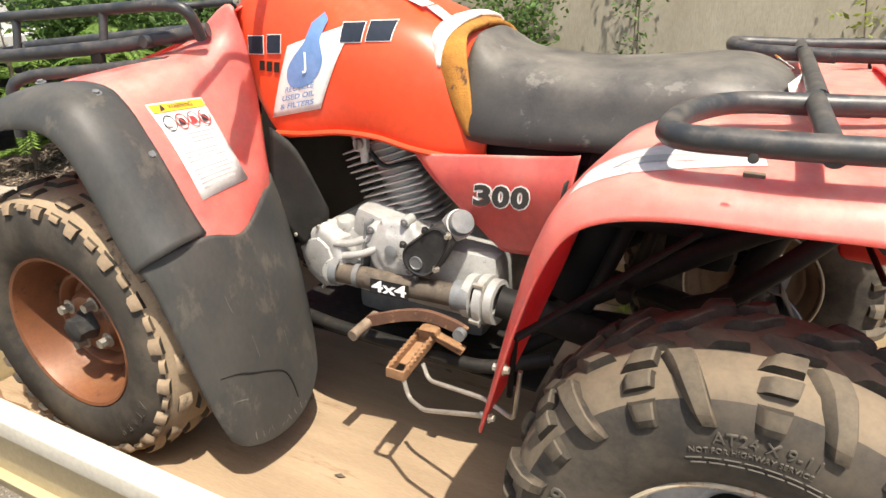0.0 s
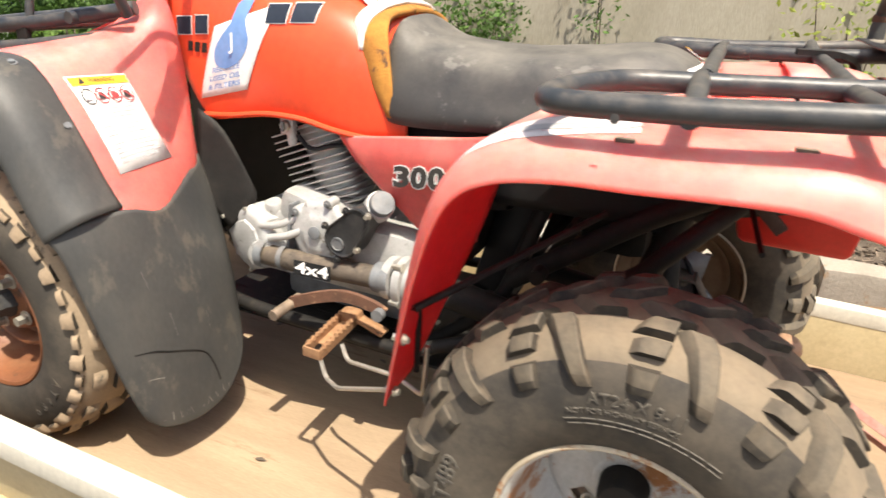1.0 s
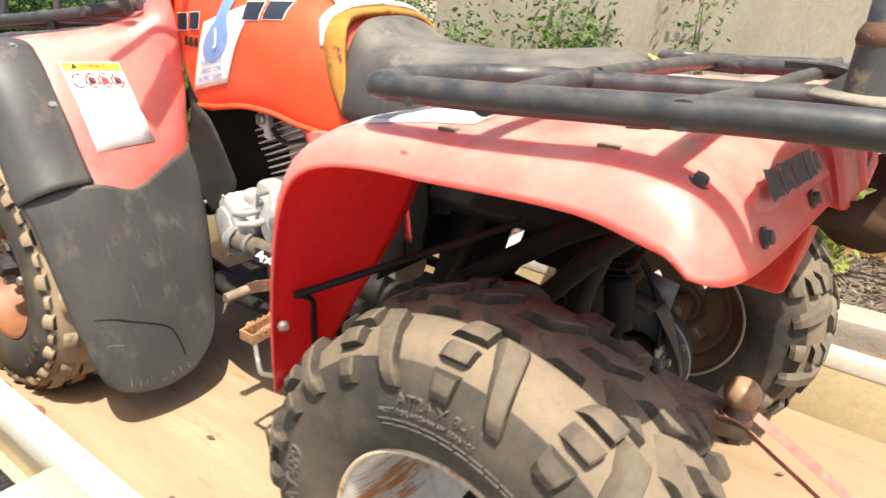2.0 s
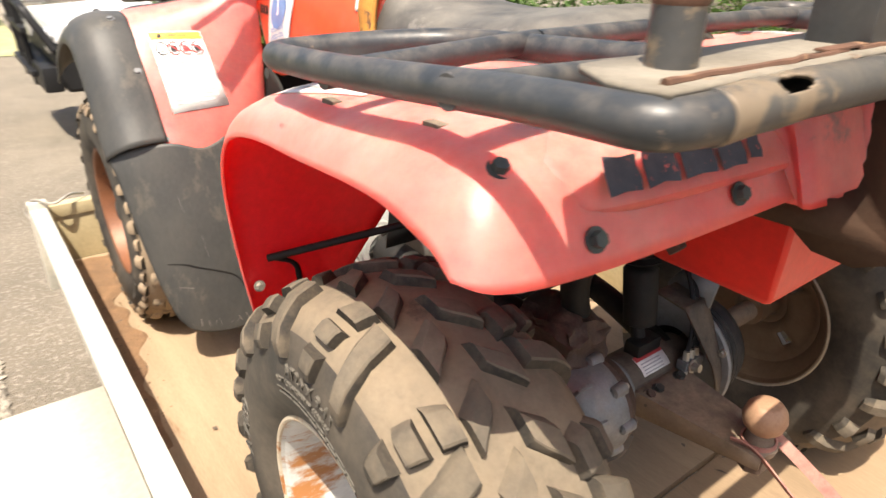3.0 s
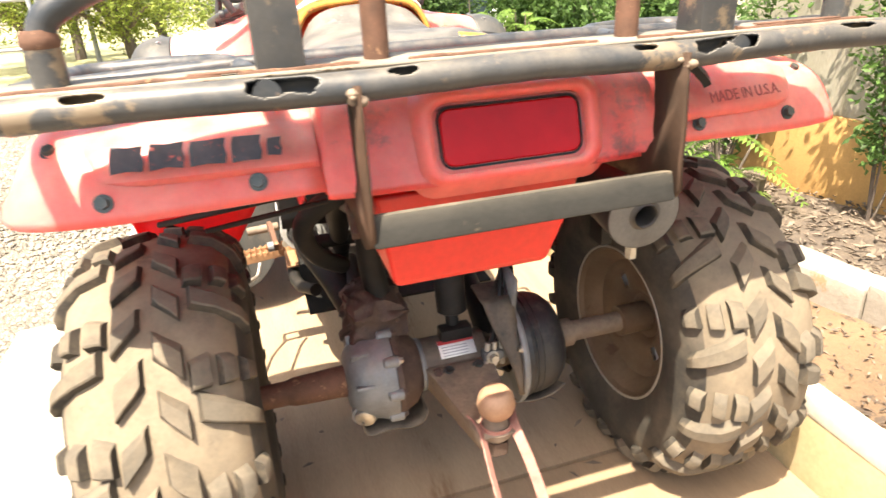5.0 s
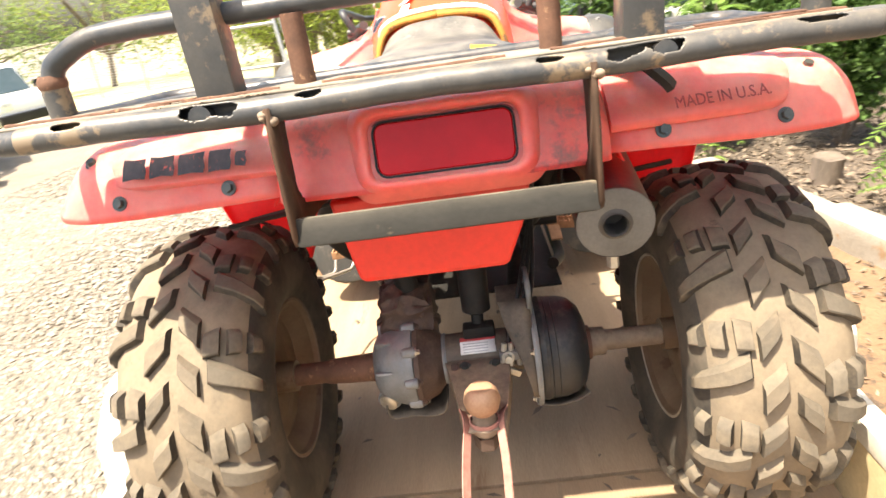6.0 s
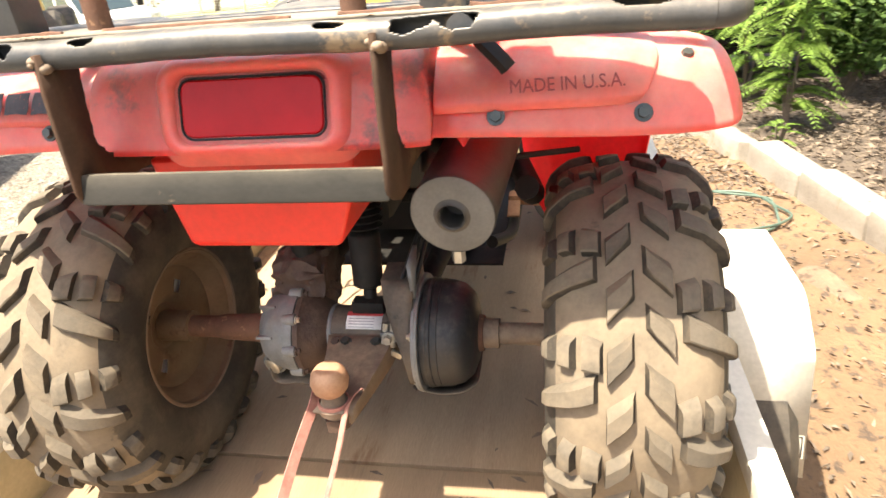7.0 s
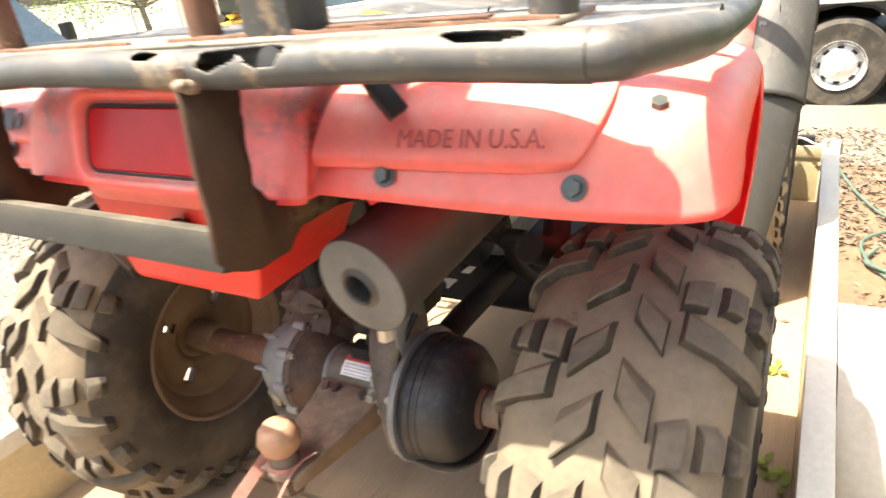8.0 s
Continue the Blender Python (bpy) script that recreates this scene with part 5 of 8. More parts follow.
    for k in range(4):
        a = 2 * math.pi * (k + 0.42) / 4
        p = Vector((0.073 * math.cos(a), -0.034, 0.073 * math.sin(a)))
        part("lug_nut", put(as_mesh("lug_nut", bolted(p, (0, 1, 0), 0.0095, 0.011), ZINC)), ZINC, w)
    for text, size, rad, ang in (("AT24 X 9-11", 0.021, 0.229, 1.57), ("NOT FOR HIGHWAY SERVICE", 0.0095, 0.214, 1.5), ("AT489", 0.036, 0.222, 0.12)):
        part("raised_lettering", put(ring_text(text, size, rad, 0.1235 - (rad - 0.205) * 0.136, ang, 0.0022)), LETTERDUST, w).data.materials.append(LETTERDUST)
    for k in range(2):
        for i in range(9):
            a0 = 1.98 - 0.1 * i + 0.02 * k
            line = [(r_ * math.cos(a1), 0.1234, r_ * math.sin(a1)) for r_, a1 in ((0.204 - 0.0065 * k, a0 + 0.085 * q / 4) for q in range(5))]
            part("raised_bar", put(as_mesh("raised_bar", sweep(bmesh.new(), line, 0.0012, 5), LETTERDUST)), LETTERDUST, w)
    return w


rear_wheel(-1), rear_wheel(1)


def front_wheel(outer):
    m = Matrix.Translation((FRX, outer * 0.45, AXZ)) @ (Matrix() if outer > 0 else Matrix.Rotation(math.pi, 4, "Z"))

    def put(me):
        me = me.copy()
        me.transform(m)
        return me

    w = part("front_wheel", put(as_mesh("hub", bar((0, -0.10, 0), (0, 0.03, 0), 0.034, seg=24), RUST)), RUST, bike, "front wheel with a rusty orange rim")
    part("tyre", put(front_tyre), None, w, "knobbly tyre caked with tan dust")
    tread_lugs(FRONT_PROFILE, FRONT_LUGS, 19, 0.012, AXZ, Matrix.Translation(m.translation), w, FRONTLUG, LUG, seed=6 + outer)
    part("rim", put(as_mesh("rim", turned([(0.082, 0.162), (0.09, 0.166), (0.093, 0.164), (0.09, 0.158), (0.078, 0.153), (0.03, 0.147), (0.004, 0.140), (-0.010, 0.130), (-0.012, 0.118), (-0.002, 0.113), (0.020, 0.109), (0.028, 0.104), (0.028, 0.098), (0.020, 0.092), (0.004, 0.087), (0.002, 0.078), (0.012, 0.071), (0.034, 0.064), (0.04, 0.058), (0.04, 0.03), (0.034, 0.03), (0.034, 0.056), (0.006, 0.068), (-0.004, 0.078), (-0.002, 0.089), (0.016, 0.097), (0.016, 0.104), (-0.008, 0.110), (-0.018, 0.118), (-0.015, 0.132), (0.004, 0.142), (0.03, 0.151), (0.07, 0.157)], (0, 0, 0), (0, 1, 0), 56, True), RUSTRIM)), RUSTRIM, w, "rusty orange pressed-steel rim")
    part("hub_cap", put(as_mesh("hub_cap", turned([(0.03, 0.034), (0.05, 0.032), (0.058, 0.026), (0.078, 0.026), (0.08, 0.022), (0.08, 0.0)], (0, 0, 0), (0, 1, 0), 6), COVERBLACK)), COVERBLACK, w, "dark six-sided hub cap")
    for k in range(4):
        a = 2 * math.pi * (k + 0.3) / 4
        p = Vector((0.056 * math.cos(a), 0.04, 0.056 * math.sin(a)))
        part("lug_nut", put(as_mesh("lug_nut", bolted(p, (0, 1, 0), 0.011, 0.02), ZINC)), ZINC, w)
    part("valve", put(as_mesh("valve", bar((-0.11, 0.02, -0.01), (-0.11, 0.045, -0.01), 0.006, seg=8), ZINC)), ZINC, w)
    for k in range(5):
        me = ring_text("AT489"[k], 0.03, 0.222, 0.1046, -2.44 + 0.13 * (k - 2), 0.0014, 1)
        part("raised_lettering", put(me), RUBBER, w).data.materials.append(RUBBER)
    return w


front_wheel(-1), front_wheel(1)

# rear fender, one moulding from flap to flap
FEND = [
    [(-0.362, -0.482, 0.325), (-0.366, -0.472, 0.327), (-0.367, -0.452, 0.330), (-0.365, -0.390, 0.335)],
    [(-0.338, -0.506, 0.420), (-0.345, -0.490, 0.420), (-0.346, -0.440, 0.420), (-0.338, -0.345, 0.430)],
    [(-0.305, -0.530, 0.550), (-0.318, -0.510, 0.555), (-0.318, -0.430, 0.555), (-0.305, -0.272, 0.560)],
    [(-0.276, -0.543, 0.645), (-0.294, -0.517, 0.660), (-0.295, -0.420, 0.665), (-0.282, -0.235, 0.665)],
    [(-0.246, -0.546, 0.700), (-0.263, -0.517, 0.724), (-0.265, -0.420, 0.733), (-0.255, -0.230, 0.735)],
    [(-0.200, -0.546, 0.726), (-0.208, -0.516, 0.757), (-0.210, -0.420, 0.769), (-0.205, -0.225, 0.772)],
    [(-0.130, -0.546, 0.738), (-0.130, -0.515, 0.770), (-0.130, -0.420, 0.783), (-0.130, -0.205, 0.787)],
    [(-0.050, -0.546, 0.742), (-0.050, -0.512, 0.776), (-0.050, -0.420, 0.788), (-0.050, -0.200, 0.792)],
    [(0.050, -0.546, 0.748), (0.050, -0.511, 0.785), (0.050, -0.420, 0.797), (0.050, -0.206, 0.802)],
    [(0.112, -0.546, 0.748), (0.120, -0.510, 0.791), (0.122, -0.420, 0.805), (0.126, -0.208, 0.812)],
    [(0.162, -0.546, 0.738), (0.174, -0.510, 0.782), (0.180, -0.420, 0.793), (0.190, -0.209, 0.803)],
    [(0.184, -0.548, 0.734), (0.206, -0.514, 0.757), (0.217, -0.420, 0.766), (0.232, -0.209, 0.775)],
    [(0.203, -0.549, 0.722), (0.229, -0.520, 0.715), (0.245, -0.420, 0.715), (0.263, -0.209, 0.726)],
]
# the right fender has sagged: a straighter lip and a squarer shoulder
LIP = (0.482, 0.506, 0.522, 0.528, 0.529, 0.530, 0.534, 0.539, 0.545, 0.547, 0.548, 0.550, 0.550)
INNER = (0.325, 0.290, 0.272, 0.268, 0.255)
FEND_RIGHT = []
for k, (a, b, c, d) in enumerate(FEND):
    drop = 0.012 if k < 2 else 0.023
    rise = (0.0, 0.0, 0.0, 0.0, 0.0, 0.004, 0.010, 0.014, 0.016, 0.015, 0.013, 0.006, 0.0)[k]
    FEND_RIGHT.append([(a[0], LIP[k], a[2] + rise), (b[0], LIP[k] - drop, b[2]), (c[0], -c[1], c[2]), (d[0], INNER[k] if k < 5 else -d[1], d[2])])


def outward(bm):
    """Turns the faces so that the topmost look up."""
    bm.normal_update()
    if max(bm.faces, key=lambda f: f.calc_center_median().z).normal.z < 0:
        bmesh.ops.reverse_faces(bm, faces=bm.faces[:])
    return bm


fender = part("rear_fender", outward(sheet(FEND, 49, 15)), RED, bike, "faded red rear fender with dust on top", solid=0.004, offset=0, smooth=60, inside=FRESHRED)
fender_right = part("rear_fender", outward(sheet(FEND_RIGHT, 49, 15)), RED, bike, "faded red rear fender with dust on top", solid=0.004, offset=0, smooth=60, inside=FRESHRED)
bm = sheet([[(x, y, z) for y in (-0.203, -0.12, 0.0, 0.12, 0.203)] for x, z in ((-0.2, 0.770), (-0.05, 0.790), (0.08, 0.804), (0.14, 0.812))], 12, 9)
part("fender_bridge", bm, RED, fender, solid=0.004, smooth=60)
# raised middle that carries the tail light
HUMP = [[(x, y, z) for y, x, z in ((-0.212, 0.10, 0.806), (-0.205, 0.10, 0.812), (-0.188, 0.10, 0.824), (0, 0.10, 0.828), (0.188, 0.10, 0.824), (0.205, 0.10, 0.812), (0.212, 0.10, 0.806))],
        [(x, y, z) for y, x, z in ((-0.212, 0.19, 0.800), (-0.205, 0.195, 0.808), (-0.185, 0.20, 0.824), (0, 0.202, 0.829), (0.185, 0.20, 0.824), (0.205, 0.195, 0.808), (0.212, 0.19, 0.800))],
        [(x, y, z) for y, x, z in ((-0.213, 0.226, 0.778), (-0.206, 0.236, 0.785), (-0.186, 0.246, 0.806), (0, 0.25, 0.812), (0.186, 0.246, 0.806), (0.206, 0.236, 0.785), (0.213, 0.226, 0.778))],
        [(x, y, z) for y, x, z in ((-0.214, 0.245, 0.750), (-0.208, 0.256, 0.752), (-0.19, 0.266, 0.762), (0, 0.270, 0.766), (0.19, 0.266, 0.762), (0.208, 0.256, 0.752), (0.214, 0.245, 0.750))],
        [(x, y, z) for y, x, z in ((-0.211, 0.256, 0.722), (-0.207, 0.268, 0.721), (-0.190, 0.280, 0.720), (0, 0.285, 0.720), (0.190, 0.280, 0.720), (0.207, 0.268, 0.722), (0.211, 0.256, 0.723))]]
part("tail_housing", sheet(HUMP, 17, 25), SOOTRED, fender, "red moulded tail light housing", solid=0.004, smooth=60)


def rounded_rect(w, h, r, n=5):
    pts = []
    for cx, cy, a0 in ((w - r, h - r, 0), (-w + r, h - r, 90), (-w + r, -h + r, 180), (w - r, -h + r, 270)):
        for k in range(n + 1):
            a = radians(a0 + 90 * k / n)
            pts.append((cx + r * math.cos(a), cy + r * math.sin(a)))
    return pts


lm = plane_at((0.2555, 0.0075, 0.7655), (0, 1, 0), (-0.30, 0, 0.95))
light = part("tail_light", flat_shape(rounded_rect(0.092, 0.037, 0.016), lm @ Matrix.Translation((0, 0, 0.004)), 0.010), DARKRED, bike, "rectangular red tail light")
part("lens", flat_shape(rounded_rect(0.0865, 0.0325, 0.013), lm @ Matrix.Translation((0, 0, 0.0142)), 0.004), LENS, light, "dark red plastic lens", bevel=0.0025)
ring = [lm @ Vector((x, y, 0.0165)) for x, y in rounded_rect(0.0885, 0.0345, 0.015)]
part("seal", sweep(bmesh.new(), ring + ring[:2], 0.0015, 6, caps=False), CARBLACK, light, "dark rubber seal")
bm = bmesh.new()
rings = []
for w, h, r_, d in ((0.128, 0.062, 0.034, 0.000), (0.118, 0.055, 0.03, 0.013), (0.110, 0.050, 0.026, 0.021), (0.103, 0.0455, 0.023, 0.0235), (0.097, 0.0415, 0.02, 0.022), (0.0935, 0.0385, 0.017, 0.006)):
    rings.append([bm.verts.new(lm @ Vector((x, y - (0.004 if d < 0.01 and w > 0.1 else 0.0), d + 0.10 * (y if y > 0 else 0.0)))) for x, y in rounded_rect(w, h, r_, 7)])
n = len(rings[0])
for a, b in zip(rings, rings[1:]):
    for k in range(n):
        bm.faces.new((a[k], a[(k + 1) % n], b[(k + 1) % n], b[k]))
part("surround", bm, RED, light, "red moulded hood round the lens", smooth=70)

# fixing bolts of the fender
for x, y, z, ax in ((0.182, -0.491, 0.784, (0.45, -0.1, 0.9)), (0.2345, -0.442, 0.737, (0.9, -0.05, 0.4)), (0.250, -0.283, 0.743, (0.9, -0.05, 0.4))):
    for sgn in (1, -1):
        part("bolt", bolted((x, y * sgn, z), (ax[0], ax[1] * sgn, ax[2]), 0.007, 0.006), BOLT, fender, "blued steel bolt")
for x, z in ((-0.072, 0.781), (0.102, 0.796)):
    for sgn in (1, -1):
        part("clip", boxed((x, -0.488 * sgn, z + 0.002), (0.022, 0.012, 0.006), None, 0.002), HITCH, fender)
for x, y, z in ((-0.358, -0.462, 0.342), (-0.330, -0.495, 0.46)):
    for sgn in (1, -1):
        part("flap_bolt", bolted((x + 0.002, y * sgn, z), (1, 0, 0.1), 0.006, 0.006), ZINC, fender)
        part("flap_bolt", bolted((x - 0.006, y * sgn, z), (-1, 0, 0.1), 0.006, 0.006), ZINC, fender)
# recessed pressing on the rear face
for sgn in (1, -1):
    rows = [[(0.150, -0.215, 0.812), (0.148, -0.30, 0.811), (0.142, -0.40, 0.808), (0.136, -0.452, 0.800)],
            [(0.214, -0.215, 0.797), (0.208, -0.30, 0.796), (0.199, -0.40, 0.793), (0.19, -0.458, 0.787)],
            [(0.252, -0.215, 0.764), (0.244, -0.30, 0.763), (0.232, -0.40, 0.761), (0.221, -0.446, 0.759)],
            [(0.252, -0.215, 0.752), (0.2445, -0.30, 0.751), (0.232, -0.40, 0.749), (0.222, -0.432, 0.750)]]
    rows = [[(x, y * sgn, z) for x, y, z in r] for r in rows]
    part("pressing", sheet(rows, 13, 13), RED, fender, solid=0.006, offset=-1 if sgn > 0 else 1, smooth=60, bevel=0.002)


# maker's mark drawn as plain torn blocks
r = random.Random(3)
x = 0.0
for k, w in enumerate((0.034, 0.036, 0.038, 0.032, 0.016)):
    c = -0.428 + x + w / 2
    m = plane_at((0.2495 + (c + 0.215) * 0.10 - 0.004, c, 0.778), (0.10, 1, 0), (-0.55, 0, 0.84))
    h = 0.0145 if k < 4 else 0.010
    shape = [(-w / 2, -h), (0.0, -h * 0.92), (w / 2 - 0.002, -h), (w / 2, -h * 0.3), (w / 2 - 0.002, h * 0.3), (w / 2, h), (0.0, h * 0.95), (-w / 2 + 0.002, h), (-w / 2, h * 0.3)]
    shape = [(a, b + r.uniform(-0.0012, 0.0012)) for a, b in shape]
    part("maker_mark", flat_shape(shape, m @ Matrix.Translation((0, 0, 0.0015)), 0.0006), NAVY, fender, "worn dark maker's mark")
    x += w + 0.005
m = plane_at((0.2385, 0.36, 0.772), (-0.10, 1, 0), (-0.55, 0, 0.84))
write("made_in_usa", "MADE IN U.S.A.", 0.022, m @ Matrix.Translation((0, 0, 0.003)), FADEDINK, fender, width=0.122, label="worn dark lettering")

# worn white side graphics on the front of each fender
for sgn in (1, -1):
    rows = [[(-0.262, -0.50, 0.7315), (-0.225, -0.50, 0.7565), (-0.15, -0.487, 0.782), (-0.06, -0.46, 0.7915)], [(-0.255, -0.44, 0.742), (-0.215, -0.42, 0.7735), (-0.14, -0.39, 0.789), (-0.07, -0.385, 0.7945)]]
    rows = [curve3(q, 16) for q in rows]
    rows = [[a.lerp(b, k / 6) for a, b in zip(*rows)] for k in range(7)]
    rear_skin = skin(fender if sgn > 0 else fender_right)
    part("side_graphic", sheet(draped(rear_skin, [[(x, y * sgn, z) for x, y, z in q] for q in rows], (0, 0, -1), 0.0032)), WORNWHITE, fender, "torn white sticker", solid=0.0006)
    rows = [[(-0.22, -0.475, 0.7665), (-0.15, -0.465, 0.7855), (-0.08, -0.45, 0.7925)], [(-0.2, -0.45, 0.7755), (-0.14, -0.44, 0.788), (-0.06, -0.43, 0.794)]]
    rows = [curve3(q, 12) for q in rows]
    rows = [[a.lerp(b, k / 4) for a, b in zip(*rows)] for k in range(5)]
    part("side_graphic", sheet(draped(rear_skin, [[(x, y * sgn, z) for x, y, z in q] for q in rows], (0, 0, -1), 0.0042)), GREYINK, fender, "grey stripe", solid=0.0006)

# inner splash panels under the fender
for sgn in (1, -1):
    rows = [[(-0.06, -0.23 * sgn, 0.78), (0.06, -0.23 * sgn, 0.79), (0.22, -0.23 * sgn, 0.72)], [(-0.05, -0.24 * sgn, 0.70), (0.06, -0.24 * sgn, 0.69), (0.22, -0.24 * sgn, 0.70)]]
    part("splash_panel", sheet(rows, 5, 8), FRESHRED, fender, "unfaded red inner panel", solid=0.003)

# tool box under the tail
bm = bmesh.new()
rowsb = [(-0.158, 0.112, 0.05, 0.250, 0.705), (-0.150, 0.102, 0.06, 0.246, 0.65), (-0.139, 0.074, 0.08, 0.239, 0.580), (-0.132, 0.066, 0.09, 0.231, 0.573)]
rings = [[bm.verts.new(p) for p in ((x0, y0, z), (x1, y0, z), (x1, y1, z), (x0, y1, z))] for y0, y1, x0, x1, z in rowsb]
for a, b in zip(rings, rings[1:]):
    for k in range(4):
        bm.faces.new((a[k], a[(k + 1) % 4], b[(k + 1) % 4], b[k]))
bm.faces.new(rings[0]), bm.faces.new(rings[-1][::-1])
toolbox = part("tool_box", bm, BOXRED, bike, "bright red plastic tool box under the tail", bevel=0.006)
part("latch", boxed((0.253, 0.004, 0.662), (0.014, 0.036, 0.014), None, 0.002), CARBLACK, toolbox, "black rubber latch")
part("latch_tongue", boxed((0.256, 0.004, 0.671), (0.008, 0.022, 0.014), None, 0.002), CARBLACK, toolbox)

# rear rack
rack = part("rear_rack", pipe([(0.045, -0.272, 0.829), (-0.112, -0.30, 0.824), (-0.163, -0.40, 0.821), (-0.168, -0.514, 0.818), (0.0, -0.521, 0.828), (0.24, -0.515, 0.847), (0.322, -0.514, 0.850), (0.326, -0.474, 0.850)], 0.0142, 0.045, 18), TUBE, bike, "black tubular rear rack, rusted and dusty")
part("side_tube", pipe([(0.045, 0.272, 0.829), (-0.10, 0.30, 0.824), (-0.148, 0.40, 0.822), (-0.152, 0.516, 0.820), (0.0, 0.521, 0.823), (0.16, 0.522, 0.834)], 0.0142, 0.045, 18), TUBE, rack)
part("corner_bend", pipe([(0.155, 0.522, 0.8335), (0.23, 0.521, 0.841), (0.288, 0.514, 0.848), (0.325, 0.498, 0.850), (0.326, 0.478, 0.850)], 0.0148, 0.02, 20), WORNSTEEL, rack, "worn bend at the end of the crossbar")
for sgn in (1, -1):
    part("inner_tube", pipe([(0.02, -0.277 * sgn, 0.829), (0.16, -0.262 * sgn, 0.836), (0.33, -0.262 * sgn, 0.85)], 0.0135, 0.03, 14), TUBE, rack)
    for x in (-0.012, 0.165):
        part("cross_tube", bar((x - 0.005, -0.268 * sgn, 0.832), (x + 0.003, -0.528 * sgn, 0.824 + 0.1 * x), 0.0125, seg=14), TUBE, rack, "dusty cross tube")
    part("hook", pipe([(0.10, -0.262 * sgn, 0.82), (0.11, -0.262 * sgn, 0.80), (0.16, -0.262 * sgn, 0.80), (0.17, -0.262 * sgn, 0.82)], 0.003, 0.008, 6), DARKMETAL, rack)
    part("rack_foot", boxed((0.10, -0.41 * sgn, 0.815), (0.024, 0.02, 0.03), None, 0.003), DARKMETAL, rack)
    part("screw_hole", turned([(0.0, 0.0), (0.0006, 0.0052), (0.0012, 0.0)], (-0.078, -0.5495 * sgn, 0.816), (0, -sgn, 0.1), 12), INK, rack)
for x in (-0.012, 0.165):
    part("cross_tube", pipe([(x, -0.268, 0.832), (x, 0.0, 0.834), (x, 0.268, 0.832)], 0.0125, 0.03, 14), TUBE, rack, "dusty cross tube")
part("battery_cover", boxed((0.075, 0.0, 0.8045), (0.15, 0.37, 0.024), None, 0.009), RED, fender, "red moulded cover between the fenders")

# rusted rear crossbar with holes eaten through, a dusty plate along its top
def eaten_pipe(y0, y1, x, z, r, holes, seg=56, n=760):
    """A pipe along y whose wall has rusted away at holes (y, angle, half length, half width)."""
    bm = bmesh.new()
    rr = random.Random(8)
    grid = []
    for i in range(n + 1):
        y = y0 + (y1 - y0) * i / n
        sag = 0.0018 * math.sin(i * 0.021) + 0.0007 * noise.noise((y * 30, 0, 0))
        grid.append([bm.verts.new((x + r * math.cos(a), y, z + sag + r * math.sin(a))) for a in (2 * math.pi * k / seg for k in range(seg))])
    for i in range(n):
        y = y0 + (y1 - y0) * (i + 0.5) / n
        for k in range(seg):
            a = 2 * math.pi * (k + 0.5) / seg
            gone = False
            for hy, ha, hl, hw in holes:
                da = (a - ha + math.pi) % (2 * math.pi) - math.pi
                gone |= ((y - hy) / hl) ** 2 + (da / hw) ** 2 < 1 + 0.5 * noise.noise((y * 70, a * 2.0, 0)) + 0.15 * noise.noise((y * 240, a * 6.0, 5))
            if not gone:
                p, q = grid[i], grid[i + 1]
                bm.faces.new((p[k], p[(k + 1) % seg], q[(k + 1) % seg], q[k]))
    return bm


HOLES = [(-0.415, 0.95, 0.018, 0.42), (-0.262, 0.7, 0.018, 0.8), (-0.232, 0.75, 0.018, 0.7), (-0.247, 1.1, 0.03, 0.35), (-0.132, 1.05, 0.016, 0.45), (0.135, 1.05, 0.016, 0.42), (0.215, 0.75, 0.02, 0.7), (0.262, 0.75, 0.019, 0.7), (0.24, 1.15, 0.03, 0.3), (0.425, 1.1, 0.026, 0.42), (-0.5, 0.35, 0.006, 0.25)]
part("rear_crossbar", eaten_pipe(-0.478, 0.486, 0.326, 0.850, 0.0152, HOLES), WORNSTEEL, rack, "rear crossbar with ragged rust holes", solid=0.0024, offset=-1)
bm = bmesh.new()
rr = random.Random(2)
for x0, x1, z in ((0.243, 0.323, 0.8662),):
    n = 200
    top = []
    for i in range(n + 1):
        y = -0.512 + 0.975 * i / n
        back = x1 - 0.002 + 0.002 * noise.noise((y * 30, 1, 0)) + 0.004 * noise.noise((y * 9, 4, 0))
        x0 = 0.243 if y > -0.49 else 0.243 + (-0.49 - y) * 1.8
        top.append([bm.verts.new((x0 + 0.004 * noise.noise((y * 12, 2, 0)), y, z)), bm.verts.new(((x0 + x1) / 2, y, z + 0.0015 * noise.noise((y * 20, 7, 0)))), bm.verts.new((back, y, z + 0.001))])
    for a, b in zip(top, top[1:]):
        for k in range(2):
            bm.faces.new((a[k], a[k + 1], b[k + 1], b[k]))
PLATE = surface("dust_caked_plate", (0.235, 0.208, 0.165), (0.15, 0.13, 0.1), rough=0.85, scale=14, fine=160, bump=0.4, depth=0.0015, patch=(0.3, 0.14, 0.06), patch_at=0.66, patch_scale=30)
part("top_plate", bm, PLATE, rack, "dust-caked steel plate welded along the bar", solid=0.004, offset=-1)
# lumpy weld beads
bm = bmesh.new()
for i in range(150):
    y = rr.choice((-0.44, -0.25, -0.19, 0.19, 0.24, 0.4)) + rr.gauss(0, 0.022)
    bmesh.ops.create_icosphere(bm, subdivisions=1, radius=rr.uniform(0.003, 0.006), matrix=Matrix.Translation((0.311 + rr.uniform(-0.012, 0.008), y, 0.866)) @ Matrix.Diagonal((1, 1.5, 0.3, 1)))
tagged(part("weld_beads", bm, HITCH, rack), kind="stuff")
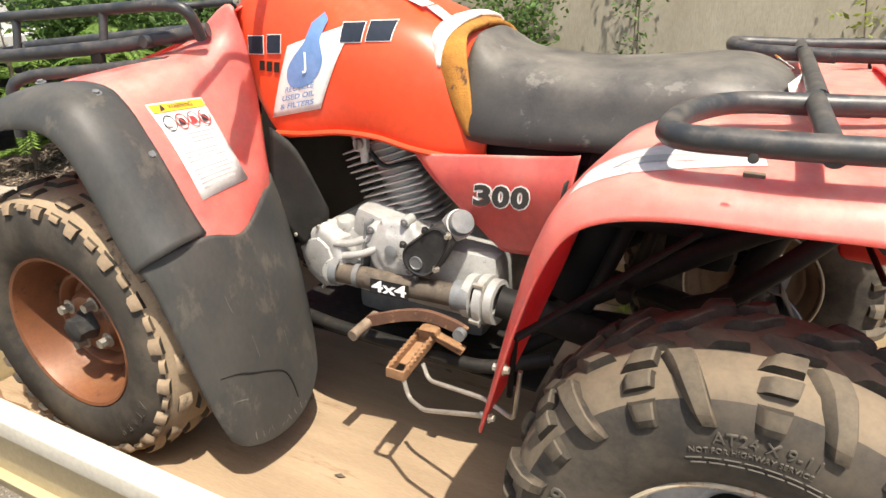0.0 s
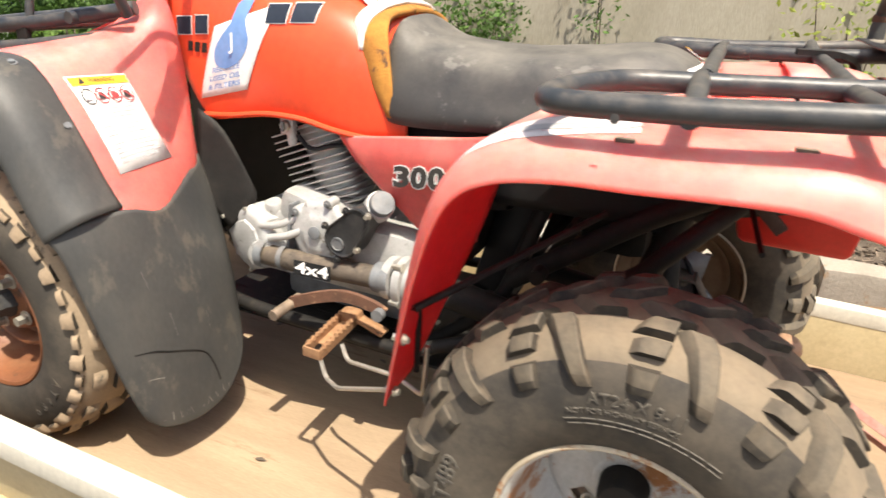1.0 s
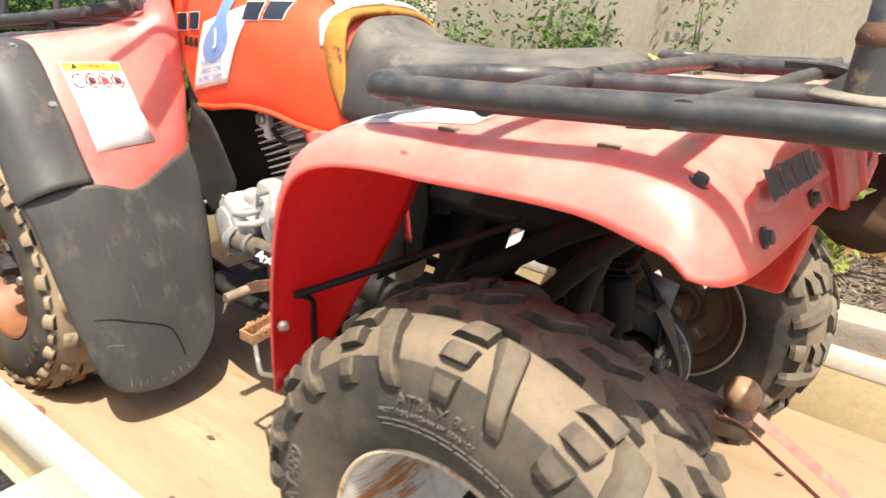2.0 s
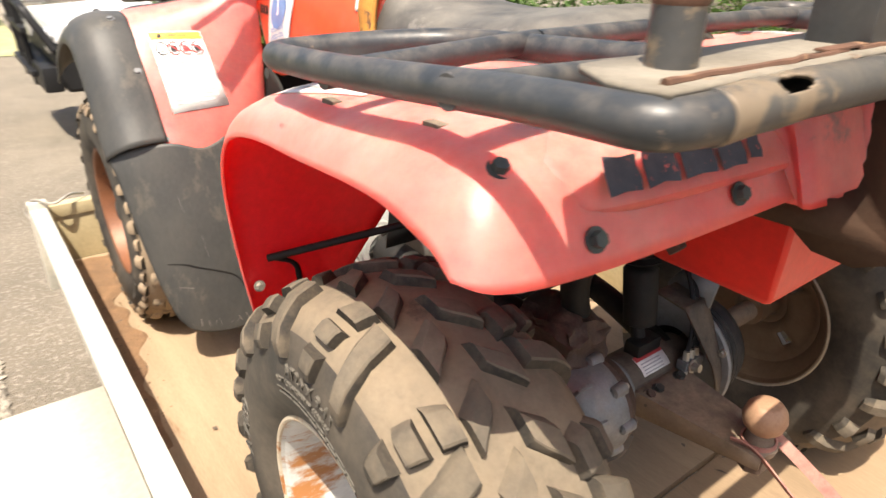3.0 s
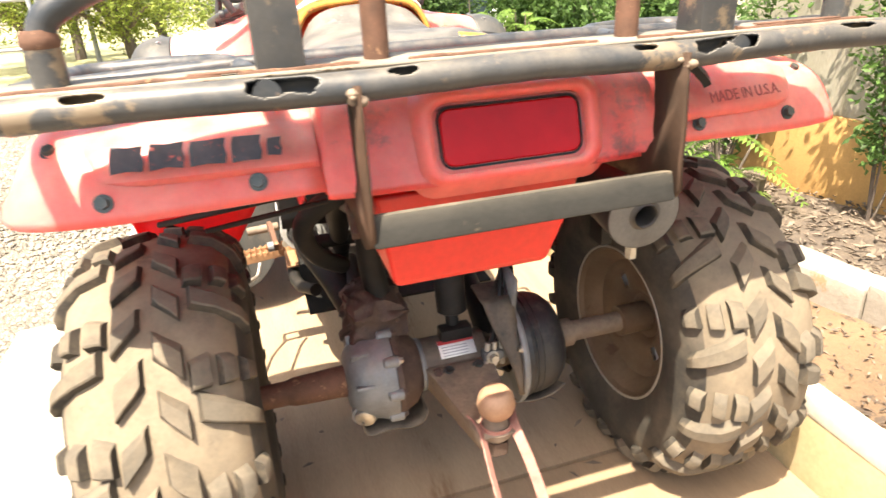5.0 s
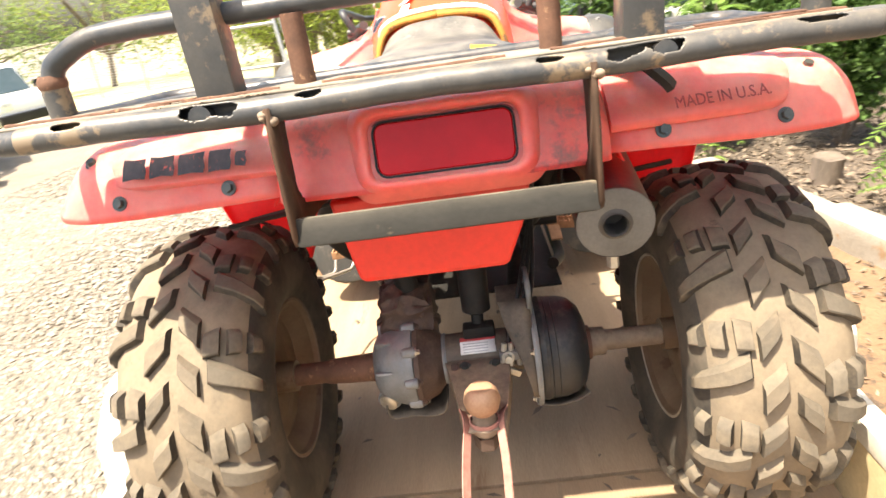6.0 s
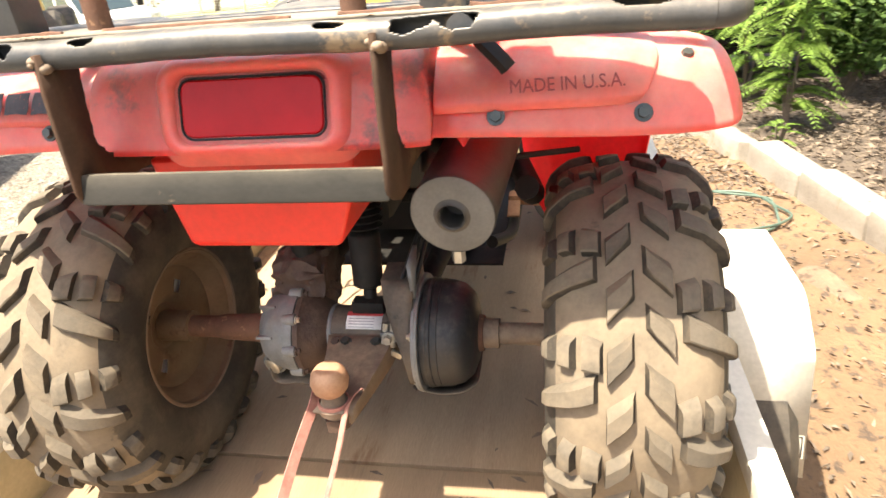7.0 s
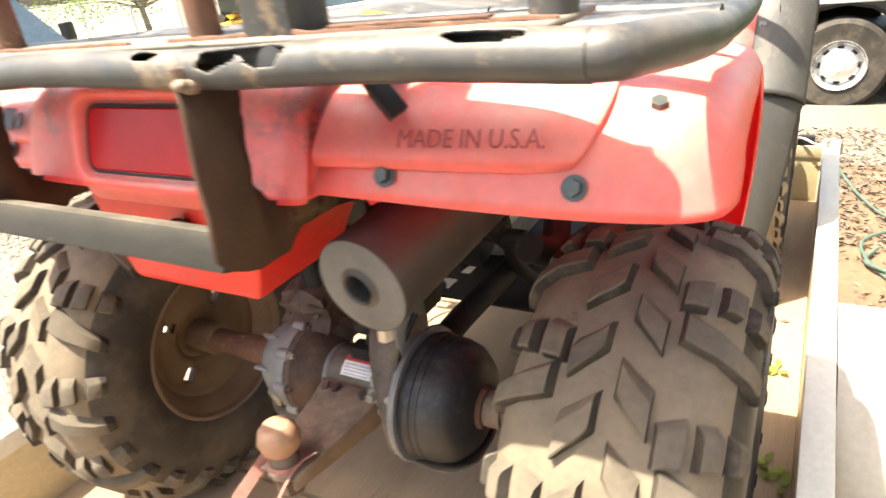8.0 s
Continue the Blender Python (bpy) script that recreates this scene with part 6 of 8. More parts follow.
# a crusty lip of old weld along the plate's edge
for y0, y1 in ((-0.50, -0.30), (-0.285, -0.17), (-0.12, 0.09), (0.14, 0.225), (0.27, 0.462)):
    line = [Vector((0.310 + 0.003 * noise.noise((y * 25, 3, 0)), y, 0.8675 + 0.0015 * noise.noise((y * 40, 9, 0)))) for y in (y0 + (y1 - y0) * i / 30 for i in range(31))]
    part("weld_lip", sweep(bmesh.new(), line, [0.0022 + 0.0016 * abs(noise.noise((p.y * 35, 0, 2))) for p in line], 7), RUST, rack)
# a lifted strip of scale along the plate's edge
for y0, y1, x, z in ((-0.33, -0.27, 0.306, 0.8695), (0.30, 0.42, 0.306, 0.8705)):
    part("edge_strip", boxed((x, (y0 + y1) / 2, z), (0.010, y1 - y0, 0.002), None, 0.0008), RUST, rack)

# carrier frame over the crossbar
for sgn in (1, -1):
    part("upright", bar((0.276, -0.447 * sgn, 0.864), (0.276, -0.447 * sgn, 0.908), 0.0155, seg=20), WORNSTEEL, rack, "stub of rusted pipe")
    part("collar", turned([(-0.004, 0.0155), (0.0, 0.0172), (0.006, 0.0165), (0.012, 0.0135)], (0.276, -0.447 * sgn, 0.904), (0, 0, 1), 20), RUST, rack)
    part("flat_upright", boxed((0.287, -0.246 * sgn, 0.96), (0.046, 0.046, 0.192), Matrix.Rotation(0.02 * sgn, 3, "X"), 0.003), WORNSTEEL, rack, "box-section upright")
    part("rod_upright", bar((0.277, -0.146 * sgn, 0.864), (0.277, -0.146 * sgn, 0.945), 0.0135, seg=16), RUST, rack)
part("upper_tube", pipe([(0.276, -0.447, 0.905), (0.275, -0.440, 0.925), (0.272, -0.395, 0.950), (0.27, -0.33, 0.954), (0.27, 0.33, 0.954), (0.272, 0.395, 0.950), (0.275, 0.440, 0.925), (0.276, 0.447, 0.905)], 0.0128, 0.045, 16), TUBE, rack, "upper rail of the carrier")

# gusset plates and lower bar
for sgn in (1, -1):
    outline = [(0.348, 0.852), (0.353, 0.775), (0.357, 0.700), (0.350, 0.688), (0.318, 0.673), (0.280, 0.674), (0.258, 0.690), (0.20, 0.688), (0.13, 0.676), (0.125, 0.698), (0.233, 0.714), (0.288, 0.727), (0.303, 0.748), (0.299, 0.785), (0.292, 0.825), (0.287, 0.850)]
    edge = []
    for p, q in zip(outline, outline[1:] + outline[:1]):
        steps = 5 if p[0] < 0.31 and p[1] > 0.72 else 2
        for k in range(steps):
            edge.append((p[0] + (q[0] - p[0]) * k / steps + rr.uniform(-0.0016, 0.0016), p[1] + (q[1] - p[1]) * k / steps + rr.uniform(-0.0012, 0.0012)))
    bm = bmesh.new()
    bm.faces.new([bm.verts.new((x, -0.181 * sgn, z)) for x, z in edge])
    part("gusset", bm, PLATEBROWN, rack, "flame-cut steel gusset plate, brown with rust", solid=0.006)
    blob = bmesh.new()
    for k in range(7):
        bmesh.ops.create_icosphere(blob, subdivisions=2, radius=rr.uniform(0.004, 0.008), matrix=Matrix.Translation((0.340 + rr.uniform(-0.012, 0.008), -0.181 * sgn + rr.uniform(-0.006, 0.006), 0.842 + rr.uniform(-0.006, 0.006))) @ Matrix.Diagonal((1.2, 1.0, 0.8, 1)))
    tagged(part("weld_lump", blob, HITCH, rack), kind="stuff")
part("lower_bar", boxed((0.338, 0.0, 0.700), (0.026, 0.362, 0.036), Matrix.Rotation(-0.3, 3, "Y"), 0.006), DUSTYBAR, rack, "worn square-tube lower bar")

# seat
SEAT = []
for x, zt, zb, wt, wb, zs in ((-0.572, 0.850, 0.80, 0.060, 0.112, 0.828), (-0.562, 0.866, 0.735, 0.08, 0.142, 0.838), (-0.545, 0.862, 0.690, 0.098, 0.160, 0.834), (-0.50, 0.838, 0.684, 0.112, 0.170, 0.812), (-0.43, 0.828, 0.688, 0.125, 0.178, 0.800), (-0.33, 0.828, 0.696, 0.135, 0.186, 0.800),
                              (-0.22, 0.838, 0.708, 0.140, 0.188, 0.808), (-0.14, 0.848, 0.724, 0.138, 0.182, 0.816), (-0.085, 0.846, 0.740, 0.127, 0.170, 0.812), (-0.042, 0.830, 0.756, 0.108, 0.148, 0.802), (-0.016, 0.804, 0.772, 0.075, 0.108, 0.790)):
    SEAT.append([(x, -wb, zb), (x, -wb - 0.006, zb + 0.02), (x, -wb + 0.004, (zb + zs) / 2), (x, -wt - 0.022, zs), (x, -wt * 0.75, zt - 0.006), (x, 0, zt), (x, wt * 0.75, zt - 0.006), (x, wt + 0.022, zs), (x, wb - 0.004, (zb + zs) / 2), (x, wb + 0.006, zb + 0.02), (x, wb, zb)])
bm = sheet(SEAT, 41, 41)
for v in bm.verts:
    v.co += Vector(noise.noise_vector(v.co * 12)) * 0.0025
seat = part("seat", bm, VINYL, bike, "dusty black vinyl seat with the cover torn at the front", smooth=75, solid=0.004, offset=-1)
for sgn in (1, -1):
    rows = [[(-0.540, -0.160, 0.700), (-0.532, -0.164, 0.694), (-0.524, -0.160, 0.690)],
            [(-0.572, -0.158, 0.752), (-0.553, -0.163, 0.748), (-0.532, -0.160, 0.744)],
            [(-0.602, -0.146, 0.812), (-0.580, -0.153, 0.812), (-0.548, -0.148, 0.808)],
            [(-0.622, -0.122, 0.850), (-0.600, -0.130, 0.856), (-0.562, -0.126, 0.848)],
            [(-0.628, -0.08, 0.864), (-0.604, -0.085, 0.875), (-0.57, -0.085, 0.864)],
            [(-0.628, 0.0, 0.871), (-0.604, 0.0, 0.882), (-0.57, 0.0, 0.870)]]
    part("bare_foam", sheet([[(x, y * sgn, z) for x, y, z in q] for q in rows], 18, 9), AMBER, seat, "bare ochre foam where the cover has torn", solid=0.012, smooth=60)
    rows = [[(-0.606, -0.153, 0.806), (-0.602, -0.155, 0.806), (-0.598, -0.156, 0.806)], [(-0.620, -0.140, 0.832), (-0.608, -0.146, 0.833), (-0.597, -0.148, 0.830)], [(-0.630, -0.128, 0.852), (-0.608, -0.139, 0.860), (-0.592, -0.140, 0.856)], [(-0.636, -0.085, 0.870), (-0.606, -0.09, 0.885), (-0.583, -0.089, 0.879)], [(-0.636, 0.0, 0.878), (-0.606, 0.0, 0.892), (-0.586, 0.0, 0.886)]]
    part("torn_lining", sheet([[(x, y * sgn, z) for x, y, z in q] for q in rows], 12, 6), WHITE, seat, "scrap of white lining", solid=0.006, smooth=60)
part("seat_label", sheet([[(-0.062, 0.06, 0.843), (-0.032, 0.06, 0.826)], [(-0.062, 0.115, 0.835), (-0.037, 0.115, 0.818)]], 5, 5), WHITE, seat, "white warning label", solid=0.001)
part("label_heading", sheet([[(-0.066, 0.06, 0.8462), (-0.055, 0.06, 0.841)], [(-0.066, 0.115, 0.8382), (-0.0565, 0.115, 0.8335)]], 4, 4), YELLOW, seat, "yellow heading", solid=0.001)
part("rear_scrap", sheet([[(-0.032, -0.132, 0.792), (-0.008, -0.04, 0.796)], [(-0.044, -0.122, 0.826), (-0.024, -0.04, 0.832)]], 4, 6), WHITE, seat, "worn pale edge", solid=0.002)

# fuel tank cover
TANK = []
for x, zt, zb, wt, wb, wm in ((-1.035, 0.985, 0.80, 0.10, 0.172, 0.170), (-1.0, 0.985, 0.72, 0.105, 0.178, 0.176), (-0.95, 0.975, 0.648, 0.11, 0.180, 0.182), (-0.88, 0.960, 0.655, 0.112, 0.182, 0.186), (-0.80, 0.940, 0.668, 0.112, 0.180, 0.186), (-0.72, 0.918, 0.668, 0.11, 0.176, 0.182), (-0.65, 0.898, 0.655, 0.105, 0.170, 0.172), (-0.59, 0.872, 0.648, 0.09, 0.164, 0.162), (-0.54, 0.80, 0.648, 0.09, 0.158, 0.156), (-0.503, 0.72, 0.650, 0.1, 0.152, 0.15)):
    zm = (zt + zb) / 2
    TANK.append([(x, -wb + 0.012, zb - 0.004), (x, -wb, zb + 0.008), (x, -wm - 0.004, zb + (zt - zb) * 0.3), (x, -wm + 0.004, zb + (zt - zb) * 0.62), (x, -wt - 0.028, zt - 0.035), (x, -wt * 0.6, zt - 0.006), (x, 0, zt), (x, wt * 0.6, zt - 0.006), (x, wt + 0.028, zt - 0.035), (x, wm - 0.004, zb + (zt - zb) * 0.62), (x, wm + 0.004, zb + (zt - zb) * 0.3), (x, wb, zb + 0.008), (x, wb - 0.012, zb - 0.004)])
tank = part("tank_cover", sheet(TANK, 40, 37), TANKRED, bike, "orange-red plastic fuel tank cover", smooth=60, solid=0.004)
part("tank_lip", sweep(bmesh.new(), curve3([(-0.955, -0.182, 0.648), (-0.88, -0.186, 0.656), (-0.80, -0.184, 0.669), (-0.72, -0.180, 0.669), (-0.65, -0.174, 0.656), (-0.58, -0.166, 0.649), (-0.505, -0.158, 0.652)], 24), 0.006, 8), TANKRED, tank)
for a, b in (((-0.66, -0.07, 0.898), (-0.60, -0.085, 0.868)), ((-0.70, -0.065, 0.908), (-0.675, -0.075, 0.902))):
    m = plane_at(Vector(a).lerp(Vector(b), 0.5) + Vector((0, -0.004, 0.006)), Vector(b) - Vector(a), (0, 0.9, 0.3))
    part("tank_flash", flat_shape([(-0.035, -0.012), (0.03, -0.012), (0.035, 0.012), (-0.028, 0.012)], m), WHITE, tank, "white printed flash")


tank_skin = skin(tank)


def on_tank(x, z, lift=0.003):
    hit, n, _, _ = tank_skin.ray_cast(Vector((x, -0.5, z)), Vector((0, 1, 0)), 0.6)
    return (hit if hit else Vector((x, -0.18, z))) - Vector((0, lift + 0.001, 0))


def wrapped(points, n=6, lift=0.0035):
    """A thin sheet laid on the tank between four corners (x, z)."""
    (a, b, c, d) = [Vector((x, 0, z)) for x, z in points]
    rows = []
    for i in range(n + 1):
        l, q = a.lerp(d, i / n), b.lerp(c, i / n)
        rows.append([on_tank(p.x, p.z, lift) for p in (l.lerp(q, j / n) for j in range(n + 1))])
    return sheet(rows)


part("oil_sticker", wrapped([(-0.957, 0.680), (-0.834, 0.713), (-0.763, 0.875), (-0.905, 0.824)], 12), WHITE, tank, "white recycling sticker with torn corners", solid=0.0006)
rows = []
for i in range(19):
    v = -0.04 + 0.14 * i / 18
    if v < 0.02:
        half_w = math.sqrt(max(0.0, 0.0016 - v * v)) + 0.0004
    else:
        half_w = 0.0346 + (0.0165 - 0.0346) * min(1.0, (v - 0.02) / 0.03)
    half_w *= 1.0 if v < 0.085 else (0.1005 - v) / 0.0155
    rows.append([on_tank(-0.866 + u * half_w + 0.34 * v, 0.787 + v + 0.2 * u * half_w, 0.0048) for u in (-1, -0.6, -0.2, 0.2, 0.6, 1)])
part("oil_drop", sheet(rows), BLUE, tank, "blue printed oil drop")
for text, x, z, w in (("RECYCLE", -0.879, 0.749, 0.07), ("USED OIL", -0.884, 0.732, 0.08), ("& FILTERS", -0.889, 0.715, 0.084)):
    me = lettering(text, 0.0145, 0.0, w, 0.0003)
    for v in me.vertices:
        v.co = on_tank(x + v.co.x + 0.3 * v.co.y, z + 0.26 * v.co.x + v.co.y, 0.0062)
    me.materials.clear()
    part("sticker_text", me, BLUE, tank).data.materials.append(BLUE)
m = plane_at(on_tank(-0.862, 0.80, 0.0058), (1, 0, 0.1), on_tank(-0.86, 0.83, 0.005) - on_tank(-0.862, 0.80, 0.005))
write("drop_letter", "J", 0.042, m, WHITE, tank)
for x, z, w, h in ((-0.985, 0.818, 0.042, 0.036), (-0.939, 0.823, 0.036, 0.036), (-0.768, 0.855, 0.044, 0.036), (-0.716, 0.86, 0.048, 0.036)):
    part("maker_mark", wrapped([(x - w / 2, z - h / 2), (x + w / 2, z - h / 2 + 0.003), (x + w / 2, z + h / 2 + 0.003), (x - w / 2, z + h / 2)], 3, 0.0042), WHITE, tank, "white outline of the maker's mark")
    part("maker_mark", wrapped([(x - w / 2 + 0.0014, z - h / 2 + 0.0016), (x + w / 2 - 0.0014, z - h / 2 + 0.0044), (x + w / 2 - 0.0014, z + h / 2 + 0.0016), (x - w / 2 + 0.0014, z + h / 2 - 0.0014)], 3, 0.0052), SLATE, tank, "dark blue maker's mark")
for k in range(3):
    x = -0.972 + k * 0.019
    part("model_mark", wrapped([(x - 0.007, 0.772), (x + 0.007, 0.773), (x + 0.009, 0.792), (x - 0.005, 0.791)], 2, 0.0045), DARKMETAL, tank, "dark bar of a worn model name")

# side panels below the seat
for sgn in (1, -1):
    rows = [[(-0.640, -0.168 * sgn, 0.646), (-0.50, -0.185 * sgn, 0.668), (-0.36, -0.205 * sgn, 0.690), (-0.318, -0.213 * sgn, 0.700)],
            [(-0.60, -0.178 * sgn, 0.610), (-0.49, -0.196 * sgn, 0.622), (-0.37, -0.22 * sgn, 0.640), (-0.322, -0.228 * sgn, 0.648)],
            [(-0.535, -0.178 * sgn, 0.555), (-0.47, -0.19 * sgn, 0.560), (-0.38, -0.21 * sgn, 0.575), (-0.330, -0.218 * sgn, 0.581)],
            [(-0.455, -0.172 * sgn, 0.488), (-0.43, -0.178 * sgn, 0.490), (-0.37, -0.19 * sgn, 0.50), (-0.335, -0.196 * sgn, 0.504)]]
    panel = part("side_panel", sheet(rows, 16, 16), RED, bike, "red side panel under the seat", solid=0.004, smooth=60)
    if sgn == 1:
        m = plane_at((-0.450, -0.2065, 0.604), (0.11, -0.021, 0.018), (0.02, 0.02, 1))
        shear = Matrix(((1, 0.16, 0, 0), (0, 1, 0, 0), (0, 0, 1, 0), (0, 0, 0, 1)))
        for k, digit in enumerate("300"):
            spot = m @ Matrix.Translation((0.0385 * (k - 1), -0.001, 0.0)) @ shear
            outline = write("numeral_outline", digit, 0.05, spot @ Matrix.Translation((0, 0, 0.0024)), WHITE, panel, width=0.0405, bold=0.0046, label="white outline of the numerals")
            write("numeral", digit, 0.05, spot @ Matrix.Translation((0, 0, 0.0032)), INK, outline, width=0.0365, bold=0.0022, label="black numerals")

# front fender, red
FF = [
    [(-0.905, -0.455, 0.522), (-0.893, -0.400, 0.494), (-0.908, -0.320, 0.498), (-0.935, -0.240, 0.502), (-0.945, -0.215, 0.50)],
    [(-0.945, -0.458, 0.580), (-0.929, -0.410, 0.580), (-0.936, -0.300, 0.580), (-0.948, -0.235, 0.585), (-0.968, -0.205, 0.59)],
    [(-0.990, -0.464, 0.662), (-0.976, -0.425, 0.662), (-0.974, -0.300, 0.662), (-0.975, -0.225, 0.67), (-0.985, -0.193, 0.68)],
    [(-1.040, -0.472, 0.728), (-1.030, -0.430, 0.735), (-1.010, -0.310, 0.738), (-1.000, -0.225, 0.75), (-1.0, -0.187, 0.77)],
    [(-1.095, -0.476, 0.760), (-1.085, -0.430, 0.772), (-1.055, -0.310, 0.792), (-1.03, -0.225, 0.818), (-1.02, -0.187, 0.852)],
    [(-1.200, -0.472, 0.757), (-1.190, -0.425, 0.770), (-1.150, -0.310, 0.788), (-1.08, -0.225, 0.828), (-1.05, -0.187, 0.89)],
    [(-1.320, -0.462, 0.715), (-1.320, -0.410, 0.732), (-1.300, -0.310, 0.748), (-1.25, -0.220, 0.768), (-1.18, -0.187, 0.80)],
    [(-1.430, -0.445, 0.650), (-1.430, -0.390, 0.672), (-1.430, -0.300, 0.69), (-1.43, -0.200, 0.70), (-1.42, -0.15, 0.73)],
]
ffender = part("front_fender", sheet(FF, 36, 24), RED, bike, "faded red front fender", solid=0.004, smooth=60)
part("front_fender", sheet([[(x, -y, z) for x, y, z in q] for q in FF], 36, 24), RED, bike, "faded red front fender", solid=0.004, smooth=60)
part("nose", sheet([[(-1.02, y, 0.878 + 0.08 * (1 - abs(y) / 0.2)) for y in (-0.187, -0.1, 0, 0.1, 0.187)], [(-1.2, y, 0.802 + 0.03 * (1 - abs(y) / 0.2)) for y in (-0.187, -0.1, 0, 0.1, 0.187)], [(-1.42, y, 0.735) for y in (-0.15, -0.08, 0, 0.08, 0.15)]], 9, 9), RED, ffender, "red nose cowl", solid=0.004)
part("cowl_screw", bolted((-1.015, -0.192, 0.90), (0.2, -1, 0.2), 0.006, 0.004), ZINC, ffender)

# warning sticker on the left front fender
st = [Vector(p) for p in ((-0.931, -0.426, 0.581), (-0.942, -0.302, 0.582), (-1.012, -0.323, 0.735), (-1.036, -0.430, 0.736))]
right, upv = st[1] - st[0], st[3] - st[0]
nrm = right.cross(upv).normalized()
if nrm.x < 0:
    nrm = -nrm


front_skin = skin(ffender)


def on_sticker(u, v, lift):
    p = (st[0].lerp(st[1], u)).lerp(st[3].lerp(st[2], u), v)
    hit, n, _, _ = front_skin.ray_cast(p + nrm * 0.2, -nrm, 0.4)
    return (hit if hit else p) + nrm * (lift - 0.001)


def patch_on(u0, u1, v0, v1, lift, n=4):
    return sheet([[on_sticker(u0 + (u1 - u0) * i / n, v0 + (v1 - v0) * j / n, lift) for i in range(n + 1)] for j in range(n + 1)])


sticker = part("warning_sticker", patch_on(0, 1, 0, 1, 0.005), WHITE, ffender, "white warning sticker with a yellow heading", solid=0.0006)
part("heading", patch_on(0.02, 0.98, 0.895, 0.985, 0.0062), YELLOW, sticker, "yellow heading band")
me = lettering("WARNING", 0.0135, 0.0, 0.055)
for v in me.vertices:
    v.co = on_sticker(0.53 + v.co.x / right.length, 0.94 + v.co.y / upv.length, 0.0074)
me.materials.clear()
part("heading_text", me, INK, sticker).data.materials.append(INK)
part("hazard_sign", flat_shape([(-0.007, -0.005), (0.007, -0.005), (0, 0.007)], plane_at(on_sticker(0.2, 0.94, 0.007), right, upv)), INK, sticker)
for k in range(4):
    m = plane_at(on_sticker(0.17 + 0.22 * k, 0.775, 0.0066), right, upv)
    rim = bmesh.new()
    pts = [m @ Vector((0.0125 * math.cos(a), 0.0145 * math.sin(a), 0)) for a in (2 * math.pi * i / 24 for i in range(26))]
    sweep(rim, pts, 0.0011, 5, caps=False)
    ink = GREYINK if k == 0 else REDINK
    sign = part("pictogram", rim, INK if k == 0 else REDINK, sticker)
    part("pictogram_shape", flat_shape([(-0.008, -0.006), (0.002, -0.008), (0.008, -0.003), (0.005, 0.004), (-0.001, 0.007), (-0.007, 0.003)], m), INK if k % 2 else ink, sign)
    if k:
        part("slash", flat_shape([(-0.009, 0.008), (-0.007, 0.0095), (0.0095, -0.008), (0.0075, -0.0095)], m @ Matrix.Translation((0, 0, 0.0006))), REDINK, sign)
rr = random.Random(6)
for k in range(13):
    v = 0.63 - k * 0.045
    if k in (3, 7):
        continue
    part("text_bar", patch_on(0.1 + (0.25 if k < 3 else 0), rr.uniform(0.72, 0.92), v, v + 0.016, 0.0062, 1), GREYINK, sticker)

# black mudguard flare and flap
def flare_rows():
    centre = Vector((FRX, 0, 0.28))
    rows = []
    for x, z in ((-1.44, 0.63), (-1.38, 0.685), (-1.32, 0.722), (-1.20, 0.762), (-1.095, 0.766), (-1.04, 0.734), (-0.99, 0.668), (-0.945, 0.588), (-0.905, 0.53)):
        d = (Vector((centre.x, 0, centre.z)) - Vector((x, 0, z))).normalized()
        rows.append([(x, -0.452, z + 0.003), (x - 0.002 * d.x, -0.500, z + 0.004), (x + d.x * 0.012, -0.540, z + d.z * 0.010), (x + d.x * 0.045, -0.566, z + d.z * 0.042), (x + d.x * 0.06, -0.568, z + d.z * 0.058)])
    return rows


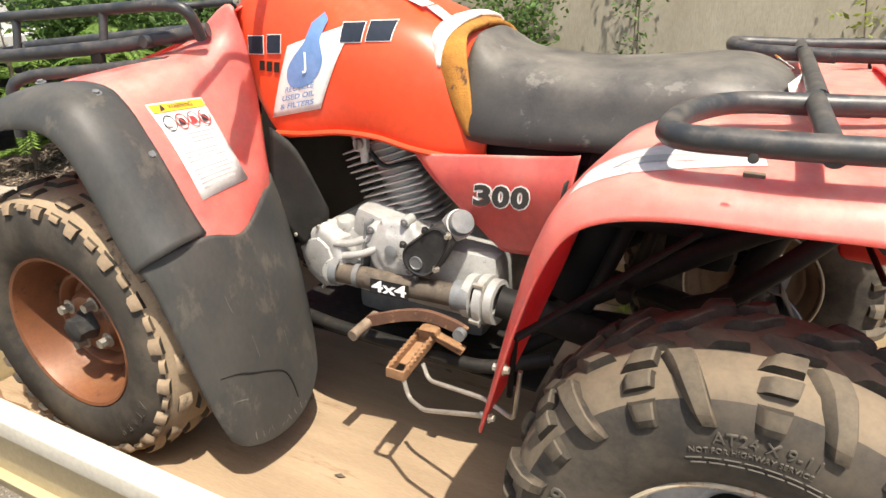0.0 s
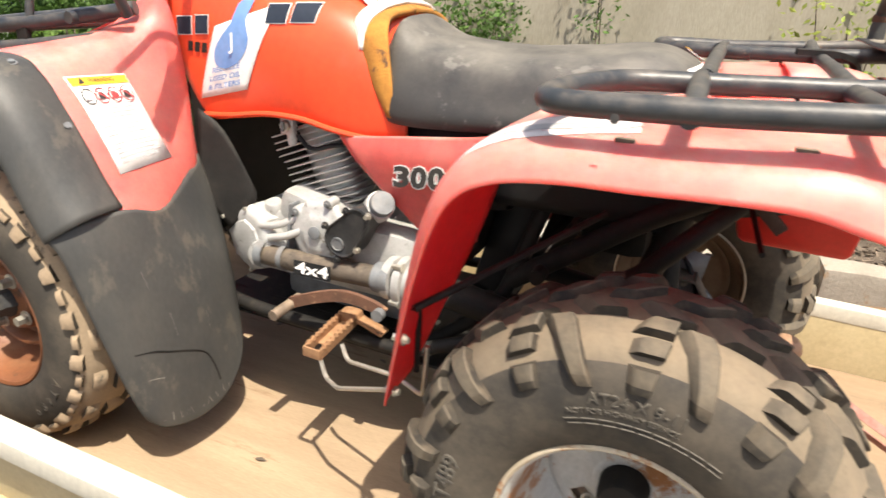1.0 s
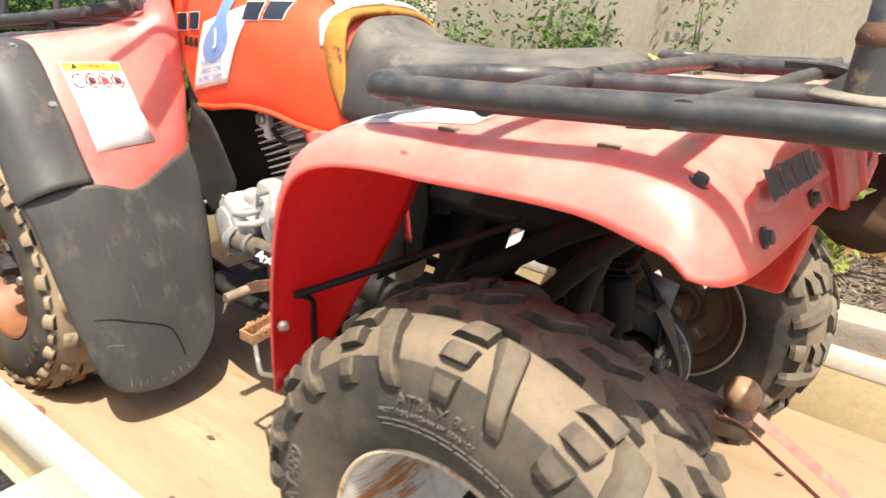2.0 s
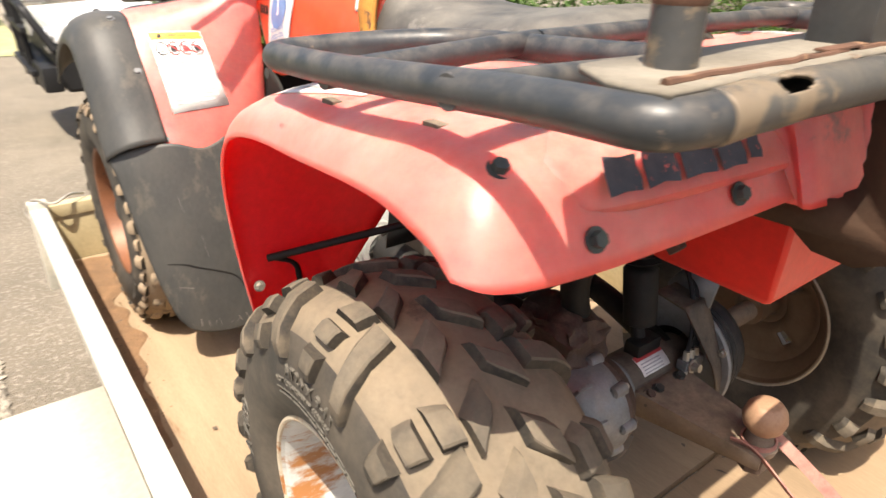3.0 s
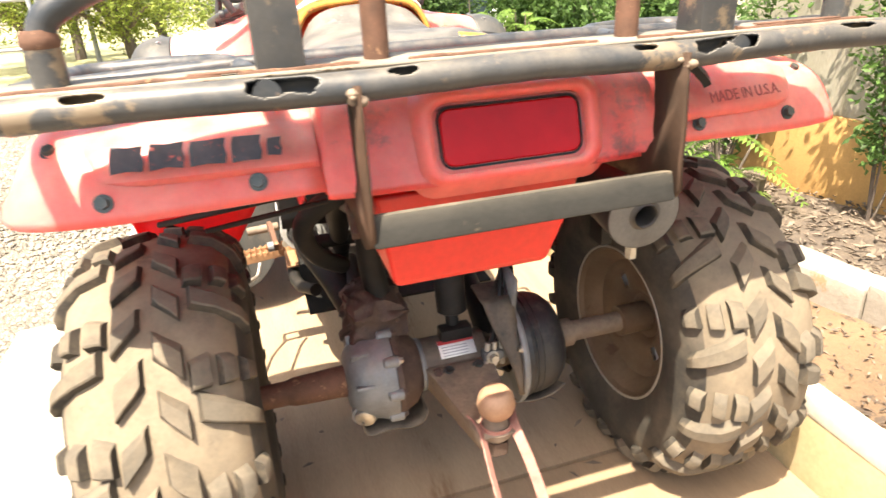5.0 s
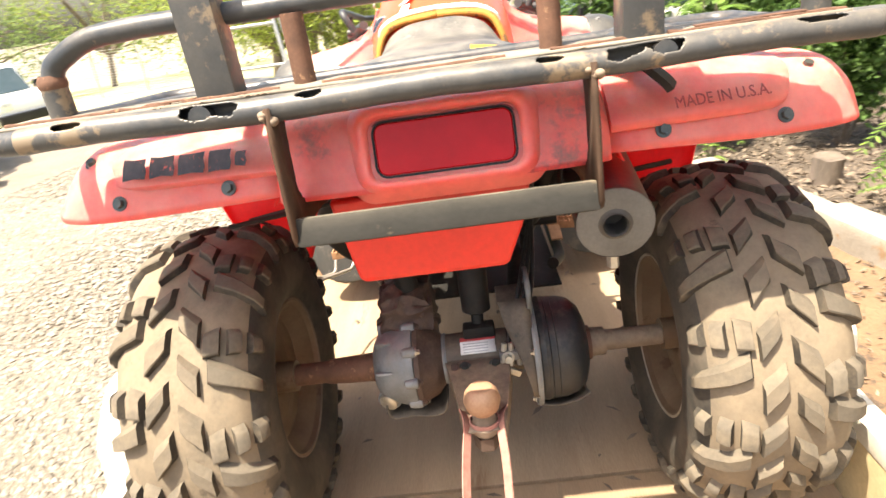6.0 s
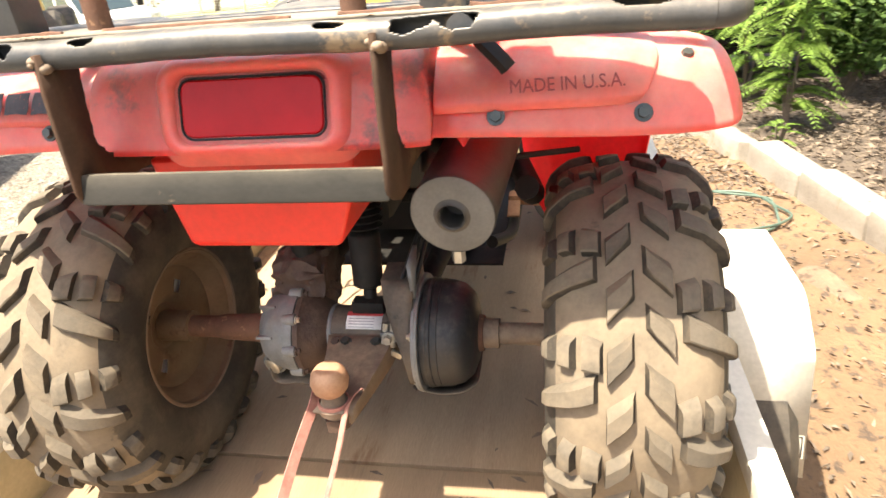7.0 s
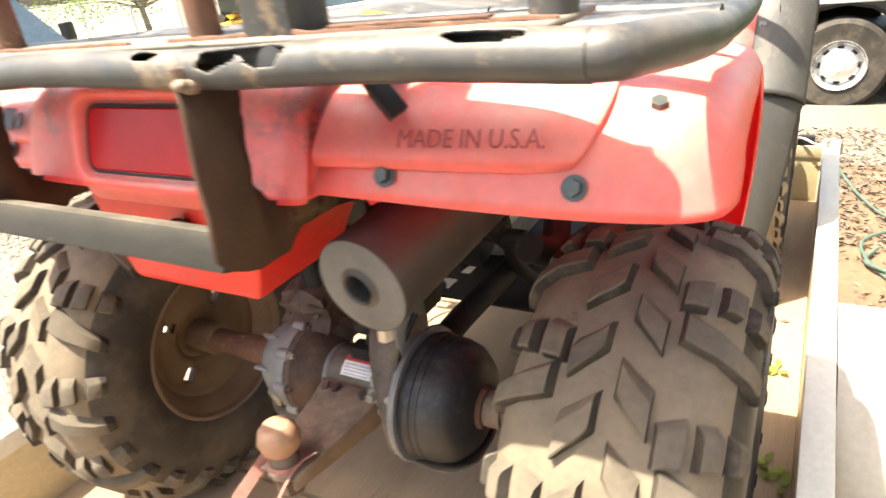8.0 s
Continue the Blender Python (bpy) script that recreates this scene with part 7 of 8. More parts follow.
for sgn in (1, -1):
    rows = [[(x, y * sgn, z) for x, y, z in r] for r in flare_rows()]
    fl = part("fender_flare", sheet(rows, 33, 17), BLACKPLASTIC, bike, "weathered black plastic fender flare with a mud flap", solid=0.0045, smooth=60)
    FLAP = [[(-0.953, -0.567, 0.500), (-0.926, -0.530, 0.522), (-0.900, -0.45, 0.530), (-0.890, -0.385, 0.512), (-0.908, -0.32, 0.531), (-0.940, -0.25, 0.556), (-0.955, -0.215, 0.572)],
            [(-0.932, -0.560, 0.470), (-0.905, -0.525, 0.470), (-0.885, -0.45, 0.475), (-0.878, -0.385, 0.470), (-0.885, -0.32, 0.47), (-0.905, -0.25, 0.47), (-0.925, -0.21, 0.48)],
            [(-0.902, -0.548, 0.36), (-0.876, -0.51, 0.36), (-0.858, -0.45, 0.36), (-0.850, -0.385, 0.36), (-0.853, -0.32, 0.36), (-0.868, -0.255, 0.36), (-0.885, -0.225, 0.36)],
            [(-0.880, -0.530, 0.24), (-0.855, -0.50, 0.24), (-0.840, -0.45, 0.24), (-0.832, -0.385, 0.24), (-0.832, -0.32, 0.24), (-0.842, -0.265, 0.25), (-0.852, -0.243, 0.25)],
            [(-0.862, -0.512, 0.155), (-0.842, -0.49, 0.145), (-0.830, -0.445, 0.13), (-0.822, -0.385, 0.125), (-0.820, -0.325, 0.14), (-0.822, -0.285, 0.165), (-0.826, -0.268, 0.18)],
            [(-0.855, -0.500, 0.128), (-0.838, -0.482, 0.108), (-0.828, -0.440, 0.092), (-0.820, -0.385, 0.088), (-0.817, -0.330, 0.104), (-0.818, -0.295, 0.138), (-0.822, -0.280, 0.160)]]
    bm = sheet([[(x, y * sgn, z) for x, y, z in r] for r in FLAP], 22, 25)
    flap = part("mud_flap", bm, BLACKPLASTIC, fl, "black plastic mud flap with a bent scuffed lower edge", solid=0.0045, smooth=60)
    if sgn == 1:
        # a crease, scratches and a frayed lower edge
        flap_skin = skin(flap)
        for line, rad, m in (([(-0.507, 0.274), (-0.475, 0.270), (-0.448, 0.258), (-0.405, 0.240), (-0.372, 0.219), (-0.356, 0.185), (-0.347, 0.143)], 0.0021, DARKMETAL),
                             ([(-0.500, 0.217), (-0.484, 0.216), (-0.467, 0.211)], 0.0010, SCUFF), ([(-0.43, 0.33), (-0.424, 0.28)], 0.0008, SCUFF), ([(-0.35, 0.30), (-0.348, 0.265)], 0.0007, SCUFF), ([(-0.46, 0.42), (-0.455, 0.385)], 0.0008, SCUFF)):
            pts = draped(flap_skin, [[(-0.84, y, z) for y, z in line]], (-1, 0, 0), 0.0018)[0]
            part("crease" if m is DARKMETAL else "scratch", sweep(bmesh.new(), curve3(pts, 20), rad, 6), m, flap)
        r9 = random.Random(44)
        for k in range(14):
            y = -0.49 + 0.19 * k / 13 + r9.uniform(-0.006, 0.006)
            z0 = 0.094 + 1.9 * (y + 0.395) ** 2
            pts = draped(flap_skin, [[(-0.83, y, z0 + 0.012), (-0.83, y + r9.uniform(-0.006, 0.006), z0 + 0.012 + r9.uniform(0.004, 0.018))]], (-1, 0, 0), 0.0018)[0]
            part("scratch", sweep(bmesh.new(), pts, r9.uniform(0.0006, 0.0014), 6), SCUFF, flap)
    for p, ax in (((-1.073, -0.485, 0.764), (0.3, -0.2, 1)), ((-0.988, -0.470, 0.668), (1, -0.2, 0.6)), ((-0.914, -0.453, 0.533), (1, -0.2, 0.5)), ((-0.892, -0.37, 0.497), (1, 0, 0.3)), ((-0.936, -0.235, 0.497), (1, 0, 0.3)), ((-1.21, -0.485, 0.768), (0, -0.2, 1))):
        part("rivet", bolted((p[0], p[1] * sgn, p[2]), (ax[0], ax[1] * sgn, ax[2]), 0.0062, 0.004), DULLALU, fl)
    rows = [[(-0.965, -0.19, 0.66), (-0.905, -0.185, 0.62), (-0.835, -0.18, 0.50)], [(-0.955, -0.21, 0.56), (-0.905, -0.20, 0.52), (-0.838, -0.19, 0.475)], [(-0.945, -0.22, 0.50), (-0.91, -0.215, 0.45), (-0.885, -0.21, 0.42)]]
    part("inner_flap", sheet([[(x, y * sgn, z) for x, y, z in r] for r in rows], 9, 9), DARKMETAL, fl, "dark rubber inner flap", solid=0.004)

# front rack
half = [(-1.05, -0.24, 0.848), (-1.2, -0.31, 0.815), (-1.5, -0.35, 0.776), (-1.66, -0.33, 0.76)]
frack = part("front_rack", pipe(half + [(-1.68, 0, 0.758)] + [(x, -y, z) for x, y, z in half[::-1]], 0.0135, 0.05, 12), TUBE, bike, "black tubular front rack")
half = [(-1.04, -0.27, 0.835), (-1.035, -0.30, 0.893), (-1.1, -0.305, 0.893), (-1.6, -0.305, 0.842), (-1.66, -0.25, 0.836)]
part("upper_tube", pipe(half + [(-1.67, 0, 0.835)] + [(x, -y, z) for x, y, z in half[::-1]], 0.0105, 0.04, 12), TUBE, frack)
for sgn in (1, -1):
    part("inner_tube", pipe([(-1.06, -0.19 * sgn, 0.848), (-1.67, -0.2 * sgn, 0.768)], 0.0125, 0, 12), TUBE, frack)
    part("lower_tube", pipe([(-1.1, -0.30 * sgn, 0.79), (-1.27, -0.325 * sgn, 0.765), (-1.41, -0.365 * sgn, 0.748), (-1.455, -0.39 * sgn, 0.73), (-1.46, -0.39 * sgn, 0.62)], 0.012, 0.04, 12), TUBE, frack)
    for x, z in ((-1.25, 0.84), (-1.52, 0.81)):
        part("stay", bar((x, -0.318 * sgn, z - 0.035), (x, -0.305 * sgn, z + 0.035), 0.008, seg=10), TUBE, frack)
    part("stay", boxed((-1.266, -0.322 * sgn, 0.782), (0.03, 0.012, 0.042), None, 0.002), DARKMETAL, frack)
for x in (-1.15, -1.33, -1.52):
    z = 0.825 + (x + 1.15) * 0.14
    part("cross_tube", bar((x, -0.31, z), (x, 0.31, z), 0.0115, seg=12), TUBE, frack)

# handlebar, headlamp pod
hb = part("handlebar", pipe([(-0.86, -0.40, 1.03), (-0.93, -0.22, 1.06), (-0.97, -0.08, 1.0), (-0.97, 0.08, 1.0), (-0.93, 0.22, 1.06), (-0.86, 0.40, 1.03)], 0.011, 0.05, 12), DARKMETAL, bike, "black handlebar with rubber grips")
for sgn in (1, -1):
    part("grip", bar((-0.84, 0.42 * sgn, 1.027), (-0.90, 0.30 * sgn, 1.047), 0.017, seg=14), CARBLACK, hb)
    part("lever", pipe([(-0.92, 0.26 * sgn, 1.05), (-0.95, 0.30 * sgn, 1.045), (-0.93, 0.42 * sgn, 1.03)], 0.006, 0.02, 8), DARKMETAL, hb)
part("instrument_pod", boxed((-0.98, 0, 1.03), (0.16, 0.2, 0.1), None, 0.03), CARBLACK, hb)

# ---- engine and running gear ----
def lobed(c, r, axis, lobes, h, amp=0.08, seg=64):
    """A cast cover: a disc whose rim swells round its screws."""
    prof = []
    q = Vector(axis).to_track_quat("Z", "Y").to_matrix()
    bm = bmesh.new()
    rings = []
    for along_, k in ((0, 1.0), (h * 0.55, 1.0), (h * 0.8, 0.975), (h * 0.95, 0.9), (h * 1.04, 0.78), (h * 1.06, 0.62), (h * 1.14, 0.58), (h * 1.2, 0.4), (h * 1.2, 0.0)):
        if k == 0:
            rings.append([bm.verts.new(Vector(c) + q @ Vector((0, 0, along_)))])
            continue
        ring = []
        for i in range(seg):
            a = 2 * math.pi * i / seg
            rr_ = r * k * (1 + amp * max(0, math.cos(lobes * a)) ** 6)
            ring.append(bm.verts.new(Vector(c) + q @ Vector((rr_ * math.cos(a), rr_ * math.sin(a), along_))))
        rings.append(ring)
    for a, b in zip(rings, rings[1:]):
        for i in range(seg):
            j = (i + 1) % seg
            bm.faces.new((a[i], a[j], b[j], b[i]) if len(b) > 1 else (a[i], a[j], b[0]))
    bm.faces.new(rings[0][::-1])
    return bm


engine = part("engine", boxed((-0.655, -0.075, 0.40), (0.40, 0.22, 0.15), None, 0.03), ALU, bike, "bare aluminium engine with a finned cylinder")
part("crankcase_top", boxed((-0.665, -0.085, 0.465), (0.23, 0.20, 0.07), Matrix.Rotation(0.2, 3, "Y"), 0.02), ALU, engine)
part("sump", boxed((-0.64, -0.06, 0.305), (0.30, 0.18, 0.08), None, 0.02), DULLALU, engine)
cov = part("clutch_cover", lobed((-0.832, -0.165, 0.402), 0.07, (-0.25, -1, 0), 8, 0.045), ALU, engine, "lobed aluminium cover with screws")
for k in range(8):
    a = 2 * math.pi * (k + 0.05) / 8
    part("cover_screw", bolted((-0.841 + 0.069 * math.cos(a), -0.207 + 0.017 * math.cos(a), 0.402 + 0.069 * math.sin(a)), (-0.25, -1, 0), 0.0045, 0.004, False), ZINC, cov)
part("cover_boss", turned([(0, 0.032), (0.03, 0.03), (0.034, 0.0)], (-0.80, -0.20, 0.385), (0.3, -1, 0), 24), ALU, cov)
part("filler_cap", turned([(0, 0.02), (0.018, 0.02), (0.024, 0.016), (0.024, 0)], (-0.80, -0.165, 0.462), (0, -0.3, 1), 20), ALU, engine)
part("breather_boss", turned([(0, 0.013), (0.02, 0.012), (0.02, 0)], (-0.755, -0.16, 0.482), (0, 0, 1), 16), CARBLACK, engine)
part("oil_gallery", pipe([(-0.80, -0.215, 0.445), (-0.76, -0.215, 0.452), (-0.70, -0.2, 0.482), (-0.66, -0.18, 0.50)], 0.0078, 0.02, 12), ALU, engine)
part("oil_gallery", pipe([(-0.775, -0.222, 0.425), (-0.73, -0.222, 0.438), (-0.69, -0.205, 0.46)], 0.008, 0.02, 12), ALU, engine)
part("side_cover", lobed((-0.660, -0.185, 0.452), 0.066, (0, -1, 0.1), 6, 0.03, 0.1), ALU, engine)
for x, z in ((-0.715, 0.49), (-0.70, 0.40), (-0.64, 0.52), (-0.62, 0.395)):
    part("case_boss", turned([(-0.02, 0.011), (0.006, 0.010), (0.008, 0.007), (0.008, 0)], (x, -0.205, z), (0, -1, 0), 14), ALU, engine)
    part("case_screw", bolted((x, -0.212, z), (0, -1, 0), 0.0052, 0.006), DULLALU, engine)
part("case_seam", boxed((-0.735, -0.20, 0.43), (0.006, 0.03, 0.15), Matrix.Rotation(0.12, 3, "Y"), 0.002), DULLALU, engine, "gasket joint of the casing")
part("timing_plug", turned([(0, 0.013), (0.004, 0.013), (0.005, 0.010), (0.005, 0)], (-0.663, -0.224, 0.460), (0, -1, 0.1), 18), DULLALU, engine)
big, tip, rb, rt = Vector((-0.594, 0, 0.464)), Vector((-0.556, 0, 0.513)), 0.037, 0.025
axis_ = (tip - big).normalized()
lean = math.atan2(axis_.z, axis_.x)
hull = [big + rb * Vector((math.cos(lean + a), 0, math.sin(lean + a))) for a in (radians(75 + 210 * k / 18) for k in range(19))]
hull += [tip + rt * Vector((math.cos(lean + a), 0, math.sin(lean + a))) for a in (radians(-75 + 150 * k / 12) for k in range(13))]
bm = bmesh.new()
mid = (big + tip) / 2
rings = [[bm.verts.new((mid.x + (p.x - mid.x) * k, y, mid.z + (p.z - mid.z) * k)) for p in hull] for y, k in ((-0.19, 1.0), (-0.236, 1.0), (-0.241, 0.965), (-0.2425, 0.90), (-0.2395, 0.84), (-0.2395, 0.3))]
n = len(hull)
for a, b in zip(rings, rings[1:]):
    for k in range(n):
        bm.faces.new((a[k], a[(k + 1) % n], b[(k + 1) % n], b[k]))
bm.faces.new(rings[-1])
starter = part("starter_cover", bm, COVERBLACK, engine, "black pear-shaped cover with screws")
part("cover_disc", turned([(0, 0.0135), (0.004, 0.0135), (0.0045, 0.012), (0.003, 0.011), (0.003, 0)], big + Vector((-0.006, -0.2385, -0.008)), (0, -1, 0), 24), DULLALU, starter, "round cast mark")
for dx, dz in ((-0.034, 0.024), (0.036, -0.012), (-0.008, -0.04), (0.058, 0.06), (0.012, 0.062)):
    part("cover_screw", bolted((big.x + dx, -0.238, big.z + dz), (0, -1, 0), 0.0052, 0.007), COVERBLACK if dx < 0.03 else ZINC, starter)
part("breather_can", turned([(-0.05, 0.024), (0.0, 0.0245), (0.004, 0.022), (0.004, 0)], (-0.520, -0.212, 0.545), (0.62, -0.55, 0.56), 26), DULLALU, engine, "grey round housing")
part("can_clamp", turned([(-0.040, 0.0275), (-0.024, 0.0285), (-0.010, 0.0275), (-0.010, 0.024)], (-0.520, -0.212, 0.545), (0.62, -0.55, 0.56), 26), ALU, engine)
shaft = part("shaft_housing", pipe([(-0.80, -0.218, 0.384), (-0.70, -0.222, 0.388), (-0.50, -0.222, 0.398)], 0.0225, 0.02, 18), SHAFTGREY, engine, "dusty drive shaft tube")
for x, r_, w in ((-0.80, 0.03, 0.02), (-0.745, 0.0265, 0.012), (-0.525, 0.030, 0.035)):
    part("collar", turned([(0, r_), (w, r_)], (x, -0.220, 0.386 + (x + 0.8) * 0.04), (1, 0, 0.04), 20), DULLALU, shaft)
m = plane_at((-0.655, -0.2475, 0.390), (1, 0, 0.035), (0, 0.15, 1))
part("badge", flat_shape([(-0.043, -0.015), (0.043, -0.015), (0.043, 0.015), (-0.043, 0.015)], m, 0.001), CARBLACK, shaft, "black badge")
write("badge_text", "4x4", 0.032, m @ Matrix.Translation((0, 0, 0.0014)), WHITE, shaft, width=0.078, bold=0.0007)
for x, r_ in ((-0.495, 0.043), (-0.468, 0.048), (-0.448, 0.044)):
    part("clamp_ring", turned([(-0.01, r_ * 0.8), (-0.008, r_), (0.008, r_), (0.01, r_ * 0.8)], (x, -0.205, 0.395), (1, -0.08, 0.05), 28), ALU, engine, "silver gearbox flange")
for a in (0.6, 2.2, 3.8, 5.3):
    part("clamp_bolt", bolted((-0.462, -0.205 + 0.05 * math.cos(a), 0.395 + 0.05 * math.sin(a)), (-1, 0, 0), 0.006, 0.02), ZINC, engine)
part("boot", pipe([(-0.44, -0.205, 0.397), (-0.38, -0.2, 0.39), (-0.25, -0.16, 0.35), (-0.1, -0.13, 0.31)], 0.030, 0.05, 16), DARKMETAL, engine)
# cylinder with its fins
ax0, ax1 = Vector((-0.683, -0.055, 0.475)), Vector((-0.752, -0.055, 0.645))
axd = (ax1 - ax0).normalized()
tilt = Matrix.Rotation(-math.atan2(axd.x, axd.z) * -1, 3, "Y")
part("cylinder", bar(ax0, ax1, 0.056, seg=28), FIN, engine)
for k in range(13):
    c = ax0.lerp(ax1, (k + 0.6) / 13)
    g = 0.155 if k < 9 else 0.175
    part("fin", boxed(c, (g - 0.004 * (k % 2), 0.15, 0.0032), tilt, 0.0012), FIN, engine)
part("cylinder_head", boxed(ax1 + axd * 0.03, (0.13, 0.13, 0.05), tilt, 0.015), DULLALU, engine)
cock = part("fuel_cock", boxed((-0.772, -0.148, 0.642), (0.032, 0.016, 0.034), None, 0.005), ALU, engine, "small silver fuel cock")
part("knob", turned([(0, 0.011), (0.008, 0.011), (0.010, 0.009), (0.010, 0)], (-0.772, -0.156, 0.645), (0, -1, 0), 18), ZINC, cock)
part("knob_bar", boxed((-0.772, -0.169, 0.645), (0.005, 0.006, 0.02), None, 0.001), DULLALU, cock)
part("bowl", turned([(0, 0.010), (0.022, 0.009), (0.026, 0.0)], (-0.766, -0.148, 0.628), (0.1, 0, -1), 16), ALU, cock)
part("fuel_line", pipe([(-0.75, -0.15, 0.628), (-0.72, -0.15, 0.60), (-0.66, -0.13, 0.62), (-0.6, -0.1, 0.60)], 0.005, 0.03, 8), CARBLACK, engine)
part("air_box", boxed((-0.42, 0.0, 0.61), (0.24, 0.26, 0.15), None, 0.03), CARBLACK, bike, "black plastic air box under the seat")
part("carburettor", boxed((-0.57, -0.02, 0.56), (0.08, 0.1, 0.1), None, 0.02), DARKMETAL, engine)
part("battery_box", boxed((-0.15, 0.0, 0.655), (0.30, 0.28, 0.19), None, 0.012), CARBLACK, bike, "black battery tray under the rack")
# Black sheets added on both sides to darken the hollow under the fenders.
part("inner_guard", sheet([[(-0.33, -0.16, 0.57), (-0.1, -0.165, 0.58), (0.14, -0.165, 0.64)], [(-0.30, -0.17, 0.76), (-0.1, -0.18, 0.78), (0.14, -0.18, 0.78)]], 8, 8), CARBLACK, bike, "black sheet added to darken the space under the fender", solid=0.003)
part("inner_guard", sheet([[(-0.33, 0.16, 0.57), (-0.1, 0.165, 0.58), (0.14, 0.165, 0.64)], [(-0.30, 0.17, 0.76), (-0.1, 0.18, 0.78), (0.14, 0.18, 0.78)]], 8, 8), CARBLACK, bike, "black sheet added to darken the space under the fender", solid=0.003)
part("liner", sheet([[(-0.365, y, 0.44), (-0.345, y, 0.55), (-0.33, y, 0.66)] for y in (-0.25, -0.1, 0.1, 0.25)], 7, 7), CARBLACK, bike, "black plastic liner behind the engine", solid=0.003)
part("air_duct", boxed((-0.315, 0.0, 0.48), (0.085, 0.14, 0.28), Matrix.Rotation(0.25, 3, "Y"), 0.025), CARBLACK, bike, "black rubber air duct")
part("shock_bracket", boxed((-0.12, 0.0, 0.54), (0.13, 0.12, 0.14), None, 0.03), DARKMETAL, bike)
part("under_tank", boxed((-0.86, 0.0, 0.70), (0.34, 0.24, 0.06), None, 0.03), CARBLACK, bike)
part("radiator_shroud", boxed((-0.97, 0.0, 0.56), (0.05, 0.36, 0.34), None, 0.01), DARKMETAL, bike)

# frame
frame_tubes = thing_frame = part("frame", pipe([(-1.30, -0.12, 0.46), (-1.20, -0.12, 0.26), (-0.95, -0.13, 0.22), (-0.45, -0.14, 0.225), (-0.30, -0.14, 0.36), (-0.22, -0.13, 0.62), (0.18, -0.13, 0.70)], 0.0145, 0.06, 12), DARKMETAL, bike, "black tubular frame")
part("frame_tube", pipe([(-1.30, 0.12, 0.46), (-1.20, 0.12, 0.26), (-0.95, 0.13, 0.22), (-0.45, 0.14, 0.225), (-0.30, 0.14, 0.36), (-0.22, 0.13, 0.62), (0.18, 0.13, 0.70)], 0.0145, 0.06, 12), DARKMETAL, frame_tubes)
for sgn in (1, -1):
    part("frame_tube", pipe([(-1.30, -0.1 * sgn, 0.46), (-1.0, -0.1 * sgn, 0.74), (-0.55, -0.11 * sgn, 0.64), (-0.2, -0.13 * sgn, 0.64)], 0.0145, 0.08, 12), DARKMETAL, frame_tubes)
    part("frame_stay", pipe([(-0.28, -0.14 * sgn, 0.42), (-0.05, -0.17 * sgn, 0.60), (0.16, -0.16 * sgn, 0.72)], 0.019, 0.05, 12), DARKMETAL, frame_tubes)
    part("a_arm", pipe([(-1.12, -0.14 * sgn, 0.27), (FRX, -0.36 * sgn, 0.26), (-1.33, -0.14 * sgn, 0.27)], 0.013, 0.03, 10), DARKMETAL, frame_tubes)
    part("front_shock", bar((FRX, -0.30 * sgn, 0.30), (-1.16, -0.16 * sgn, 0.62), 0.024, seg=14), DARKMETAL, frame_tubes)
    part("foot_rail", pipe([(-0.93, -0.20 * sgn, 0.25), (-0.80, -0.235 * sgn, 0.262), (-0.45, -0.235 * sgn, 0.26), (-0.33, -0.2 * sgn, 0.30)], 0.014, 0.05, 12), DARKMETAL, frame_tubes, "black foot rail")
part("cross_member", bar((-0.22, -0.2, 0.46), (-0.22, 0.2, 0.46), 0.014), DARKMETAL, frame_tubes)
part("cross_member", bar((0.12, -0.16, 0.69), (0.12, 0.16, 0.69), 0.014), DARKMETAL, frame_tubes)
part("bent_tube", pipe([(0.12, -0.14, 0.69), (0.05, -0.21, 0.63), (0.0, -0.235, 0.58), (-0.06, -0.21, 0.50), (-0.12, -0.16, 0.45)], 0.016, 0.06, 12), DARKMETAL, frame_tubes)
part("hanger_strap", boxed((0.10, -0.165, 0.645), (0.10, 0.014, 0.02), Matrix.Rotation(0.75, 3, "Y"), 0.003), BROWNGREASE, frame_tubes)
part("rod_stay", bar((0.10, -0.36, 0.638), (0.08, -0.14, 0.655), 0.004, seg=8), DARKMETAL, frame_tubes)
part("rod_stay", bar((-0.32, -0.48, 0.505), (-0.12, -0.2, 0.60), 0.006, seg=8), DARKMETAL, frame_tubes)
part("rod_stay", pipe([(-0.33, -0.47, 0.5), (-0.335, -0.43, 0.48), (-0.34, -0.42, 0.36)], 0.005, 0.02, 8), DARKMETAL, frame_tubes)
part("rod_stay", bar((-0.03, 0.38, 0.61), (0.05, 0.2, 0.62), 0.005, seg=8), DARKMETAL, frame_tubes)

# Added sheet that stops sun leaking onto the deck below the engine.
part("belly_plate", boxed((-0.66, 0.0, 0.232), (0.62, 0.44, 0.006), None, 0.002), DARKMETAL, frame_tubes, "black sheet added under the engine to block sunlight")

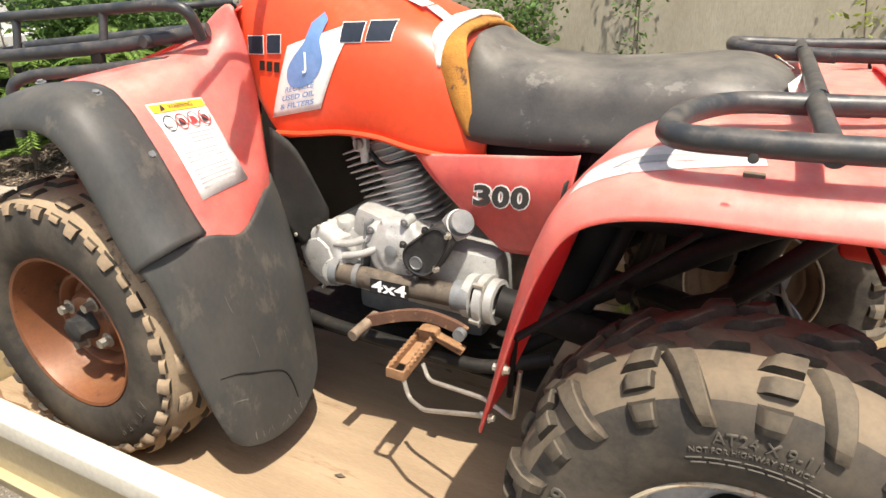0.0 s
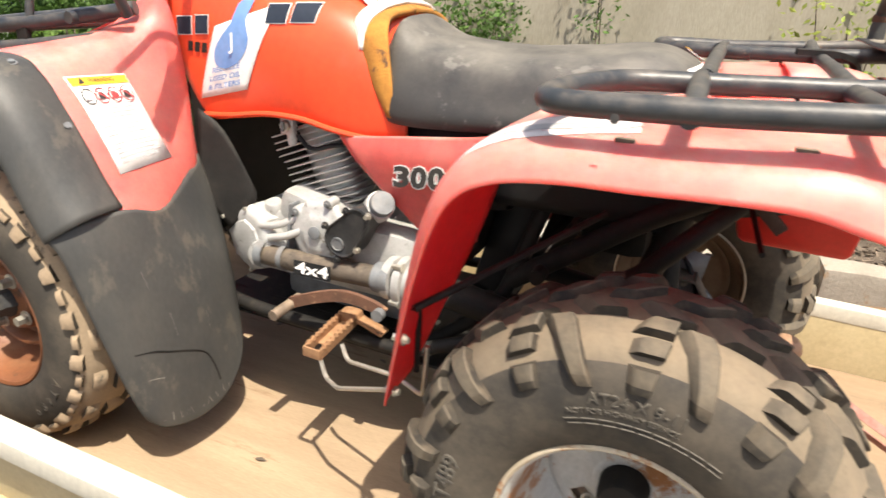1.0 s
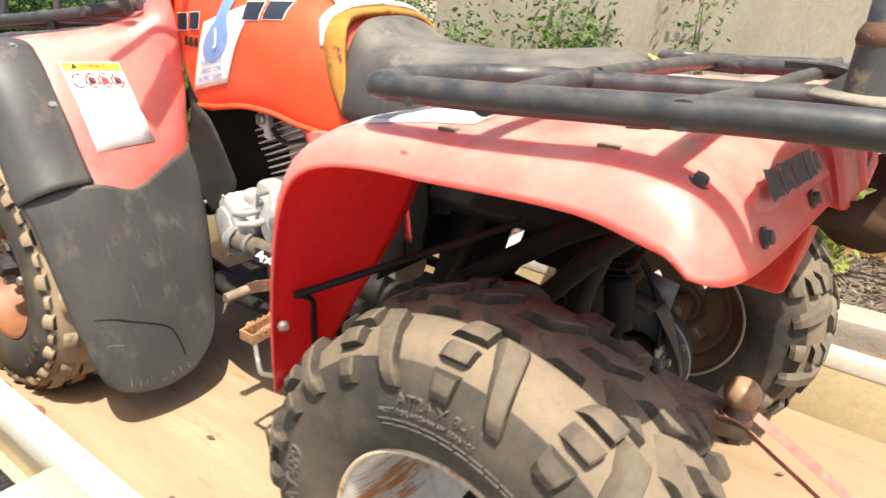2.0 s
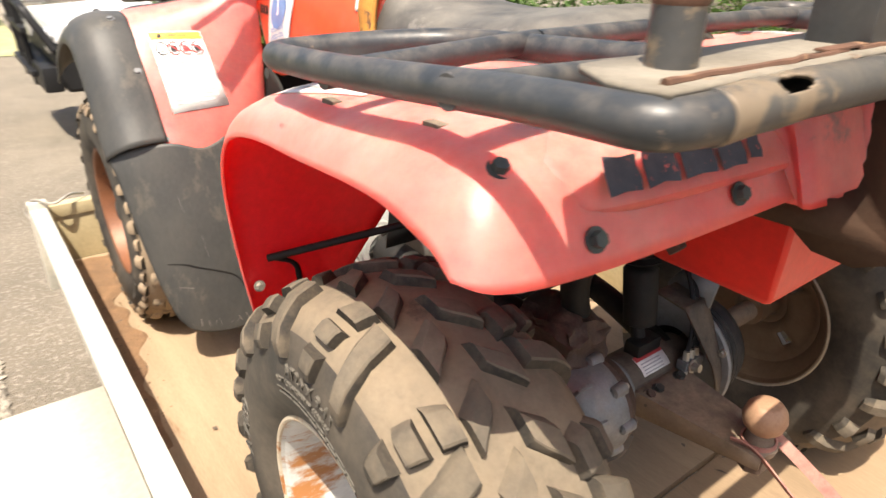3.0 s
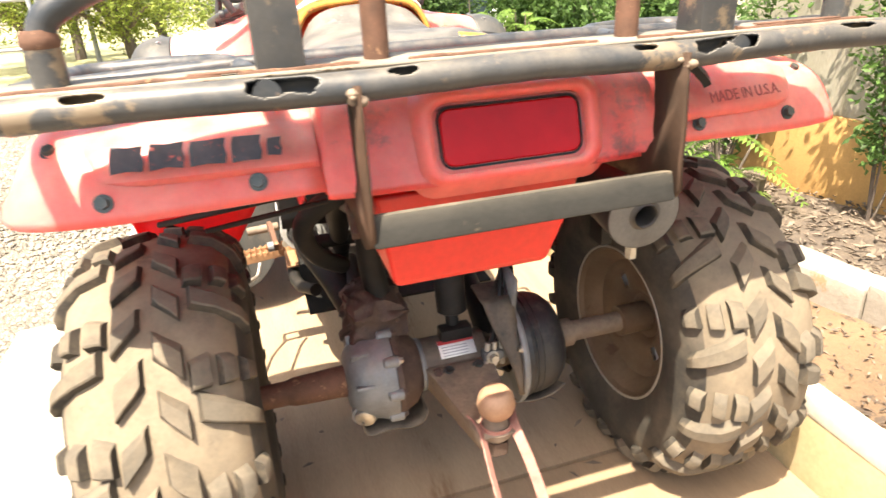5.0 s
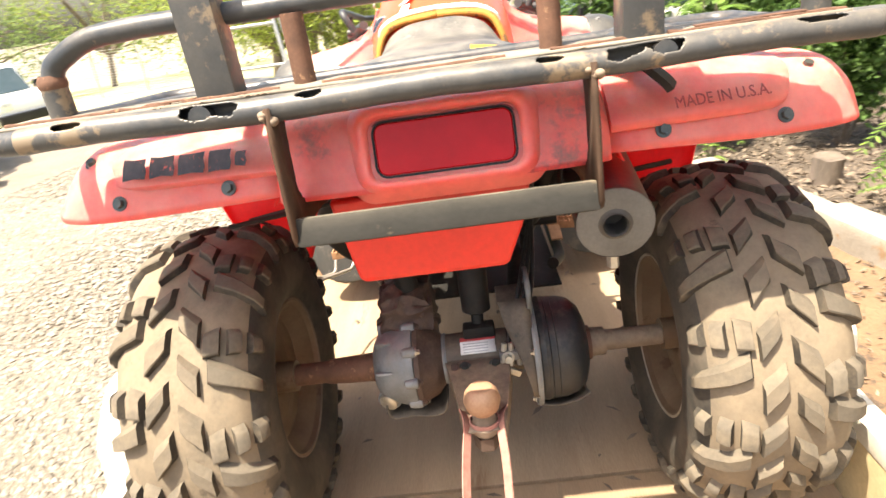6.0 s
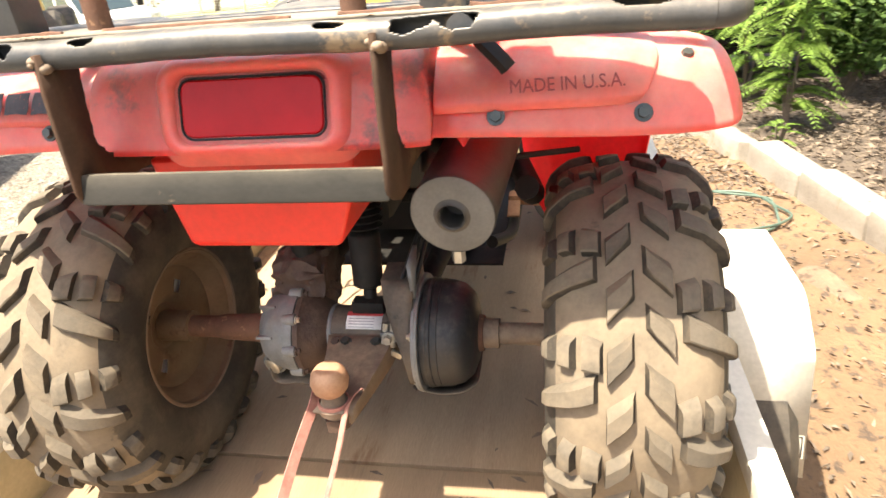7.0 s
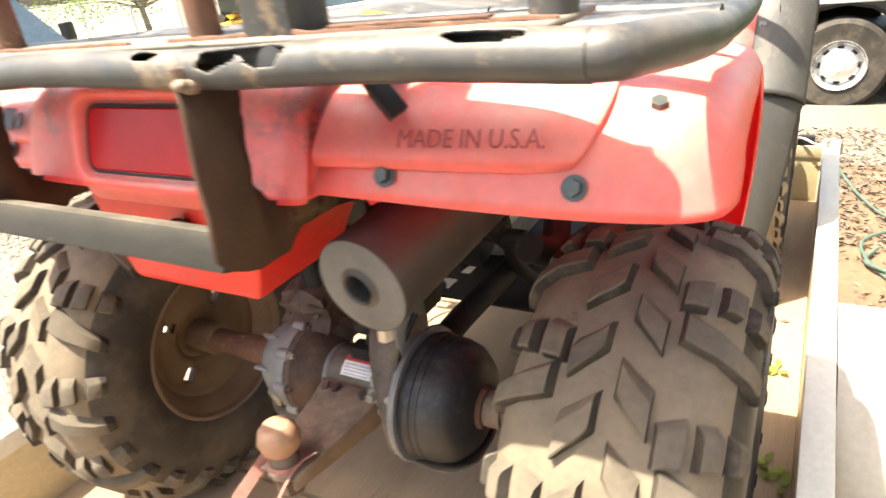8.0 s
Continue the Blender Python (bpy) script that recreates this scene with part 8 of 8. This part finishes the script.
# foot peg, shift lever, bracing wire
for sgn in (1, -1):
    peg = part("foot_peg", boxed((-0.572, -0.235 * sgn, 0.306), (0.042, 0.034, 0.03), None, 0.012), PEGRUST, bike, "rusty serrated steel foot peg")
    for x in (-0.589, -0.556):
        part("peg_rail", boxed((x, -0.305 * sgn, 0.300), (0.004, 0.135, 0.022), Matrix.Rotation(0.09 * sgn, 3, "X"), 0.001), PEGRUST, peg)
        bm = bmesh.new()
        for k in range(9):
            y = -0.25 - 0.0135 * k
            rod(bm, (x, y * sgn, 0.308 + 0.09 * (y + 0.305)), (x, y * sgn, 0.3155 + 0.09 * (y + 0.305)), 0.0058, 0.002, 4)
        part("teeth", bm, PEGRUST, peg)
    part("peg_end", boxed((-0.573, -0.372 * sgn, 0.295), (0.036, 0.004, 0.020), None, 0.001), PEGRUST, peg)
    part("peg_web", boxed((-0.573, -0.285 * sgn, 0.293), (0.032, 0.09, 0.003), Matrix.Rotation(0.09 * sgn, 3, "X"), 0.001), PEGRUST, peg)
    part("peg_bracket", boxed((-0.525, -0.235 * sgn, 0.296), (0.06, 0.03, 0.006), Matrix.Rotation(0.3, 3, "Y"), 0.002), PEGRUST, peg)
    part("brace_wire", pipe([(-0.560, -0.365 * sgn, 0.288), (-0.545, -0.37 * sgn, 0.25), (-0.50, -0.40 * sgn, 0.26), (-0.362, -0.458 * sgn, 0.34)], 0.0042, 0.015, 8), WIRE, peg, "bent galvanised wire")
    part("brace_wire", pipe([(-0.548, -0.31 * sgn, 0.288), (-0.53, -0.32 * sgn, 0.262), (-0.40, -0.37 * sgn, 0.30), (-0.335, -0.40 * sgn, 0.30), (-0.33, -0.405 * sgn, 0.40)], 0.0042, 0.015, 8), WIRE, peg, "bent galvanised wire")
lever = part("shift_lever", sweep(bmesh.new(), rounded([(-0.685, -0.275, 0.325), (-0.62, -0.275, 0.355), (-0.56, -0.272, 0.372), (-0.50, -0.268, 0.36), (-0.482, -0.266, 0.35)], 0.03), 0.01, flat=(0.022, 0.010, (0, -1, 0))), RUST, bike, "rusty gear shift lever")
part("toe_piece", bar((-0.69, -0.33, 0.318), (-0.685, -0.25, 0.324), 0.011, seg=12), HITCH, lever)
part("pivot", turned([(0, 0.012), (0.014, 0.012), (0.014, 0)], (-0.488, -0.272, 0.352), (0, -1, 0), 14), DULLALU, lever)

# rear axle
axle = part("rear_axle", bar((0, -0.405, AXZ), (0, -0.10, AXZ), 0.021, seg=22), RUST, bike, "rusty rear axle with final drive and brake drum")
part("axle_tube", bar((0, 0.10, AXZ), (0, 0.405, AXZ), 0.0195, seg=20), HITCH, axle)
part("axle_sleeve", turned([(0, 0.0212), (0.012, 0.0245), (0.09, 0.0275), (0.12, 0.030)], (0, -0.295, AXZ), (0, 1, 0), 22), RUST, axle)
part("axle_sleeve", bar((0, 0.20, AXZ), (0, 0.245, AXZ), 0.027, seg=18), HITCH, axle)
part("axle_housing", turned([(-0.10, 0.036), (-0.064, 0.036), (-0.062, 0.0445), (-0.054, 0.046), (0.062, 0.046), (0.068, 0.038), (0.11, 0.036)], (0, 0, AXZ), (0, 1, 0), 30), SHAFTGREY, axle, "grimy grey axle housing")
part("clamp_flange", boxed((0.052, 0.004, AXZ + 0.008), (0.034, 0.112, 0.010), Matrix.Rotation(0.55, 3, "Y"), 0.003), SHAFTGREY, axle)
for y in (-0.04, 0.035):
    part("clamp_bolt", bolted((0.060, y, AXZ + 0.012), (0.5, 0, 0.85), 0.008, 0.007), BROWNGREASE, axle)
part("housing_band", turned([(0, 0.0475), (0.004, 0.049), (0.008, 0.0475)], (0, -0.062, AXZ), (0, 1, 0), 26), DULLALU, axle)
gear = part("final_drive", turned([(-0.072, 0.028), (-0.07, 0.046), (-0.062, 0.060), (-0.045, 0.072), (-0.016, 0.079), (-0.006, 0.084), (0.008, 0.084), (0.010, 0.05)], (0, -0.122, AXZ), (0, 1, 0), 48), DULLALU, axle, "grey final drive casting ringed with bolts")
part("gear_half", turned([(0.0, 0.05), (0.001, 0.082), (0.010, 0.082), (0.018, 0.074), (0.036, 0.066), (0.048, 0.052), (0.056, 0.042)], (0, -0.1135, AXZ), (0, 1, 0), 48), BROWNGREASE, gear, "brown greasy half of the casting")
for k in range(9):
    a = 2 * math.pi * (k + 0.12) / 9
    px_, pz_ = 0.081 * math.cos(a), AXZ + 0.081 * math.sin(a)
    part("case_lug", turned([(-0.012, 0.004), (-0.009, 0.009), (0.0, 0.0105), (0.014, 0.0105), (0.016, 0.004)], (px_, -0.122, pz_), (0, 1, 0), 14), DULLALU, gear)
    part("case_bolt", bolted((px_, -0.107, pz_), (0, 1, 0), 0.0055, 0.006), ZINC if k % 2 else BROWNGREASE, gear)
for k in range(3):
    a = 0.35 + 0.75 * k
    part("case_rib", boxed((0.064 * math.cos(a), -0.168, AXZ + 0.064 * math.sin(a)), (0.03, 0.03, 0.006), Matrix.Rotation(-a, 3, "Y"), 0.002), DULLALU, gear)
part("gear_nose", turned([(0, 0.06), (0.03, 0.058), (0.034, 0.064), (0.044, 0.064), (0.05, 0.052), (0.09, 0.045), (0.10, 0.0)], (-0.03, -0.125, AXZ + 0.03), (-0.72, 0, 0.69), 26), BROWNGREASE, gear, "brown greasy pinion housing")
bm = bmesh.new()
bmesh.ops.create_cube(bm, size=1.0)
bmesh.ops.subdivide_edges(bm, edges=bm.edges[:], cuts=15, use_grid_fill=True)
for v in bm.verts:
    n = v.co.normalized() * 0.62
    q = v.co.lerp(n, 0.42)
    q = Vector((q.x * 0.115, q.y * 0.094, q.z * 0.125))
    ridge = 0.006 if abs(q.z + 0.002) < 0.008 or abs(q.z - 0.034) < 0.006 else 0.0
    q += q.normalized() * ridge + Vector(noise.noise_vector(v.co * 3.1)) * 0.011 + Vector(noise.noise_vector(v.co * 8.5)) * 0.0035
    v.co = q + Vector((-0.062, -0.122, AXZ + 0.078))
part("pinion_boss", bm, BROWNGREASE, gear, "lumpy brown boss caked with grease")
for dx, dy, dz, ax in ((-0.012, -0.15, 0.093, (0.8, -0.3, 0.5)), (-0.012, -0.094, 0.096, (0.8, 0.3, 0.5)), (-0.085, -0.172, 0.085, (0, -1, 0.1)), (-0.04, -0.170, 0.065, (0.1, -1, 0.1))):
    part("boss_bolt", bolted((dx, dy, AXZ + dz), ax, 0.0065, 0.008), BROWNGREASE, gear)
part("drain_plug", turned([(0, 0.018), (0.008, 0.018), (0.010, 0.015), (0.010, 0)], (0.05, -0.172, 0.237), (0.8, -0.3, -0.2), 20), ZINC, gear, "bright drain plug")
part("drain_boss", bar((0.02, -0.168, 0.24), (0.05, -0.172, 0.237), 0.023, seg=18), DULLALU, gear)
rim = [(-0.178, 0.228), (-0.176, 0.204), (-0.160, 0.196), (-0.128, 0.200), (-0.098, 0.194), (-0.072, 0.199), (-0.062, 0.222)]
part("skid_plate", sheet([[(x, y, z + 0.9 * x * x) for y, z in rim] for x in (-0.07, -0.035, 0.0, 0.03, 0.06)], 5, 16), SHAFTGREY, gear, "dusty bent skid plate", solid=0.003)
part("swing_arm", pipe([(-0.04, -0.125, 0.33), (-0.15, -0.12, 0.36), (-0.34, -0.12, 0.34)], 0.030, 0.05, 14), DARKMETAL, axle, "black swing arm")
part("swing_arm_tube", pipe([(0.0, 0.08, 0.30), (-0.15, 0.10, 0.33), (-0.34, 0.12, 0.34)], 0.022, 0.05, 14), DARKMETAL, axle)
part("upright_stay", pipe([(-0.03, -0.10, 0.36), (-0.05, -0.12, 0.46), (0.0, -0.13, 0.62)], 0.022, 0.04, 12), DARKMETAL, axle)
m = plane_at((0.0395, 0.004, 0.318), (0.0, 1, 0), (-0.72, 0, 0.69))
lab = part("axle_label", sheet([[(0.0472 * math.cos(a), y, AXZ + 0.0472 * math.sin(a)) for y in (-0.026, 0.0, 0.04)] for a in (0.62, 0.75, 0.9, 1.1, 1.35)]), WHITE, axle, "white printed label with a red heading", solid=0.0006)
part("label_heading", sheet([[(0.0480 * math.cos(a), y, AXZ + 0.0480 * math.sin(a)) for y in (-0.026, 0.0, 0.04)] for a in (1.15, 1.22, 1.35)]), REDINK, lab, "red heading")
for k in range(4):
    a = 0.68 + 0.11 * k
    part("text_bar", sheet([[(0.0480 * math.cos(b), y, AXZ + 0.0480 * math.sin(b)) for y in (-0.021, 0.0, 0.026)] for b in (a, a + 0.04)]), GREYINK, lab)
# hitch
bm = sheet([[(0.025, -0.055, 0.256), (0.044, -0.055, 0.300), (0.044, 0.062, 0.300), (0.025, 0.062, 0.256)], [(0.10, -0.042, 0.260), (0.105, -0.042, 0.294), (0.105, 0.055, 0.294), (0.10, 0.055, 0.260)], [(0.235, -0.024, 0.272), (0.235, -0.024, 0.290), (0.235, 0.038, 0.290), (0.235, 0.038, 0.272)]], 8)
hitch = part("hitch", bm, HITCH, axle, "dusty steel tow hitch with a ball", solid=0.006)
for y in (-0.02, 0.035):
    part("hitch_bolt", bolted((0.062, y, 0.298), (0.3, 0, 1), 0.008, 0.007), BOLT, hitch)
ball = part("tow_ball", turned([(-0.03, 0.0), (-0.0295, 0.006), (-0.025, 0.0165), (-0.014, 0.0265), (0, 0.030), (0.014, 0.0265), (0.0225, 0.0198), (0.0236, 0.017), (0.024, 0.0)], (0.213, 0.007, 0.336), (0, 0, 1), 36), BALL, hitch, "dusty tow ball worn flat on top")
part("ball_neck", turned([(-0.075, 0.0), (-0.075, 0.016), (-0.06, 0.018), (-0.055, 0.0255), (-0.045, 0.027), (-0.040, 0.02), (-0.02, 0.017)], (0.213, 0.007, 0.336), (0, 0, 1), 26), HITCH, hitch)
part("ball_nut", bar((0.213, 0.007, 0.247), (0.213, 0.007, 0.27), 0.021, seg=6), BROWNGREASE, hitch)
# brake drum, plate, cables
drum = part("brake_drum", turned([(0.0, 0.097), (0.010, 0.0995), (0.015, 0.097), (0.045, 0.0955), (0.066, 0.089), (0.082, 0.074), (0.090, 0.052), (0.092, 0.03), (0.092, 0)], (0, 0.118, AXZ), (0, 1, 0), 44), COVERBLACK, axle, "smooth black brake drum")
for k, r_ in enumerate((0.0985, 0.0975)):
    part("drum_rib", turned([(-0.0025, r_ - 0.004), (0, r_), (0.0025, r_ - 0.004)], (0, 0.136 + 0.012 * k, AXZ), (0, 1, 0), 44), COVERBLACK, drum)
part("drum_hub", turned([(0, 0.034), (0.012, 0.032), (0.014, 0)], (0, 0.206, AXZ), (0, 1, 0), 26), RUST, drum)
pl = part("brake_plate", turned([(0.0, 0.106), (0.005, 0.108), (0.010, 0.106), (0.010, 0.05), (0.0, 0.05)], (0, 0.106, AXZ), (0, 1, 0), 44, True), DULLALU, axle, "grey brake backing plate")
bm = bmesh.new()
outline = [(0.02, 0.10), (0.045, 0.09), (0.055, 0.165), (0.0, 0.175), (-0.03, 0.13), (-0.03, 0.09)]
bm.faces.new([bm.verts.new((x, 0.108, AXZ + z)) for x, z in outline])
part("plate_arm", bm, DULLALU, pl, solid=0.008)
part("plate_bracket", sheet([[(0.036, 0.052, AXZ + 0.128), (0.036, 0.108, AXZ + 0.128)], [(0.062, 0.062, AXZ + 0.085), (0.062, 0.108, AXZ + 0.085)], [(0.090, 0.086, AXZ + 0.02), (0.090, 0.108, AXZ + 0.02)], [(0.098, 0.098, AXZ - 0.04), (0.098, 0.108, AXZ - 0.04)]], 9, 4), SHAFTGREY, pl, "dusty folded bracket beside the drum", solid=0.004)
part("bracket_top", boxed((0.010, 0.080, AXZ + 0.128), (0.056, 0.058, 0.005), Matrix.Rotation(0.12, 3, "Y"), 0.002), SHAFTGREY, pl)
for k in range(7):
    a = 0.5 + 2 * math.pi * k / 7
    part("plate_bolt", bolted((0.1 * math.cos(a), 0.106, AXZ + 0.1 * math.sin(a)), (0, -1, 0), 0.005, 0.005), ZINC, pl)
rim = [(0.106, 0.006), (0.120, -0.003), (0.150, -0.006), (0.182, 0.0), (0.204, 0.016)]
part("drum_guard", sheet([[(x, y, AXZ + z - math.sqrt(0.105 ** 2 - x * x)) for y, z in rim] for x in (-0.075, -0.045, -0.015, 0.015, 0.045, 0.068)], 4, 12), SHAFTGREY, pl, "dusty curved guard under the drum", solid=0.003)
for k in range(3):
    part("brake_cable", pipe([(0.052, 0.058 + 0.012 * k, 0.315), (0.05, 0.07 + 0.012 * k, 0.36), (0.02, 0.095 + 0.012 * k, 0.43), (-0.1, 0.14, 0.54)], 0.0042, 0.04, 8), CARBLACK, axle)
    part("cable_end", bar((0.062, 0.048 + 0.016 * k, 0.292), (0.054, 0.056 + 0.012 * k, 0.335), 0.0055, seg=8), ZINC, axle)
part("brake_lever", boxed((0.055, 0.07, 0.312), (0.02, 0.05, 0.02), None, 0.004), DULLALU, axle, "dull steel brake arm")
part("lever_nut", bolted((0.066, 0.06, 0.312), (1, 0, 0.2), 0.008, 0.012), ZINC, axle)
part("wing_nut", boxed((0.066, 0.045, 0.285), (0.008, 0.022, 0.012), Matrix.Rotation(0.5, 3, "X"), 0.002), ZINC, axle)
part("wing_nut", boxed((0.064, 0.07, 0.278), (0.008, 0.022, 0.012), Matrix.Rotation(-0.5, 3, "X"), 0.002), ZINC, axle)
# shock absorber
shock = part("rear_shock", bar((-0.005, 0.012, 0.33), (-0.02, 0.012, 0.375), 0.012, seg=14), DARKMETAL, bike, "black rear shock absorber")
part("body", turned([(0, 0.021), (0.004, 0.027), (0.095, 0.028), (0.10, 0.024), (0.104, 0.014)], (-0.012, 0.012, 0.372), (-0.15, 0, 1), 24), DARKMETAL, shock)
part("bellows", turned([(0.012 * (i // 2) + (0.006 if i % 2 else 0.0), 0.036 if i % 2 else 0.026) for i in range(26)], (-0.028, 0.012, 0.478), (-0.15, 0, 1), 24), CARBLACK, shock, "ribbed black rubber boot")
part("shock_mount", boxed((0.0, 0.012, 0.335), (0.03, 0.06, 0.03), None, 0.005), DARKMETAL, shock)

# muffler
md = Vector((-0.40, 0.03, 0.045)).normalized()
m0 = Vector((0.237, 0.222, 0.618))
muf = part("muffler", turned([(0.0, 0.0535), (0.006, 0.0545), (0.014, 0.0535), (0.33, 0.0535), (0.36, 0.045), (0.38, 0.02)], m0, md, 40), MUFFLER, bike, "grey steel muffler with a plain end cap")
part("end_cap", turned([(-0.003, 0.0155), (-0.006, 0.0175), (-0.003, 0.0195), (-0.001, 0.024), (-0.0005, 0.05), (0.003, 0.0535), (0.006, 0.0535)], m0, md, 40), MUFFLER, muf)
part("cap_face", turned([(-0.0012, 0.0185), (-0.0014, 0.048), (0.001, 0.0535)], m0, md, 40), CAPGREY, muf, "matt grey end cap")
part("tail_hole", turned([(-0.0035, 0.0155), (0.03, 0.0155), (0.03, 0)], m0, md, 24), INK, muf)
part("drain_screw", bar(m0 + Vector((-0.025, 0, -0.045)), m0 + Vector((-0.025, 0, -0.076)), 0.009, seg=6), ZINC, muf)
part("bracket", boxed(m0 + Vector((-0.11, 0.0, -0.06)), (0.04, 0.02, 0.05), None, 0.004), DARKMETAL, muf)
part("header_pipe", pipe([m0 + md * 0.37, m0 + md * 0.45 + Vector((0, -0.02, -0.02)), (-0.35, 0.2, 0.5), (-0.6, 0.17, 0.45)], 0.018, 0.06, 12), RUST, muf)
part("guard_tube", pipe([(0.0, 0.30, 0.56), (-0.06, 0.31, 0.52), (-0.16, 0.28, 0.54)], 0.02, 0.05, 10), DARKMETAL, muf)
# rubber strap hook over the fender
part("strap_hook", sweep(bmesh.new(), rounded([(0.12, 0.205, 0.845), (0.19, 0.222, 0.846), (0.222, 0.256, 0.834), (0.234, 0.276, 0.816), (0.238, 0.292, 0.800), (0.238, 0.298, 0.792)], 0.018), 0.01, flat=(0.017, 0.010, (0.3, 0, 1))), CARBLACK, bike, "black rubber strap hanging over the fender")

# tie-down strap from the tow ball to the back of the trailer
strap = thing("tie_down_strap", (0.5, 0, 0), "faded red webbing strap tied round the tow hitch", "strap")
for y0, y1, tw in ((-0.022, -0.075, 0.6), (0.032, 0.012, -0.5)):
    line = curve3([(0.19, y0 * 1.3, 0.300), (0.225, y0, 0.296), (0.30, y0 * 1.1 + (y1 - y0) * 0.1, 0.262), (0.48, y0 + (y1 - y0) * 0.35, 0.176), (0.75, y0 + (y1 - y0) * 0.7, 0.068), (0.93, y1, 0.006)], 28)
    part("webbing", sweep(bmesh.new(), line, 0.01, flat=(0.017, 0.0022, (0.15, tw * 2.2, 1))), STRAP, strap)
part("loop", sweep(bmesh.new(), [Vector((0.213 + 0.023 * math.cos(a), 0.007 + 0.024 * math.sin(a), 0.293)) for a in (i * math.pi / 12 for i in range(25))], 0.01, flat=(0.003, 0.011, (0, 0, 1))), STRAP, strap)
